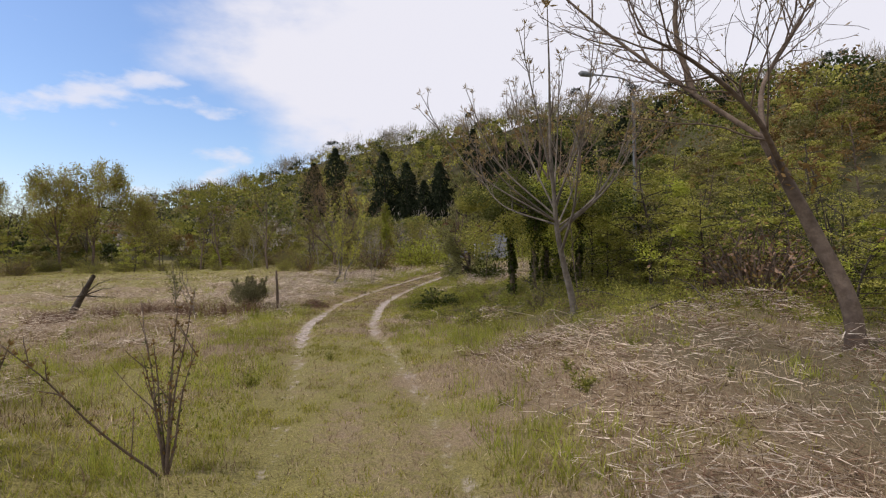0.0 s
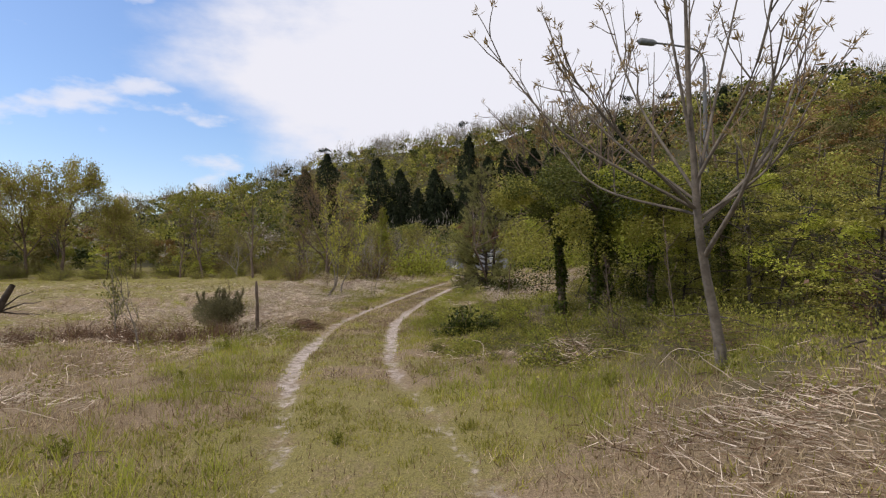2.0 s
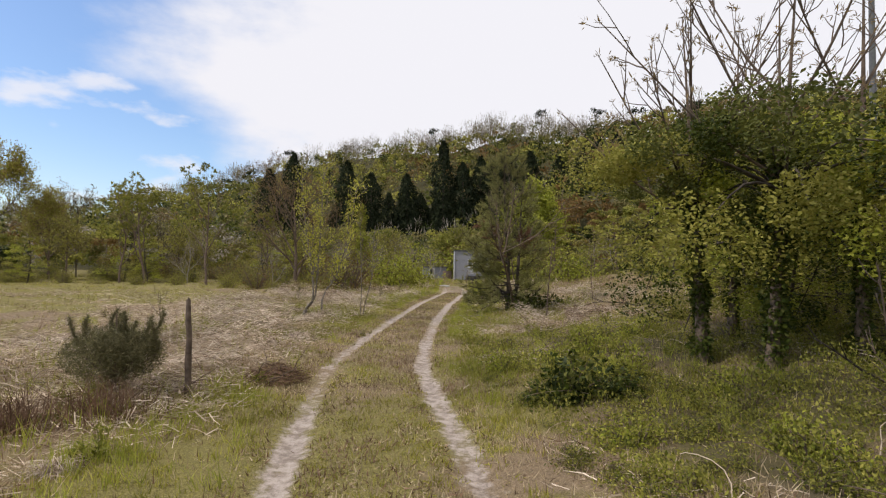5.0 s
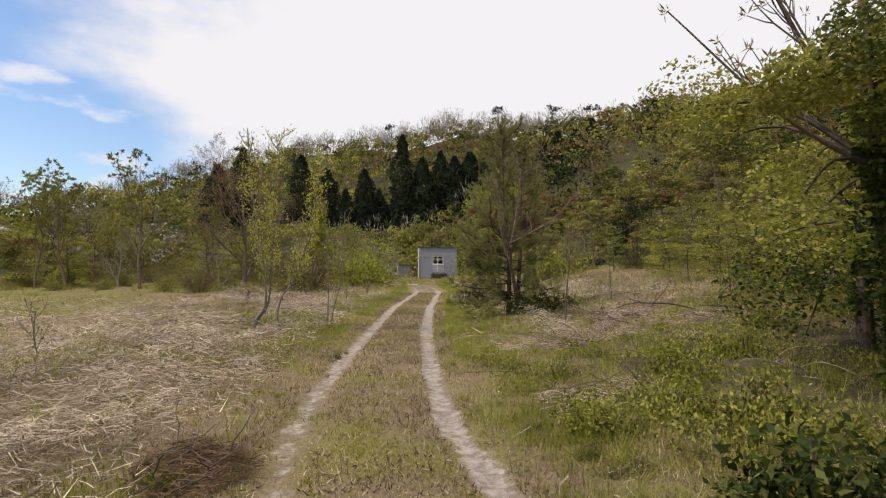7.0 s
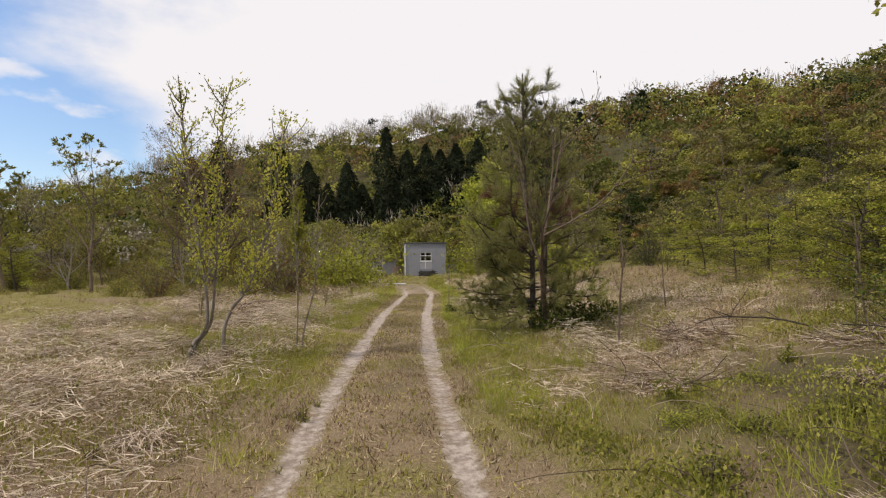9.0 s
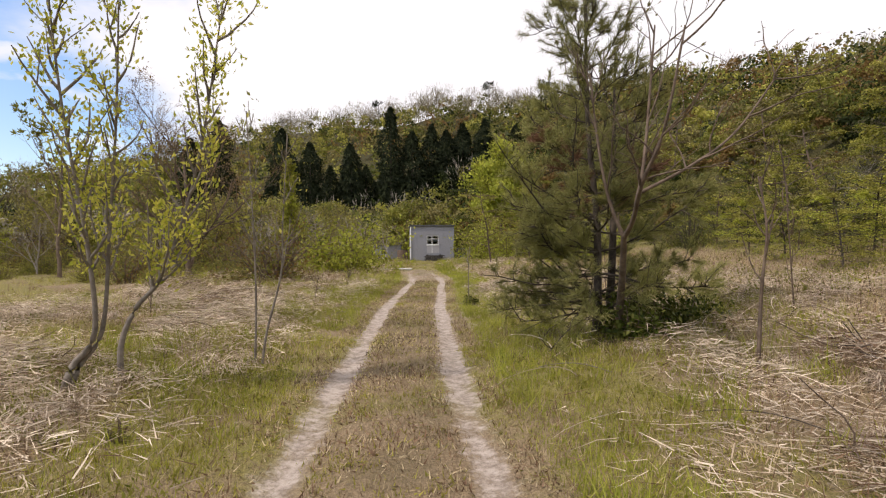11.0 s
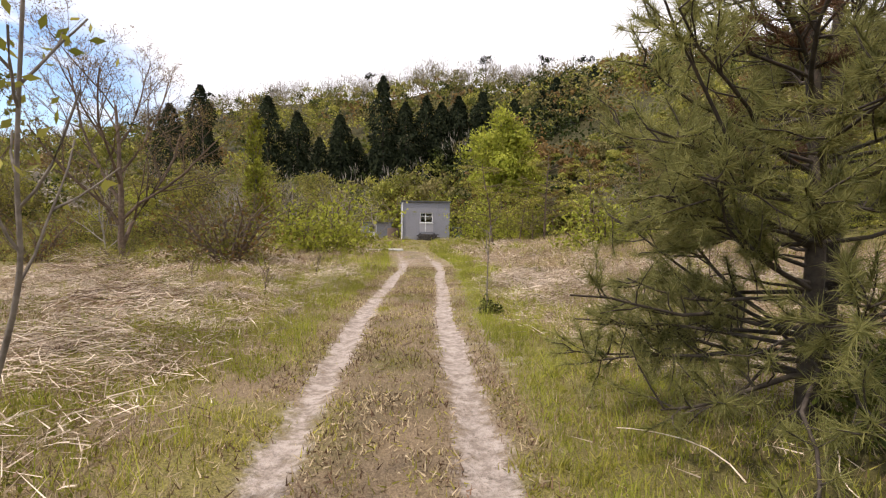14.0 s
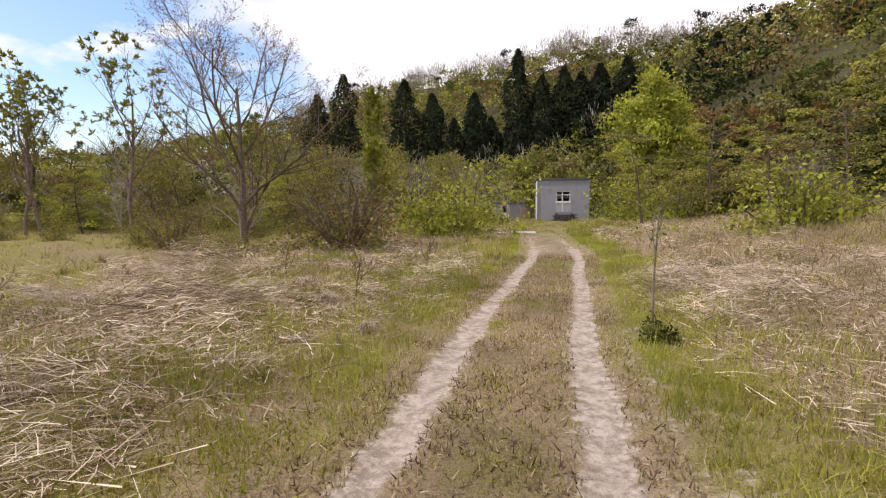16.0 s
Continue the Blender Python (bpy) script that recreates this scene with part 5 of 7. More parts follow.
def make_meadow_trees():
    # the large bare spreading tree and its low neighbour
    bare = broad_tree(51, 6.6, ((10, 36, 0.86, 0.06, 0.08, 0.05), (7, 36, 0.55, 0.12, 0.10, 0.2), (6, 36, 0.5, 0.14, 0.08, 0.2), (3, 34, 0.55, 0.15, 0.05, 0.2), (0, 0, 0, 0.15, 0.03, 0)), BARK_BROWN, [BUD, LEAF_RUST], 8, 0.05,
                      "bare_tree", "wide bare tree with dark forked trunk and fine upswept twigs", r0=0.10, scatter_m=0.05)
    put(bare, -7.9, 35.4, 1.05, 0, 0.0, 0.85)
    # the leafy column beside it
    sapling(52, [(0, 0, -0.1), (0.05, 0, 1.2), (0, 0, 2.6), (-0.05, 0, 4.4)], 34, -4.5, 37.2, [LEAF_BRIGHT, LEAF_FRESH], 0.12, 48, "narrow young tree densely clothed in fresh green leaves", name="columnar_tree", r0=0.045, group="", start=0.26, length=(0.5, 1.3), lift=0.24, wide=0.6)
    # trees with leaf bunches at the twig ends
    for seed, x, y, h in ((53, -14.2, 39.4, 7.2), (54, -11.6, 44.0, 5.6), (55, -17.8, 39.4, 6.6), (56, -20.5, 41.5, 6.2)):
        rng = np.random.default_rng(seed)
        out = []
        grow(rng, (0, 0, -0.15), UP + np.array([rng.normal() * 0.2, 0, 0]), h * 0.75, 0.012 * h, ((7, 34, 0.62, 0.10, 0.05, 0.25), (5, 38, 0.55, 0.14, 0.14, 0.3), (3, 36, 0.5, 0.14, 0.14, 0.3), (0, 0, 0, 0.1, 0.1, 0)), out)
        crown = Soup()
        tuft_tips(rng, out, crown, 16, 0.19, 0.3, 2, 0, 0.9)
        root = plant("bunch_leaved_tree", "thin spreading tree with bunches of leaves at its twig ends", "tree", out, BARK_BROWN, crown, [LEAF_FRESH], "bunch-leaved meadow trees")
        put(root, x, y)
    big = broad_tree(57, 8.4, SPEC_VASE, BARK_BROWN, [LEAF_YELLOW, LEAF_YELLOW, BUD], 75, 0.15, "meadow_tree", "tall many-stemmed meadow tree in hazy yellow-green spring leaf", "meadow trees", scatter_m=0.24)
    for x, y, k, a in ((-31.5, 44.0, 0.98, 0), (-35.2, 45.0, 0.95, 250), (-28.3, 46.5, 0.72, 120), (-40.5, 42.0, 0.9, 60)):
        put(big, x, y, k, a)
    low = layered_tree(78, 4.8, [LEAF_YELLOW, LEAF_BRIGHT, LEAF_FRESH], 0.1, 30, 240, "small_meadow_tree", "small spreading tree with bright yellow-green layered leaves", "small meadow trees", BARK_DARK, 0.42, 0.12, 0.1)
    for x, y, k, a in ((-22.2, 45.2, 1.0, 310), (-19.8, 43.8, 0.7, 40), (-25.5, 40.5, 0.7, 200), (-33.5, 38.0, 0.75, 90), (-12.8, 47.0, 0.8, 20), (-9.8, 44.0, 0.75, 150)):
        put(low, x, y, k, a)
    small = broad_tree(58, 4.2, SPEC_BROAD, BARK_BROWN, [LEAF_YELLOW, LEAF_OLIVE], 12, 0.12, "small_meadow_tree", "small rounded tree with fresh yellow-green leaves", "meadow trees", scatter_m=0.2)
    for x, y, s, a in ((-17.5, 48.0, 0.9, 0), (-20.5, 50.0, 1.0, 80), (-10.5, 48.5, 1.0, 150), (-6.8, 49.0, 1.0, 210), (-25.5, 44.0, 1.0, 270), (-36, 36, 1.1, 30), (-2.8, 54.0, 1.0, 300)):
        put(small, x, y, s * 1.1, a)
    hazy = broad_tree(59, 8.0, SPEC_VASE, BARK_DARK, [TWIG_FAR, LEAF_OLIVE], 10, 0.11, "budding_tree", "tall leafless tree hazy with reddish-brown buds", "budding trees", scatter_m=0.08)
    for x, y, s, a in ((-33.4, 56.0, 0.95, 0), (-29.0, 60.0, 0.95, 70), (-25.5, 58.0, 0.8, 140), (-38.0, 52.0, 0.9, 200), (-11.5, 60.0, 0.65, 220), (-3.5, 63.0, 0.55, 300), (-17.0, 62.0, 0.7, 20), (-7.0, 68, 0.6, 100), (-5.5, 56.0, 0.5, 160), (-46, 52, 1, 50)):
        put(hazy, x, y, s, a)
    grey = broad_tree(79, 3.6, ((8, 44, 0.8, 0.12, 0.04, 0.06), (6, 42, 0.6, 0.16, 0.08, 0.2), (5, 40, 0.55, 0.18, 0.06, 0.2), (0, 0, 0, 0.2, 0.03, 0)), bark_material("bark_bleached", (0.20, 0.175, 0.145), (0.36, 0.32, 0.27)), [BUD], 2, 0.04, "twiggy_shrub", "leafless shrub of pale grey spreading twigs", "leafless grey shrubs", r0=0.05, scatter_m=0.04)
    for x, y, k, a in ((-6.0, 41.5, 0.9, 0), (-4.0, 45.5, 1.0, 80), (-1.6, 49.5, 1.0, 160), (-7.2, 44.5, 1.0, 220), (-2.6, 53.0, 1.2, 300), (0.4, 56.0, 1.1, 40), (-10.4, 40.2, 0.9, 120), (-16.2, 41.5, 1.0, 200), (14.0, 46.0, 1.0, 10), (11.5, 43.0, 0.8, 90), (13.0, 29.0, 0.8, 170)):
        put(grey, x, y, k, a)
    # round tree and its yellow neighbour beside the shed
    rng_tree = broad_tree(71, 10.2, SPEC_BROAD, BARK_BROWN, [LEAF_BRIGHT, LEAF_BRIGHT, LEAF_FRESH], 36, 0.26, "round_tree", "tall round-crowned tree full of bright yellow-green leaves", scatter_m=0.34, wide=0.65)
    put(rng_tree, 11.3, 61.0)
    rng = np.random.default_rng(70)
    lumps = Soup()
    for k in range(26):
        q = np.array([rng.normal() * 1.7, rng.normal() * 1.7, rng.uniform(3.2, 9.0)])
        q[:2] *= 1.15 - abs(q[2] - 6.0) / 5.5
        add_lump(lumps, rng, q, rng.uniform(0.7, 1.3), 170, 0.26, int(rng.integers(0, 2)), 0.65)
    part("leaf_mass", lumps.mesh("leaf_mass", [LEAF_BRIGHT, LEAF_BRIGHT]), rng_tree, "", "stuff")
    text = "young slope tree with layered sprays of yellow-green foliage"
    slim = layered_tree(72, 5.6, [LEAF_YELLOW, LEAF_FRESH, LEAF_OLIVE], 0.09, 19, 280, "slope_tree", text, "slope trees")
    for x, y, s, a in ((6.3, 46.0, 0.85, 15), (8.2, 47.5, 0.75, 140), (16.0, 36.5, 0.9, 200), (20.5, 40.0, 1.1, 260), (14.0, 30.5, 0.9, 310), (19.0, 32.0, 1.1, 20), (24.0, 34.0, 1.2, 70), (12.2, 24.5, 0.8, 130), (15.5, 25.5, 1.0, 180)):
        put(slim, x, y, s, a)
    dusky = layered_tree(75, 5.2, [LEAF_OLIVE, LEAF_MID, LEAF_FRESH], 0.09, 18, 260, "slope_tree", "young slope tree in dull olive spring leaf", "slope trees")
    for x, y, s, a in ((11.2, 29.0, 0.75, 0), (17.5, 29.0, 1.0, 60), (13.2, 35.0, 0.8, 120), (17.0, 34.0, 0.95, 180), (22.0, 29.0, 1.1, 240), (13.6, 27.0, 0.8, 300), (18.2, 22.5, 1.0, 30), (11.3, 36.5, 0.6, 90)):
        put(dusky, x, y, s, a)
    far = layered_tree(74, 6.0, [LEAF_YELLOW, LEAF_OLIVE, LEAF_FRESH], 0.14, 17, 165, "slope_tree", text, "slope trees")
    for x, y, s, a in ((9.6, 47.0, 0.9, 0), (14.0, 50.0, 1.0, 50), (12.6, 42.0, 0.85, 100), (17.5, 46.0, 1.1, 150), (17.0, 55.0, 1.1, 280), (22.0, 51.0, 1.2, 330), (26, 44, 1.2, 10), (14.5, 57.5, 0.9, 80), (11.0, 52.5, 0.7, 200)):
        put(far, x, y, s, a)
    rng = np.random.default_rng(76)
    edge = layered_tree(77, 4.6, [LEAF_YELLOW, LEAF_FRESH, LEAF_MID, LEAF_BRIGHT, LEAF_YELLOW], 0.095, 34, 180, "wood_edge_tree", "young wood-edge tree with fresh green sprays down to the ground", "wood-edge trees", BARK_DARK, 0.4, 0.05, 0.09)
    for k in range(26):
        y = 3.5 + 0.66 * k
        x = float(track_x(y)) + 6.9 + (k % 3) * 1.3 + rng.uniform(-0.4, 0.4) + 0.03 * (y - 12) ** 2 * (y < 12)
        put(edge, x, y, rng.uniform(0.6, 0.82) * (0.85 if y < 9 else 1.0), rng.uniform(0, 360), 0.05, rng.uniform(0.85, 1.1))
    for x, y, k in ((6.9, 20.6, 0.6), (7.6, 22.0, 0.62), (8.4, 23.2, 0.6), (7.2, 23.8, 0.5), (8.8, 24.6, 0.7), (8.0, 26.0, 0.55), (9.6, 29.0, 0.6), (6.2, 19.2, 0.62), (5.6, 17.8, 0.6), (7.8, 19.6, 0.75), (9.2, 21.0, 0.85), (9.4, 22.6, 0.8), (10.6, 24.0, 0.9), (9.8, 26.5, 0.75), (11.6, 27.6, 0.9), (12.6, 30.0, 0.85), (11.0, 31.2, 0.7), (13.8, 33.0, 0.9), (12.4, 35.6, 0.8), (15.2, 37.6, 0.9), (13.4, 40.0, 0.8)):
        put(edge, x, y, k, rng.uniform(0, 360), 0.05, rng.uniform(0.8, 1.1))
    darker = layered_tree(73, 6.2, [LEAF_YELLOW, LEAF_FRESH, LEAF_OLIVE, LEAF_MID], 0.085, 22, 270, "wood_edge_tree", "wood-edge tree with dark trunk and layered mixed green foliage", "wood-edge trees", BARK_DARK)
    for x, y, s, a in ((5.4, 12.4, 0.55, 70), (5.5, 15.4, 0.6, 200), (6.0, 10.2, 0.55, 280), (6.4, 14.2, 0.85, 0), (8.5, 11.0, 0.9, 40), (7.2, 17.8, 0.85, 90), (9.8, 15.0, 1.0, 130), (10.0, 20.0, 0.9, 190), (7.6, 7.0, 0.85, 230), (13.0, 17.5, 1.1, 15), (14.5, 20.5, 1.0, 100), (11.5, 12.0, 1.1, 300)):
        put(darker, x, y, s, a)


def make_shrubs():
    rng = np.random.default_rng(90)
    low = clump(91, 2.2, 1.3, 1300, 0.085, [LEAF_FRESH, LEAF_MID, LEAF_OLIVE], "shrub", "rounded green shrub in fresh leaf at the meadow's edge", "shrubs at the meadow's edge")
    thin = clump(92, 2.4, 1.7, 2300, 0.08, [LEAF_OLIVE, LEAF_RUST, LEAF_FRESH], "shrub", "loose olive shrub half in leaf at the meadow's edge", "shrubs at the meadow's edge", open_top=0.2, stems=34)
    near = clump(93, 1.9, 1.5, 1700, 0.058, [LEAF_FRESH, LEAF_MID, LEAF_OLIVE], "shrub", "leafy undergrowth shrub below the wood's edge", "undergrowth shrubs", stems=22)
    for k in range(30):
        x = -44 + 40 * (k + rng.uniform(-0.4, 0.4)) / 30
        y = 44 + 9 * math.sin(x * 0.23) + rng.uniform(-3, 9) + max(0, x + 12) * 0.35
        put(low if rng.uniform() < 0.5 else thin, x, y, rng.uniform(0.8, 1.5), rng.uniform(0, 360), 0.05, rng.uniform(0.8, 1.2))
    thicket = clump(99, 4.6, 3.6, 5200, 0.11, [LEAF_FRESH, LEAF_MID, LEAF_OLIVE, LEAF_FRESH, LEAF_YELLOW], "thicket", "dense hazy thicket of half-leafed bushes behind the meadow", "thickets", stems=44, open_top=0.3)
    for k in range(12):
        x = -46 + 41 * (k + rng.uniform(-0.4, 0.4)) / 12
        y = 52 + 8 * math.sin(x * 0.23) + rng.uniform(-3, 9) + max(0, x + 12) * 0.5
        put(thicket, x, y, rng.uniform(0.6, 0.95), rng.uniform(0, 360), 0.05, rng.uniform(0.55, 0.95))
    for x, y, k in ((-40, 41, 1.0), (-35.5, 44, 1.1), (-31, 43.5, 0.9), (-27, 41.5, 1.0), (-22.5, 44.5, 1.0), (-18.5, 45.5, 0.9), (-14.2, 46.5, 0.9), (-10.8, 43.5, 0.75), (-8.6, 46.5, 0.8), (-33, 34, 0.7), (-26.5, 37, 0.7), (-38, 37, 0.9)):
        put(thicket, x, y, k * 0.8, rng.uniform(0, 360), 0.05, rng.uniform(0.5, 0.85))
    for x, y, k, tall in ((-13.5, 44.5, 0.75, 1.1), (-16.8, 43.2, 0.7, 1.15), (-21.5, 46.5, 0.8, 1.1), (-25.0, 48.0, 0.8, 1.2), (-30.0, 49.5, 0.8, 1.2), (-10.2, 41.6, 0.6, 1.0), (-34.5, 48.5, 0.8, 1.1), (-39.5, 46.0, 0.8, 1.1), (-6.2, 44.6, 0.6, 1.0)):
        put(thicket, x, y, k, rng.uniform(0, 360), 0.05, tall)
    soft = clump(104, 2.6, 1.5, 2600, 0.08, [LEAF_YELLOW, LEAF_FRESH, LEAF_OLIVE, LEAF_YELLOW], "soft_shrub", "low billowing shrub in soft yellow-olive leaf", "soft shrubs behind the meadow", stems=26)
    for x, y, k in ((-7.4, 33.9, 0.55), (-8.8, 34.2, 0.6), (-6.2, 35.2, 0.5), (-9.6, 37.6, 0.9), (-6.7, 38.6, 0.85), (-11.8, 36.6, 0.95), (-14.6, 36.4, 0.9), (-5.8, 41.0, 0.9), (-8.2, 40.2, 1.1), (-17.0, 37.0, 0.9), (-20.0, 38.5, 1.0), (-12.9, 39.4, 1.1), (-23.0, 40.0, 1.0), (-26.5, 42.0, 1.1), (-30.0, 40.5, 1.0), (-2.9, 44.0, 1.0), (-4.4, 46.0, 1.1)):
        put(soft, x, y, k, rng.uniform(0, 360), 0.05, rng.uniform(0.75, 1.2))
    fresh = clump(102, 2.2, 1.4, 1500, 0.10, [LEAF_BRIGHT, LEAF_FRESH], "fresh_shrub", "rounded bright green shrub in full leaf near the shed", "bright shrubs near the shed")
    for x, y, s in ((-2.2, 40.3, 1.35), (-1.9, 42.6, 1.6), (-3.6, 41.2, 1.3), (7.0, 35.5, 1.2), (8.4, 36.8, 1.0), (10.3, 57.2, 2.0), (12.6, 58.0, 2.1), (8.8, 57.6, 1.6), (7.8, 55.8, 1.3), (9.5, 53.5, 1.2), (0.2, 65.5, 1.9), (3.4, 66.0, 2.3), (6.2, 65.8, 2.2), (-3.0, 60.0, 1.6), (-1.2, 50.5, 1.0), (8.6, 61.5, 1.9)):
        put(fresh, x, y, s, rng.uniform(0, 360), 0.05)
    for x, y, s in ((1.5, 67.0, 1.5), (9.8, 38.2, 1.0), (11.0, 39.5, 1.2), (7.8, 59.5, 1.1), (4, 67.0, 2.0), (8, 68, 2.0), (0, 68, 1.8), (12.5, 37.0, 1.0), (-9.0, 39.0, 0.8), (-11.2, 38.5, 0.9)):
        put(low, x, y, s, rng.uniform(0, 360), 0.05)
    for x, y, s in ((2.4, 10.9, 0.45), (1.5, 11.7, 0.45), (3.0, 11.5, 0.5), (1.9, 9.9, 0.35), (5.2, 10.8, 0.8), (5.9, 12.6, 1.0), (4.9, 13.6, 0.7), (5.6, 15.6, 0.9), (6.2, 17.4, 1.0), (5.2, 18.8, 0.7), (7.2, 20.0, 1.0), (8.0, 22.4, 1.0), (6.6, 9.2, 1.1), (7.4, 5.6, 1.2), (8.8, 6.6, 1.3), (9.4, 25.5, 1.1),
                    (10.5, 28.0, 1.1), (11.2, 32.0, 1.2), (12.0, 34.0, 1.3), (9.6, 12.5, 1.3), (8.2, 15.0, 1.3), (8.8, 18.0, 1.3), (11.5, 22, 1.4), (7.0, 3.0, 1.2), (9.5, 0.5, 1.3), (11.0, 5.5, 1.5), (11.5, 9.5, 1.5),
                    (4.2, 15.0, 0.6), (3.6, 17.6, 0.55), (4.4, 12.0, 0.6), (14, 39, 1.4), (11.8, 51, 1.4)):
        put(near, x, y, s, rng.uniform(0, 360), 0.06, rng.uniform(0.7, 1.3))
    dark = clump(94, 0.95, 0.62, 1100, 0.085, [LEAF_DARK, LEAF_IVY, LEAF_MID, LEAF_DARK], "dark_bush", "dense dark-green bush on the verge of the track", stems=9, open_top=0.6)
    put(dark, 0.05, 12.25, 0.85, 20, 0.04, 1.0)
    put(dark, 0.5, 12.2, 0.7, 140, 0.04, 0.8)
    put(dark, -0.3, 12.3, 0.6, 250, 0.04, 0.75)
    broad = clump(95, 1.2, 0.45, 3000, 0.046, [LEAF_FRESH, LEAF_BRIGHT, LEAF_MID, LEAF_YELLOW], "verge_bush", "low broad-leaved green bush sprawling on the verge", "verge bushes", stems=16)
    for x, y, s, tall in ((-0.35, 13.7, 0.75, 1.0), (0.5, 14.2, 1.0, 1.2), (1.2, 13.9, 1.1, 1.4), (1.2, 15.1, 1.0, 1.3), (0.2, 11.2, 0.8, 1.0), (-0.1, 10.3, 0.55, 1.0), (1.9, 12.3, 1.0, 1.2), (2.3, 15.6, 1.0, 1.2), (0.9, 12.9, 0.8, 1.3), (0.5, 16.3, 0.6, 0.8), (1.2, 10.6, 0.9, 1.2)):
        put(broad, x, y, s, rng.uniform(0, 360), 0.04, tall)
    bramble = clump(103, 1.0, 0.5, 1100, 0.055, [LEAF_FRESH, LEAF_MID, LEAF_YELLOW, LEAF_FRESH], "bramble", "knee-high tangle of fresh green bramble and weeds", "brambles on the verge", stems=22, open_top=0.25)
    for k in range(120):
        y = rng.uniform(8.6, 17.5)
        d = 1.35 + 4.4 * rng.uniform() ** 1.4 + max(0, 10.5 - y) * 0.6
        x = float(track_x(y)) + d
        if math.hypot(x - 2.57, y - 8.13) < 1.0 or (14.6 < y and d < 5 and rng.uniform() < 0.5):
            continue
        put(bramble, x, y, rng.uniform(0.55, 1.1) * (0.6 if d < 2.3 else 1.0), rng.uniform(0, 360), 0.04, rng.uniform(0.5, 1.1))
    # the fresh growth that reaches to the edge of the track
    for k in range(90):
        y = rng.uniform(8.8, 14.6)
        x = float(track_x(y)) + rng.uniform(1.25, 3.4) + max(0, 10.3 - y) * 0.7
        if math.hypot(x - 0.1, y - 11.6) > 0.5:
            put(bramble, x, y, rng.uniform(0.3, 0.62), rng.uniform(0, 360), 0.03, rng.uniform(0.6, 1.3))
    weed = clump(106, 0.5, 0.26, 200, 0.05, [LEAF_FRESH, LEAF_YELLOW, LEAF_MID], "meadow_weed", "low tuft of fresh green weed in the dead straw", "green weeds in the straw meadow", wide=0.3, stems=9)
    for k in range(110):
        x, y = rng.uniform(-9.5, -2.3), rng.uniform(16, 34)
        if float(vnoise(x, y, 1.6, 12)) > 0.48:
            put(weed, x, y, rng.uniform(0.5, 1.1), rng.uniform(0, 360), 0.02, rng.uniform(0.6, 1.3))
    ball = clump(96, 0.5, 0.32, 700, 0.05, [LEAF_MID, LEAF_DARK], "small_bush", "small dark round bush on the grass verge", stems=12)
    put(ball, 0.42, 26.1, 0.85)
    under = clump(97, 1.3, 0.5, 1500, 0.07, [LEAF_IVY, LEAF_MID], "ground_ivy", "low dark ivy spread at the pine's foot", stems=12)
    put(under, 1.5, 21.3)
    put(under, 2.3, 21.6, 0.9, 130)
    hollow = clump(100, 2.0, 1.7, 2400, 0.05, [LEAF_DARK, LEAF_IVY, LEAF_MID], "evergreen_shrub", "dark evergreen shrub in the shade of the slope", "evergreen shrubs on the slope", stems=30, bark=BARK_DARK)
    for x, y, s in ((12.6, 26.0, 1.1), (15.0, 28.5, 1.2), (13.0, 31.5, 1.1), (16.5, 31.5, 1.3), (11.6, 34.5, 0.9), (15.0, 34.5, 1.2), (17.5, 26.5, 1.3), (19.5, 29.5, 1.4), (9.2, 21.6, 0.9), (7.9, 19.0, 0.9), (8.4, 16.6, 1.0), (7.0, 12.8, 0.9), (9.0, 13.6, 1.1), (7.8, 9.4, 0.9), (13.0, 21.5, 1.2), (16.0, 23.5, 1.3), (18.5, 35.5, 1.4), (21.5, 33.5, 1.4)):
        put(hollow, x, y, s, rng.uniform(0, 360), 0.06, rng.uniform(0.8, 1.3))
    brown = clump(98, 2.4, 1.5, 2000, 0.075, [STRAW_BROWN, LEAF_RUST, STRAW_BROWN], "thorn_bush", "tangled brown thorn bush behind the leaning tree", "thorn bushes", stems=70, open_top=0.3)
    put(brown, 5.6, 8.6, 1.0, 0)
    put(brown, 6.3, 10.2, 0.8, 90)


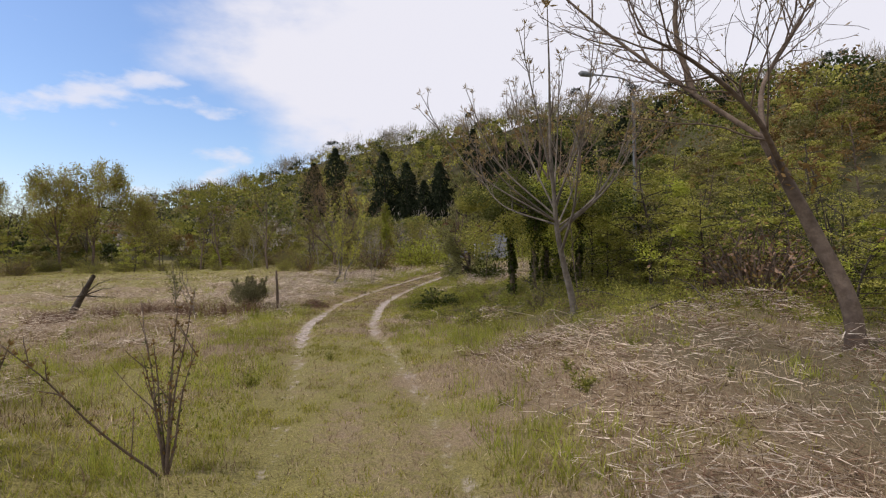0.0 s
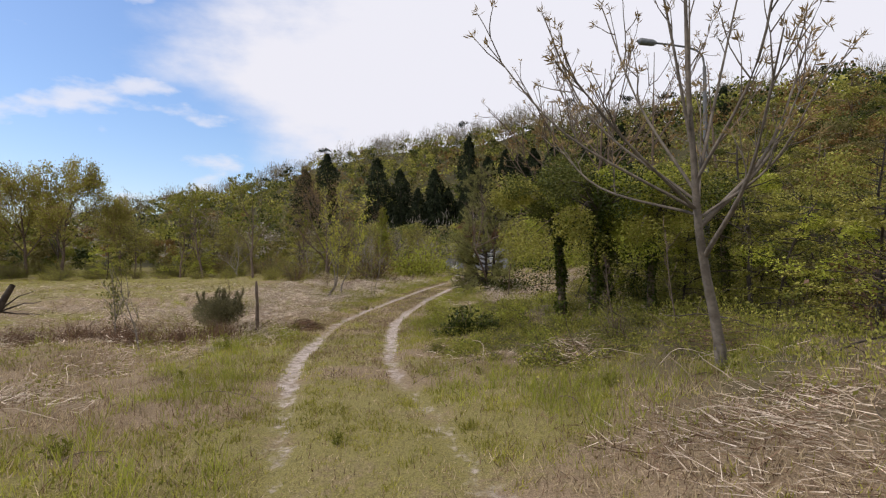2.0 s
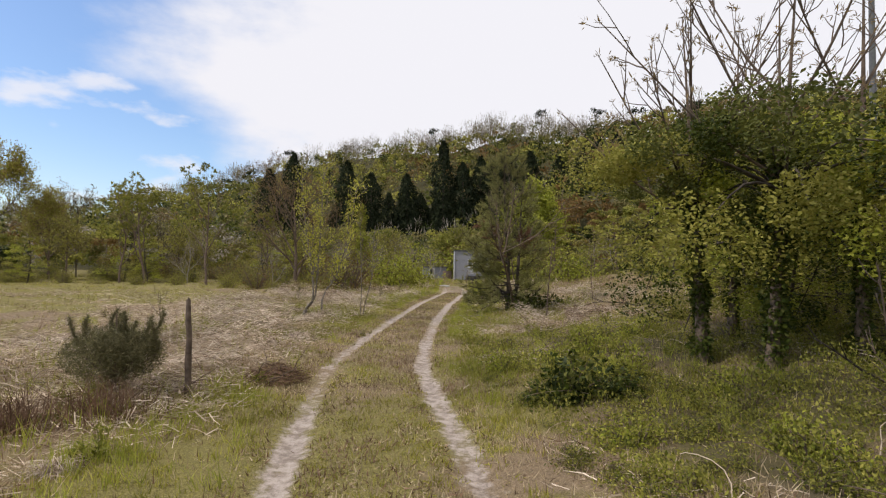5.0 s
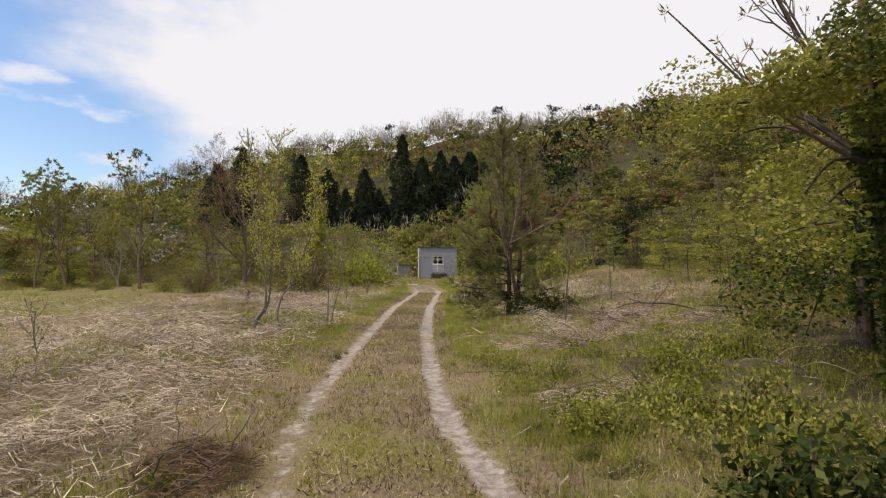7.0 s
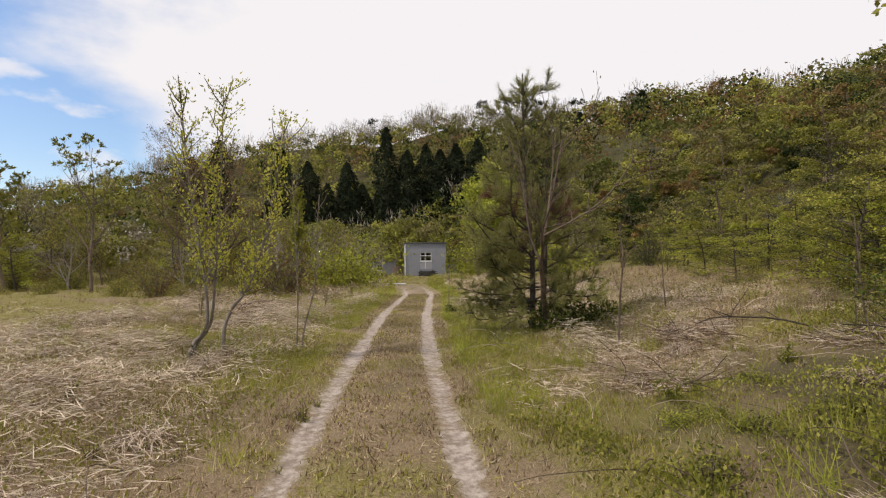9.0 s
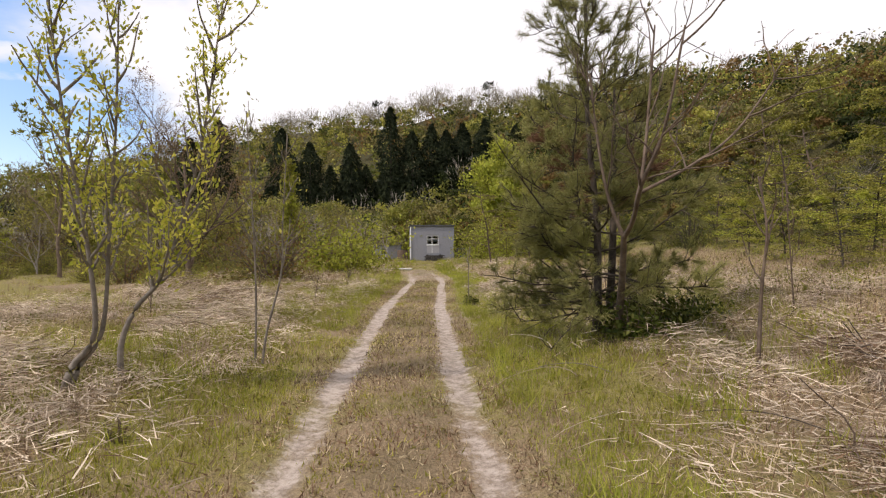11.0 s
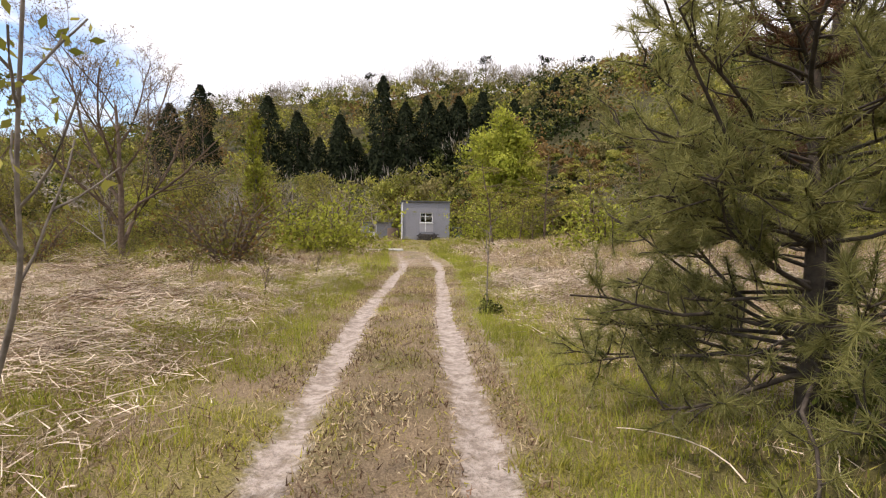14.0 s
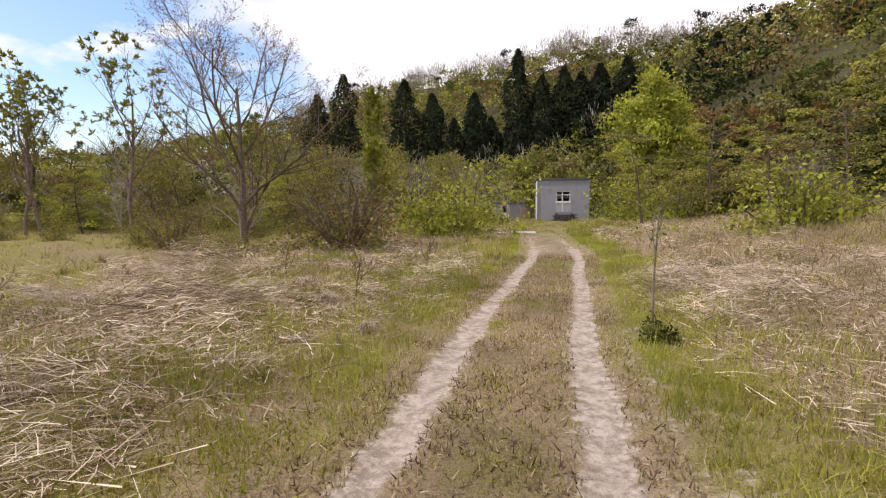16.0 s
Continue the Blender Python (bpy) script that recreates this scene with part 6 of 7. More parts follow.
def make_conifers():
    rng = np.random.default_rng(101)
    tops = ((-30.4, 20.5), (-25.3, 23.5), (-14.8, 22.6), (-10.0, 20.1), (4.5, 26.9), (12.2, 24.2), (18.2, 24.5), (22.3, 25.3), (-2.8, 20.2), (8.4, 22.6), (15.0, 23.2))
    spots = [(x, 110 + rng.uniform(-1, 1), top, 1) for x, top in tops]
    # the close stand behind them
    spots += [(-18.5 + 3.0 * k + rng.uniform(-0.8, 0.8), rng.uniform(112, 121), (15.0 if k < 4 else 16.5) + rng.uniform(-1.8, 1.6), 0) for k in range(15)]
    spots += [(x, y, gz(x, y) + h, 0) for x, y, h in ((33, 108, 9), (36.5, 110, 10), (40, 109, 9), (45, 112, 8.5), (58, 110, 9.5), (29, 112, 9))]
    for x, y, top, tall in spots:
        g = gz(x, y)
        h = top - g + 0.3
        root = thing("conifer", "dark pointed conifer on the wooded hillside", "tree", (x, y, g - 0.3), 0, "dark conifers on the hill")
        wood, s = Soup(), Soup()
        add_tube(wood, [(0, 0, 0), (0, 0, h * 0.6), (0, 0, h * 0.97)], [0.3, 0.2, 0.04], 5)
        n = 4600 if tall else 2600
        t = rng.uniform(0.1, 1.0, n) ** 0.85
        a = rng.uniform(0, 6.28, n)
        lobes = 0.6 + 0.75 * vnoise(t * 14, np.cos(a) * 1.5 + x, 1.0, 7)
        wide = rng.uniform(2.3, 2.9) if tall else rng.uniform(2.8, 3.8)
        rr = np.minimum(wide, (0.30 if x == 4.5 else 0.36) * h * (1 - t) ** (0.9 if x == 4.5 else 0.78)) * lobes * rng.uniform(0.5, 1.0, n)
        c = np.stack([np.cos(a) * rr, np.sin(a) * rr, t * h], -1)
        out = np.stack([np.cos(a), np.sin(a), 0.5 + 0 * a], -1)
        add_leaves(s, c, np.stack([np.cos(a), np.sin(a), -0.5 + 0 * a], -1), rng.uniform(0.5, 1.0, n) * (1.1 - 0.5 * t), 0.42, rng, 0, out, 0.6)
        part("trunk", wood.mesh("trunk", [BARK_DARK]), root)
        part("crown", s.mesh("crown", [CONIFER]), root)
    # flat-topped pines that break the ridge
    for b, r in ((20, 205), (24, 200), (30, 185), (32, 183), (38, 165), (2, 240), (-14, 255), (14, 222)):
        x, y = r * math.sin(radians(b)), 10 + r * math.cos(radians(b))
        root = thing("ridge_pine", "flat-topped dark pine standing on the ridge", "tree", (x, y, gz(x, y) - 0.3), 0, "pines on the ridge")
        wood, s = Soup(), Soup()
        h = rng.uniform(10, 12.5)
        add_tube(wood, [(0, 0, 0), (0.3, 0, h * 0.5), (0, 0.2, h)], [0.25, 0.18, 0.06], 5)
        lobes = rng.normal(size=(8, 3)) * [1.4, 1.4, 0.5] + [0, 0, h - 0.6]
        c = np.repeat(lobes, 40, 0) + rng.normal(size=(320, 3)) * [0.6, 0.6, 0.25]
        add_leaves(s, c, rng.normal(size=c.shape) + [0, 0, 0.5], rng.uniform(0.4, 0.8, 320), 0.6, rng)
        part("trunk", wood.mesh("trunk", [BARK_DARK]), root)
        part("crown", s.mesh("crown", [CONIFER]), root)


make_tufted_tree()
make_leaning_tree()
ivy_tree(23, 5.2, (0.3, 0.2), ((0.55, (-1.5, -0.3, 4.2)), (0.6, (-1.0, 0.4, 5.0)), (0.7, (0.9, -0.6, 5.2)), (0.65, (-0.3, -1.2, 4.6)), (0.75, (1.6, 0.5, 5.0))), 3.6, 15.2, 2.0, 0.18, 1500)
ivy_tree(24, 4.6, (-0.1, 0.3), ((0.45, (-1.7, 0.5, 3.3)), (0.5, (-1.3, 0.2, 4.0)), (0.5, (-1.0, -0.6, 3.6)), (0.62, (-0.6, -0.8, 4.6)), (0.7, (1.1, -0.2, 4.9)), (0.6, (0.3, -1.4, 4.2))), 2.13, 13.5, 2.5, 0.2, 4200)
ivy_tree(25, 4.8, (0.3, -0.1), ((0.5, (-1.9, 0.3, 4.1)), (0.55, (-1.5, -0.4, 4.7)), (0.6, (1.5, -0.5, 4.6)), (0.7, (-0.6, 0.6, 5.0)), (0.66, (0.4, -1.3, 4.8))), 2.55, 12.85, 2.7, 0.24, 5400)
ivy_tree(28, 4.6, (0.2, 0.2), ((0.6, (1.2, -0.4, 4.3)), (0.7, (-0.5, 0.6, 4.6))), 2.95, 13.25, 2.3, 0.2, 3600)
ivy_tree(26, 5.2, (0.2, 0.1), ((0.6, (-1.4, -0.5, 4.7)), (0.7, (1.2, 0.3, 5.2))), 3.7, 12.9, 2.3, 0.16, 3600)
ivy_tree(27, 5.2, (-0.3, 0.1), ((0.6, (-1.2, -0.7, 4.6)), (0.7, (1.2, 0.2, 5.2))), 5.8, 14.0, 2.2, 0.2, 3600)
make_pine()
make_forked_tree()
make_saplings()
make_meadow_trees()
make_shrubs()
make_conifers()


def make_weeds():
    """Leafy shoots in the turf, and twigs that lie about."""
    rng = np.random.default_rng(120)
    protos = []
    for k in range(3):
        root = thing("leafy_weed", "upright leafy green weed shoot growing in the turf", "weed", group="leafy weeds by the track")
        stem, leaves = Soup(), Soup()
        for _ in range(5 + 2 * k):
            pts, rad = limb(rng, (rng.normal() * 0.03, rng.normal() * 0.03, -0.02), (rng.normal() * 0.3, rng.normal() * 0.3, 1), rng.uniform(0.09, 0.22), 0.003, 0.0015, 0.08, 0.05, 4)
            add_tube(stem, pts, rad, 4)
            u = rng.uniform(0.1, 1.0, 16)
            c = np.array([along(pts, v) for v in u])
            d = rng.normal(size=(16, 3)) * [1, 1, 0.3] + [0, 0, 0.7]
            add_leaves(leaves, c, d, rng.uniform(0.03, 0.06, 16), 0.3, rng)
        part("branchwork", stem.mesh("branchwork", [LEAF_MID], True), root, "", "stuff")
        part("foliage", leaves.mesh("foliage", [LEAF_FRESH]), root, "", "stuff")
        protos.append(root)
    spots = [(1.05, 4.55), (1.75, 5.1), (1.75, 4.45), (3.1, 4.55), (2.6, 5.6), (-1.7, 5.6), (-2.3, 5.0), (-1.1, 6.9), (-2.9, 6.4)]
    for x, y in zip(rng.uniform(-7, 5, 150), rng.uniform(3.5, 34, 150)):
        d = abs(float(off_track(x, y)[0]))
        if d > 1.15 and float(vnoise(x, y, 2.2, 5)) > 0.42:
            spots.append((x, y))
    for k, (x, y) in enumerate(spots):
        put(protos[k % 3], x, y, rng.uniform(0.7, 1.25), rng.uniform(0, 360))
    for k in range(34):
        x, y = rng.uniform(-5.5, 4.5), rng.uniform(4, 28)
        if abs(float(off_track(x, y)[0])) < 1.2:
            continue
        root = thing("fallen_twig", "dry grey-brown fallen twig lying in the grass", "twig", group="fallen twigs")
        s = Soup()
        az, l = rng.uniform(0, 6.28), rng.uniform(0.4, 1.3)
        xs = np.linspace(0, l, 8)
        bend = rng.normal() * 0.15
        px, py = xs * math.cos(az) - bend * np.sin(xs * 2) * math.sin(az), xs * math.sin(az) + bend * np.sin(xs * 2) * math.cos(az)
        arch = rng.uniform(0.01, 0.07)
        pz = ground_z(x + px, y + py) - gz(x, y) + 0.02 + arch * np.sin(np.pi * xs / l)
        add_tube(s, np.stack([px, py, pz], -1), np.linspace(0.0055, 0.002, 8), 5)
        part("twig", s.mesh("twig", [BARK_GREY if k % 3 else BARK_DARK], True), root)
        root.matrix_basis = pose(x, y, gz(x, y))


make_weeds()


def make_fallen_branches():
    """Dark dead branches that stick out of the brambles and straw."""
    rng = np.random.default_rng(140)
    for x, y, az, rise, l in ((3.0, 17.4, 0.4, 0.55, 1.1), (3.7, 18.2, 2.7, 0.5, 1.5), (2.6, 18.6, 1.9, 0.5, 0.9), (4.4, 16.4, 2.9, 0.35, 1.7), (3.3, 19.6, 0.2, 0.6, 1.0), (3.9, 9.2, 2.4, 0.3, 1.5), (3.4, 8.0, 0.3, 0.25, 1.3), (4.3, 7.2, 2.0, 0.7, 0.9), (3.1, 11.6, 2.8, 0.4, 1.2),
                              (-5.6, 14.8, 0.6, 0.25, 1.0), (-4.6, 17.2, 2.2, 0.3, 0.8), (2.4, 24.5, 0.9, 0.4, 0.9)):
        root = thing("fallen_branch", "dark dead branch sticking out of brambles and straw", "branch", (x, y, gz(x, y)), 0, "fallen branches")
        s = Soup()
        pts, rad = limb(rng, (0, 0, -0.04), (math.cos(az), math.sin(az), rise), l, 0.016, 0.006, 0.12, -0.02, 7)
        add_tube(s, pts, rad, 5)
        for _ in range(4):
            p2, r2 = limb(rng, along(pts, rng.uniform(0.3, 0.9)), turned(unit(pts[-1] - pts[0]), rng.uniform(0.5, 1.0), rng.uniform(0, 6.28)), rng.uniform(0.15, 0.4), 0.007, 0.003, 0.15, 0.0, 4)
            add_tube(s, p2, r2, 4)
        part("branch", s.mesh("branch", [BARK_DARK], True), root)


make_fallen_branches()

# ---- the sheds and small things ----


def plaster(name, a, b, rough=0.9):
    m, nt, p = material(name, rough)
    f = noise_fac(nt, 14.0, 6.0, 0.7)
    g = noise_fac(nt, 1.3, 4.0, 0.7)
    c = mixc(nt, span(nt, f, 0.3, 0.7), a, b)
    c = mixc(nt, span(nt, g, 0.5, 0.75, 0.0, 0.5), c, tuple(v * 0.62 for v in a))
    nt.links.new(c, p.inputs["Base Color"])
    bumped(nt, p, f, 0.3, 0.01)
    return m


CONCRETE = plaster("weathered_render", (0.22, 0.222, 0.245), (0.31, 0.31, 0.335))
ROOFING = plaster("roof_felt", (0.05, 0.055, 0.055), (0.11, 0.11, 0.105))
WHITE_PAINT = plaster("white_paint", (0.66, 0.66, 0.64), (0.78, 0.78, 0.76), 0.6)
DARK_WOOD = bark_material("weathered_dark_timber", (0.03, 0.026, 0.022), (0.10, 0.09, 0.08), 7)
RUSTY = plaster("rusty_sheet", (0.10, 0.065, 0.045), (0.19, 0.14, 0.11), 0.75)
BLUE_TARP = plaster("blue_sheet", (0.05, 0.09, 0.14), (0.09, 0.14, 0.2), 0.5)
# near-black colour that stands in for the unlit inside of the shed
INSIDE = plaster("painted_dark_interior", (0.03, 0.03, 0.032), (0.06, 0.06, 0.06))
STEEL = plaster("weathered_steel", (0.09, 0.095, 0.095), (0.16, 0.16, 0.155), 0.6)
POST_WOOD = bark_material("weathered_post", (0.07, 0.05, 0.036), (0.18, 0.135, 0.10), 14)
m_, nt_, p_ = material("window_glass", 0.05)
p_.inputs["Base Color"].default_value = (0.9, 0.95, 0.95, 1)
p_.inputs["Transmission Weight"].default_value = 1.0
GLASS = m_


def wall_with_hole(name, w, h, t, hole, mat, parent):
    """A wall in the x-z plane from (0, 0, 0), with one opening (x0, z0, x1, z1) right through it."""
    x0, z0, x1, z1 = hole
    bm = bmesh.new()
    for lo, hi in (((0, 0, 0), (x0, t, h)), ((x1, 0, 0), (w, t, h)), ((x0, 0, 0), (x1, t, z0)), ((x0, 0, z1), (x1, t, h))):
        box_bm(bm, lo, hi)
    bmesh.ops.remove_doubles(bm, verts=bm.verts, dist=0.0005)
    return part(name, from_bm(name, bm, mat), parent)


def make_shed():
    w, d, h = 3.72, 4.4, 2.95
    z0 = gz(4.8, 59.4) + 0.06
    root = thing("shed", "grey rendered flat-roofed shed with a four-pane window in the end wall", "shed", (2.76, 59.4, z0), -4.0)
    wx0, wx1, wz0, wz1 = 1.36, 2.36, 1.36, 2.14
    wall_with_hole("front_wall", w, h, 0.15, (wx0, wz0, wx1, wz1), CONCRETE, root)
    for nm, lo, hi in (("side_wall", (0, 0.15, 0), (0.15, d, h)), ("side_wall", (w - 0.15, 0.15, 0), (w, d, h)), ("back_wall", (0.15, d - 0.15, 0), (w - 0.15, d, h))):
        box(nm, lo, hi, CONCRETE, root)
    box("roof", (-0.10, -0.10, h), (w + 0.10, d + 0.12, h + 0.13), ROOFING, root, "thin dark felt roof slab", 0.015)
    box("plinth", (-0.03, -0.03, 0), (w + 0.03, -0.002, 0.28), plaster("plinth_render", (0.24, 0.24, 0.25), (0.32, 0.32, 0.33)), root)
    box("render_panel", (wx0 - 0.02, -0.012, 0.62), (wx1 + 0.06, -0.002, wz0 - 0.08), plaster("patched_render", (0.33, 0.32, 0.33), (0.40, 0.39, 0.40)), root, "paler patch of render below the window")
    win = part("window", from_bm("window", box_bm(box_bm(box_bm(box_bm(bmesh.new(), (wx0, 0.03, wz0), (wx0 + 0.05, 0.10, wz1)), (wx1 - 0.05, 0.03, wz0), (wx1, 0.10, wz1)), (wx0 + 0.05, 0.03, wz1 - 0.05), (wx1 - 0.05, 0.10, wz1)), (wx0 + 0.05, 0.03, wz0), (wx1 - 0.05, 0.10, wz0 + 0.05)), WHITE_PAINT), root, "white-framed window with dark panes")
    mx, mz = (wx0 + wx1) / 2 - 0.06, wz1 - 0.27
    box("mullion", (mx - 0.03, 0.02, wz0 + 0.05), (mx + 0.03, 0.09, wz1 - 0.05), WHITE_PAINT, win)
    box("transom", (wx0 + 0.05, 0.025, mz - 0.025), (mx - 0.03, 0.085, mz + 0.025), WHITE_PAINT, win)
    box("transom", (mx + 0.03, 0.025, mz - 0.025), (wx1 - 0.05, 0.085, mz + 0.025), WHITE_PAINT, win)
    for a, b, c, e in ((wx0 + 0.05, mx - 0.03, wz0 + 0.05, mz - 0.025), (mx + 0.03, wx1 - 0.05, wz0 + 0.05, mz - 0.025), (wx0 + 0.05, mx - 0.03, mz + 0.025, wz1 - 0.05), (mx + 0.03, wx1 - 0.05, mz + 0.025, wz1 - 0.05)):
        box("pane", (a, 0.05, c), (b, 0.056, e), GLASS, win)
    box("sill", (wx0 - 0.06, -0.05, wz0 - 0.06), (wx1 + 0.06, 0.0, wz0), WHITE_PAINT, root)
    box("post_below_window", (mx - 0.025, -0.03, 0.66), (mx + 0.025, -0.013, wz0 - 0.062), WHITE_PAINT, root)
    # added dark backing: paints the dim interior seen through the window
    box("inner_board", (0.15, 1.6, 0), (w - 0.15, 1.66, h), INSIDE, root, "dark board added inside the shed to keep the panes dark")
    box("pale_sheet", (1.5, 1.50, 1.62), (2.35, 1.58, 1.86), WHITE_PAINT, root, "pale sheet stored inside the shed")
    s = Soup()
    add_tube(s, [(-0.05, -0.06, 0.05), (-0.05, -0.06, 2.75), (-0.02, 0.0, 2.93)], [0.04, 0.04, 0.04], 8)
    part("downpipe", s.mesh("downpipe", [WHITE_PAINT], True), root, "white rainwater downpipe")
    # planks stacked against the end wall
    rng = np.random.default_rng(3)
    pile = thing("timber_stack", "low stack of weathered dark planks leaning by the shed wall", "timber", (3.92, 58.72, gz(4.8, 58.8) + 0.02), -4)
    for k in range(14):
        x, zz = rng.uniform(-0.12, 0.2), 0.07 * (k // 2)
        box("plank", (x, 0.02 + 0.21 * (k % 2), zz), (x + 1.5 + rng.uniform(-0.2, 0.1), 0.2 + 0.21 * (k % 2), zz + 0.06), DARK_WOOD, pile, bevel=0.006)
    for x in (0.1, 1.2):
        box("bearer", (x, 0.0, 0.49), (x + 0.1, 0.42, 0.56), DARK_WOOD, pile, bevel=0.006)
    # covered heap at the other corner
    heap = thing("covered_heap", "dark heap of junk under a blue sheet beside the shed", "heap", (6.7, 58.9, gz(6.8, 59)), 0)
    for nm, lo, hi, m in (("crate", (0, 0.1, 0), (0.75, 0.8, 0.85), DARK_WOOD), ("board", (0.1, -0.06, 0), (0.2, 0.06, 0.95), DARK_WOOD), ("sheet", (-0.02, 0.05, 0.86), (0.8, 0.85, 0.9), BLUE_TARP), ("sheet", (0.25, -0.02, 0.1), (0.8, 0.04, 0.5), BLUE_TARP)):
        box(nm, lo, hi, m, heap, bevel=0.02)
    # rusty tank on the other side
    tank = thing("rusty_tank", "squat brown rusty tank standing beside the shed", "tank", (2.05, 59.9, gz(2.0, 59.9)), 0)
    bm = bmesh.new()
    bmesh.ops.create_cone(bm, cap_ends=True, segments=20, radius1=0.46, radius2=0.46, depth=0.95, matrix=Matrix.Translation((0, 0, 0.475)))
    bmesh.ops.bevel(bm, geom=[e for e in bm.edges if abs(e.verts[0].co.z - e.verts[1].co.z) < 0.01], offset=0.06, segments=2, affect="EDGES")
    part("drum", from_bm("drum", bm, RUSTY), tank)
    for z in (0.25, 0.62):
        s = Soup()
        a = np.linspace(0, 2 * np.pi, 21)
        add_tube(s, np.stack([np.cos(a) * 0.462, np.sin(a) * 0.462, 0 * a + z], -1), np.full(21, 0.014), 6)
        part("hoop", s.mesh("hoop", [RUSTY], True), tank)
    # the low hut beyond
    hut = thing("low_hut", "low grey hut with one small window and a pale door", "hut", (-0.35, 62.5, gz(0.6, 62.5) - 0.2), 3)
    wall_with_hole("front_wall", 2.5, 1.5, 0.12, (0.7, 0.78, 1.15, 1.3), CONCRETE, hut)
    for nm, lo, hi in (("side_wall", (0, 0.12, 0), (0.12, 2.0, 1.5)), ("side_wall", (2.38, 0.12, 0), (2.5, 2.0, 1.5)), ("back_wall", (0.12, 1.88, 0), (2.38, 2.0, 1.5))):
        box(nm, lo, hi, CONCRETE, hut)
    box("roof", (-0.12, -0.15, 1.5), (2.62, 2.12, 1.58), ROOFING, hut, "overhanging dark roof sheet", 0.01)
    box("door", (0.66, -0.03, 0.1), (1.19, -0.002, 0.74), WHITE_PAINT, hut)
    fr = box("window_frame", (0.66, -0.03, 1.3), (1.19, -0.002, 1.35), WHITE_PAINT, hut)
    box("window_frame", (0.62, -0.03, 0.74), (0.66, -0.002, 1.35), WHITE_PAINT, hut)
    box("window_frame", (1.19, -0.03, 0.74), (1.23, -0.002, 1.35), WHITE_PAINT, hut)
    # concrete slab at the end of the track
    slab = new("concrete_slab", from_bm("concrete_slab", box_bm(bmesh.new(), (-0.7, 43.2, -0.2), (1.1, 43.9, gz(0.2, 43.5) + 0.05), 0.02), plaster("pale_concrete", (0.42, 0.40, 0.37), (0.55, 0.53, 0.49))))
    tagged(slab, "pale broken concrete slab at the end of the track", "slab")


make_shed()


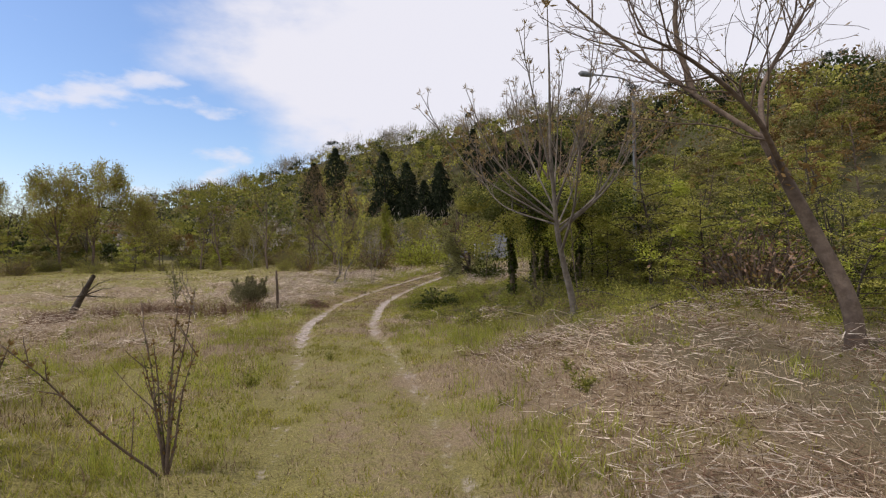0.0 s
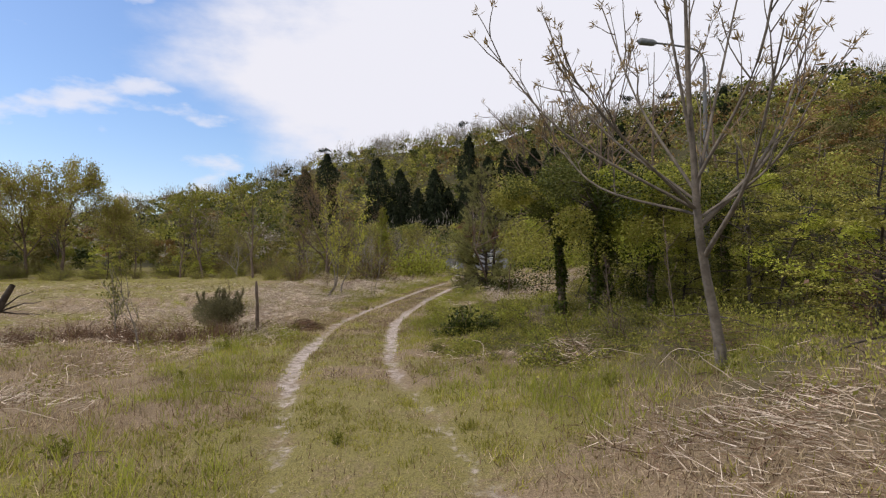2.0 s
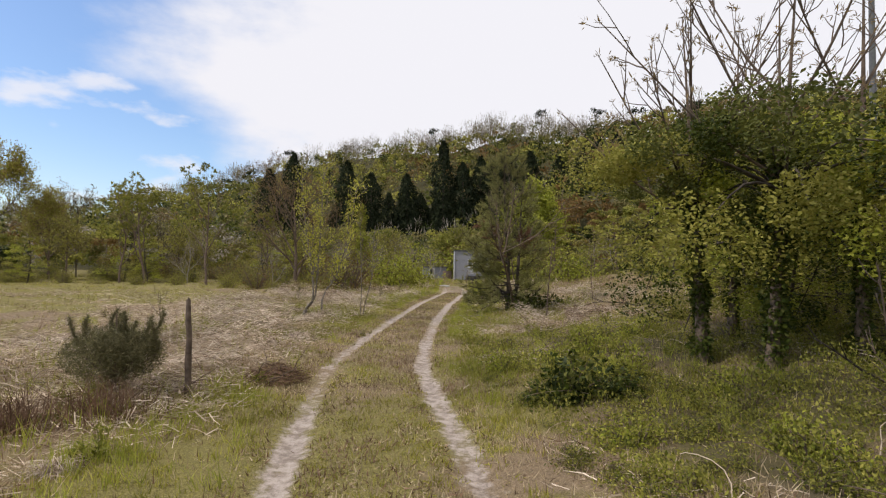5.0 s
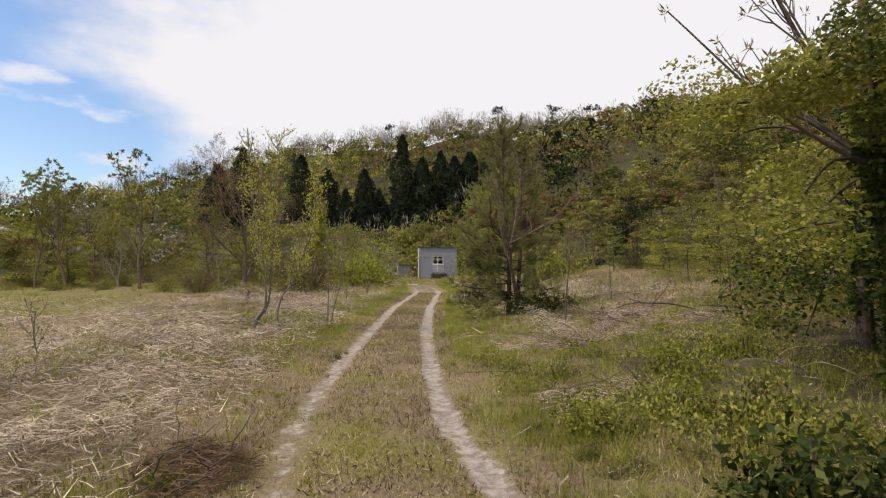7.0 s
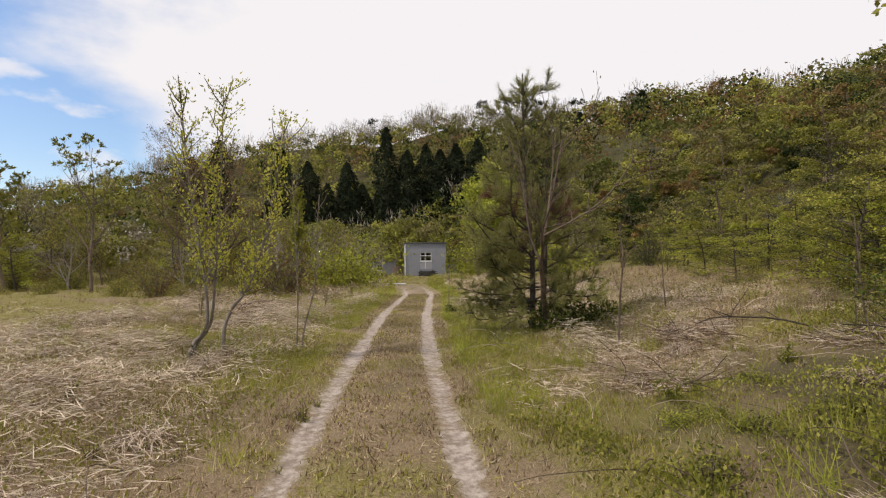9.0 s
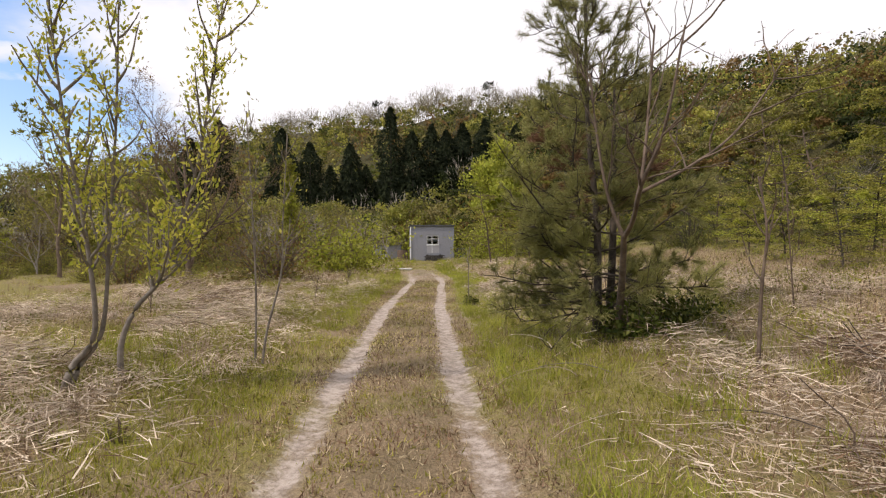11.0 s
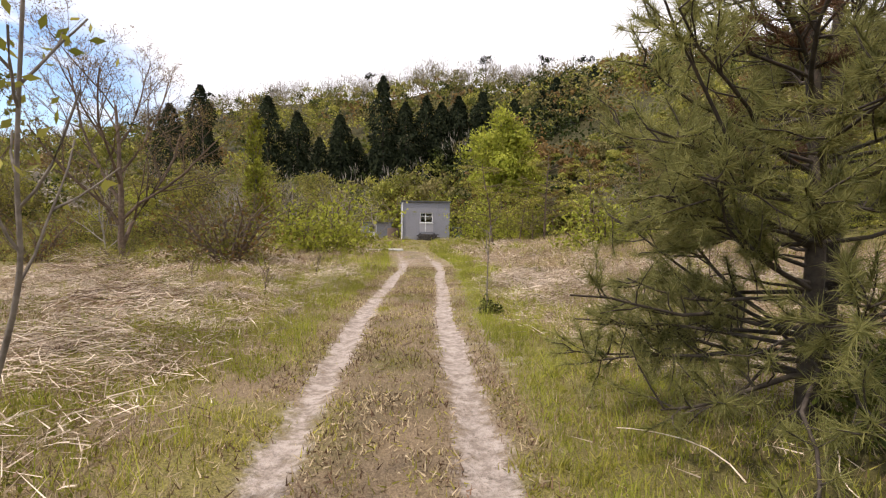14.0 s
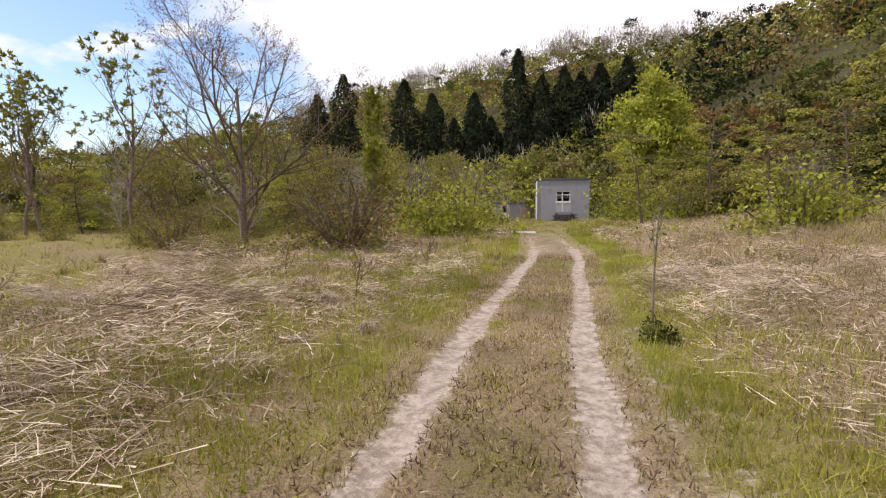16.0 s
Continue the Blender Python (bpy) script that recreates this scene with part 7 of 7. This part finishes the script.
def make_post():
    rng = np.random.default_rng(14)
    root = thing("fence_post", "weathered brown wooden post standing alone in the meadow", "post", (-3.85, 12.55, gz(-3.85, 12.55)), 0)
    s = Soup()
    add_tube(s, [(0, 0, -0.1), (0.006, 0, 0.18), (0.0, 0.004, 0.4), (0.008, 0, 0.62), (-0.008, 0, 0.8), (-0.012, 0, 1.0), (-0.012, 0, 1.03)], [0.036, 0.031, 0.033, 0.027, 0.029, 0.021, 0.004], 9)
    part("post", s.mesh("post", [POST_WOOD], True), root)
    s = Soup()
    add_tube(s, [(0.045, -0.03, 0.45), (0.05, -0.035, 0.46), (0.1, -0.06, 0.42), (0.16, -0.05, 0.3)], [0.003] * 4, 4)
    part("wire", s.mesh("wire", [RUSTY]), root, "loose rusty wire end")
    # the heap of brown cuttings beside it
    for nm, label, x, y, w, h, n, mats in (("cuttings_heap", "heap of dead reddish-brown cuttings beside the track", -3.25, 13.45, 0.75, 0.2, 1500, [STRAW_BROWN]),
                                           ("twig_heap", "tangle of grey-brown twigs at the foot of the post", -4.05, 12.75, 0.7, 0.28, 500, [STRAW_BROWN, STRAW]),
                                           ("brush_heap", "dark heap of fallen branches and dead leaves on the verge", 1.25, 9.25, 1.2, 0.28, 1100, [STRAW_BROWN, LEAF_MID, STRAW]),
                                           ("stalk_heap", "heap of dry brown stalks in the far meadow", -7.2, 31.9, 1.9, 0.7, 1500, [STRAW_BROWN, STRAW]),
                                           ("straw_heap", "matted brown heap of dead reed stalks overgrown with weeds", 3.3, 9.4, 1.8, 0.25, 1500, [STRAW_BROWN, LEAF_MID, LEAF_FRESH, STRAW_BROWN]),
                                           ("straw_heap", "matted heap of pale dead reed stalks on the meadow", 5.0, 7.4, 1.6, 0.35, 1200, [STRAW, STRAW_BROWN]),
                                           ("straw_heap", "matted heap of pale dead reed stalks on the meadow", -4.4, 26.5, 1.7, 0.3, 1500, [STRAW, STRAW_BROWN]),
                                           ("straw_heap", "matted heap of pale dead reed stalks on the meadow", -3.9, 23.7, 2.2, 0.42, 2600, [STRAW, STRAW, STRAW, STRAW, STRAW_BROWN]),
                                           ("straw_heap", "matted heap of pale dead reed stalks on the meadow", -5.3, 20.9, 1.8, 0.38, 2000, [STRAW, STRAW, STRAW, STRAW, STRAW_BROWN]),
                                           ("straw_heap", "matted heap of pale dead reed stalks on the meadow", 2.6, 19.2, 1.3, 0.3, 1200, [STRAW, STRAW_BROWN]),
                                           ("straw_heap", "matted heap of pale dead reed stalks among the brambles", -0.1, 14.55, 0.9, 0.12, 700, [STRAW, STRAW, STRAW_BROWN]),
                                           ("straw_heap", "matted heap of pale dead reed stalks among the brambles", 0.55, 14.75, 0.9, 0.14, 700, [STRAW, STRAW, STRAW_BROWN]),
                                           ("straw_heap", "matted heap of pale dead reed stalks among the brambles", 3.5, 17.2, 1.4, 0.2, 1200, [STRAW, STRAW_BROWN]),
                                           ("straw_heap", "matted heap of pale dead reed stalks among the brambles", 1.1, 17.8, 1.0, 0.16, 800, [STRAW, STRAW_BROWN])):
        rt = thing(nm, label, "heap", (x, y, gz(x, y)), 0)
        s = Soup()
        r = np.sqrt(rng.uniform(0, 1, n)) * w / 2
        a = rng.uniform(0, 6.28, n)
        p = np.stack([np.cos(a) * r, np.sin(a) * r, (1 - (2 * r / w) ** 2) * h * rng.uniform(0.1, 1, n)], -1)
        lie = rng.normal(size=n) * 0.9 + rng.uniform(0, 6.28)
        dd = np.stack([np.cos(lie), np.sin(lie), rng.normal(size=n) * 0.22], -1)
        k = rng.integers(0, len(mats), n)
        for i in range(len(mats)):
            add_blades(s, p[k == i], dd[k == i], min(0.24, w * 0.18) * rng.uniform(0.4, 1.5, (k == i).sum()), 0.0052, rng, 0.2, i, 2)
        part("litter", s.mesh("litter", mats), rt, "", "stuff")
        s = Soup()
        for _ in range(10):
            a0 = rng.uniform(0, 6.28)
            pts, rad = limb(rng, (math.cos(a0) * w * 0.3, math.sin(a0) * w * 0.3, h * 0.3), (rng.normal(), rng.normal(), 0.35), min(0.55, w * 0.6), 0.007, 0.003, 0.2, -0.08, 5)
            add_tube(s, pts, rad, 4)
        part("brushwood", s.mesh("brushwood", [BARK_BROWN]), rt, "", "stuff")
    # dead bracken along the meadow's old fence line
    for k in range(9):
        x = -8.6 + 0.55 * k + rng.uniform(-0.1, 0.1)
        y = 11.0 + 0.06 * k + rng.uniform(-0.2, 0.2)
        rt = thing("dead_bracken", "clump of dead dark-brown bracken in the meadow", "bracken", (x, y, gz(x, y)), 0, "row of dead bracken clumps")
        s = Soup()
        n = 420
        p = rng.normal(size=(n, 3)) * [0.18, 0.14, 0]
        add_blades(s, p, lean_dirs(rng, n, 0.7), rng.uniform(0.12, 0.42, n), 0.007, rng, 0.3, 0, 2)
        part("frond_mass", s.mesh("frond_mass", [STRAW_BROWN]), rt, "", "stuff")
    # a dead trunk that leans in the far grass
    rt = thing("dead_tree", "broken dead tree leaning over in the grass", "tree", (-8.9, 12.6, gz(-8.9, 12.6)), 0)
    s = Soup()
    add_tube(s, smooth_line([(-0.35, 0, -0.1), (-0.05, 0, 0.45), (0.35, 0, 1.1)], 4), np.linspace(0.11, 0.05, 9), 7)
    part("trunk", s.mesh("trunk", [BARK_DARK], True), rt)
    for _ in range(6):
        s = Soup()
        pts, rad = limb(rng, (0.1, 0, 0.6), (rng.uniform(0, 1), rng.normal(), 0.4), 0.7, 0.02, 0.004, 0.2, 0, 5)
        add_tube(s, pts, rad, 4)
        part("limb", s.mesh("limb", [BARK_DARK], True), rt)


make_post()


def make_tussocks():
    """Drooping clumps of dead reed, pale outside and brown at the heart."""
    rng = np.random.default_rng(150)
    protos = []
    for k in range(3):
        root = thing("dead_tussock", "drooping tussock of pale dead reed with a brown heart", "tussock", group="dead tussocks in the meadow")
        s = Soup()
        for _ in range(330 + 60 * k):
            az, reach, up = rng.uniform(0, 6.28), rng.uniform(0.1, 0.34), rng.uniform(0.06, 0.2)
            foot = rng.normal(size=2) * 0.05
            u = np.array([0.0, 0.4, 0.75, 1.0])
            r = reach * u
            z = up * np.sin(np.pi * np.minimum(u * 0.85, 1)) * (1.0 + 0.3 * rng.uniform()) - 0.02 * u
            az2 = az + 0.5 * rng.normal() * u
            line = np.stack([foot[0] + r * np.cos(az2), foot[1] + r * np.sin(az2), z], -1)
            side = np.array([-math.sin(az), math.cos(az), rng.normal() * 0.4]) * 0.0028
            wide = np.array([1.0, 1.0, 0.8, 0.2])[:, None]
            v = np.concatenate([line - side * wide, line + side * wide])
            s.add(v, np.array([[0, 1, 5, 4], [1, 2, 6, 5], [2, 3, 7, 6]]), 0 if rng.uniform() < 0.72 else 1)
        part("blade_mass", s.mesh("blade_mass", [STRAW, STRAW_BROWN]), root, "", "stuff")
        protos.append(root)
    n = 0
    while n < 100:
        y = rng.uniform(9.0, 33.0)
        d = -rng.uniform(1.5, 6.5) if rng.uniform() < 0.68 else rng.uniform(2.2, 6.5)
        x = float(track_x(y)) + d
        if (d > 0 and y < 16) or (d < 0 and float(vnoise(x, y, 1.6, 31)) < 0.42) or math.hypot(x + 3.9, y - 12.6) < 1.1 or math.hypot(x - 1.2, y - 21.5) < 1.0:
            continue
        put(protos[n % 3], x, y, rng.uniform(0.5, 1.1), rng.uniform(0, 360), 0.015, rng.uniform(0.55, 1.0))
        n += 1


make_tussocks()


def make_street_lamp(x, y, h):
    root = thing("street_lamp", "old street lamp with curved steel arm among the trees", "street lamp", (x, y, gz(x, y)), 0)
    s = Soup()
    add_tube(s, [(0, 0, -0.2), (0, 0, h * 0.5), (0, 0, h - 0.5)], [0.07, 0.055, 0.04], 10)
    part("pole", s.mesh("pole", [STEEL], True), root)
    arm = smooth_line([(0, 0, h - 0.5), (-0.06, 0, h - 0.22), (-0.3, 0, h - 0.06), (-0.75, 0, h + 0.03), (-1.2, 0, h + 0.09)], 5)
    s = Soup()
    add_tube(s, arm, np.full(len(arm), 0.024), 8)
    part("arm", s.mesh("arm", [STEEL], True), root)
    head = smooth_line([(-1.12, 0, h + 0.08), (-1.22, 0, h + 0.09), (-1.45, 0, h + 0.12), (-1.58, 0, h + 0.14)], 4)
    s = Soup()
    add_tube(s, head, np.interp(np.linspace(0, 1, len(head)), [0, 0.3, 0.8, 1], [0.03, 0.075, 0.085, 0.03]), 10)
    part("lamp_head", s.mesh("lamp_head", [plaster("lamp_housing", (0.12, 0.13, 0.13), (0.2, 0.21, 0.21), 0.5)], True), root, "dark grey lamp housing")


make_street_lamp(5.9, 15.0, 6.42 - gz(5.9, 15.0))
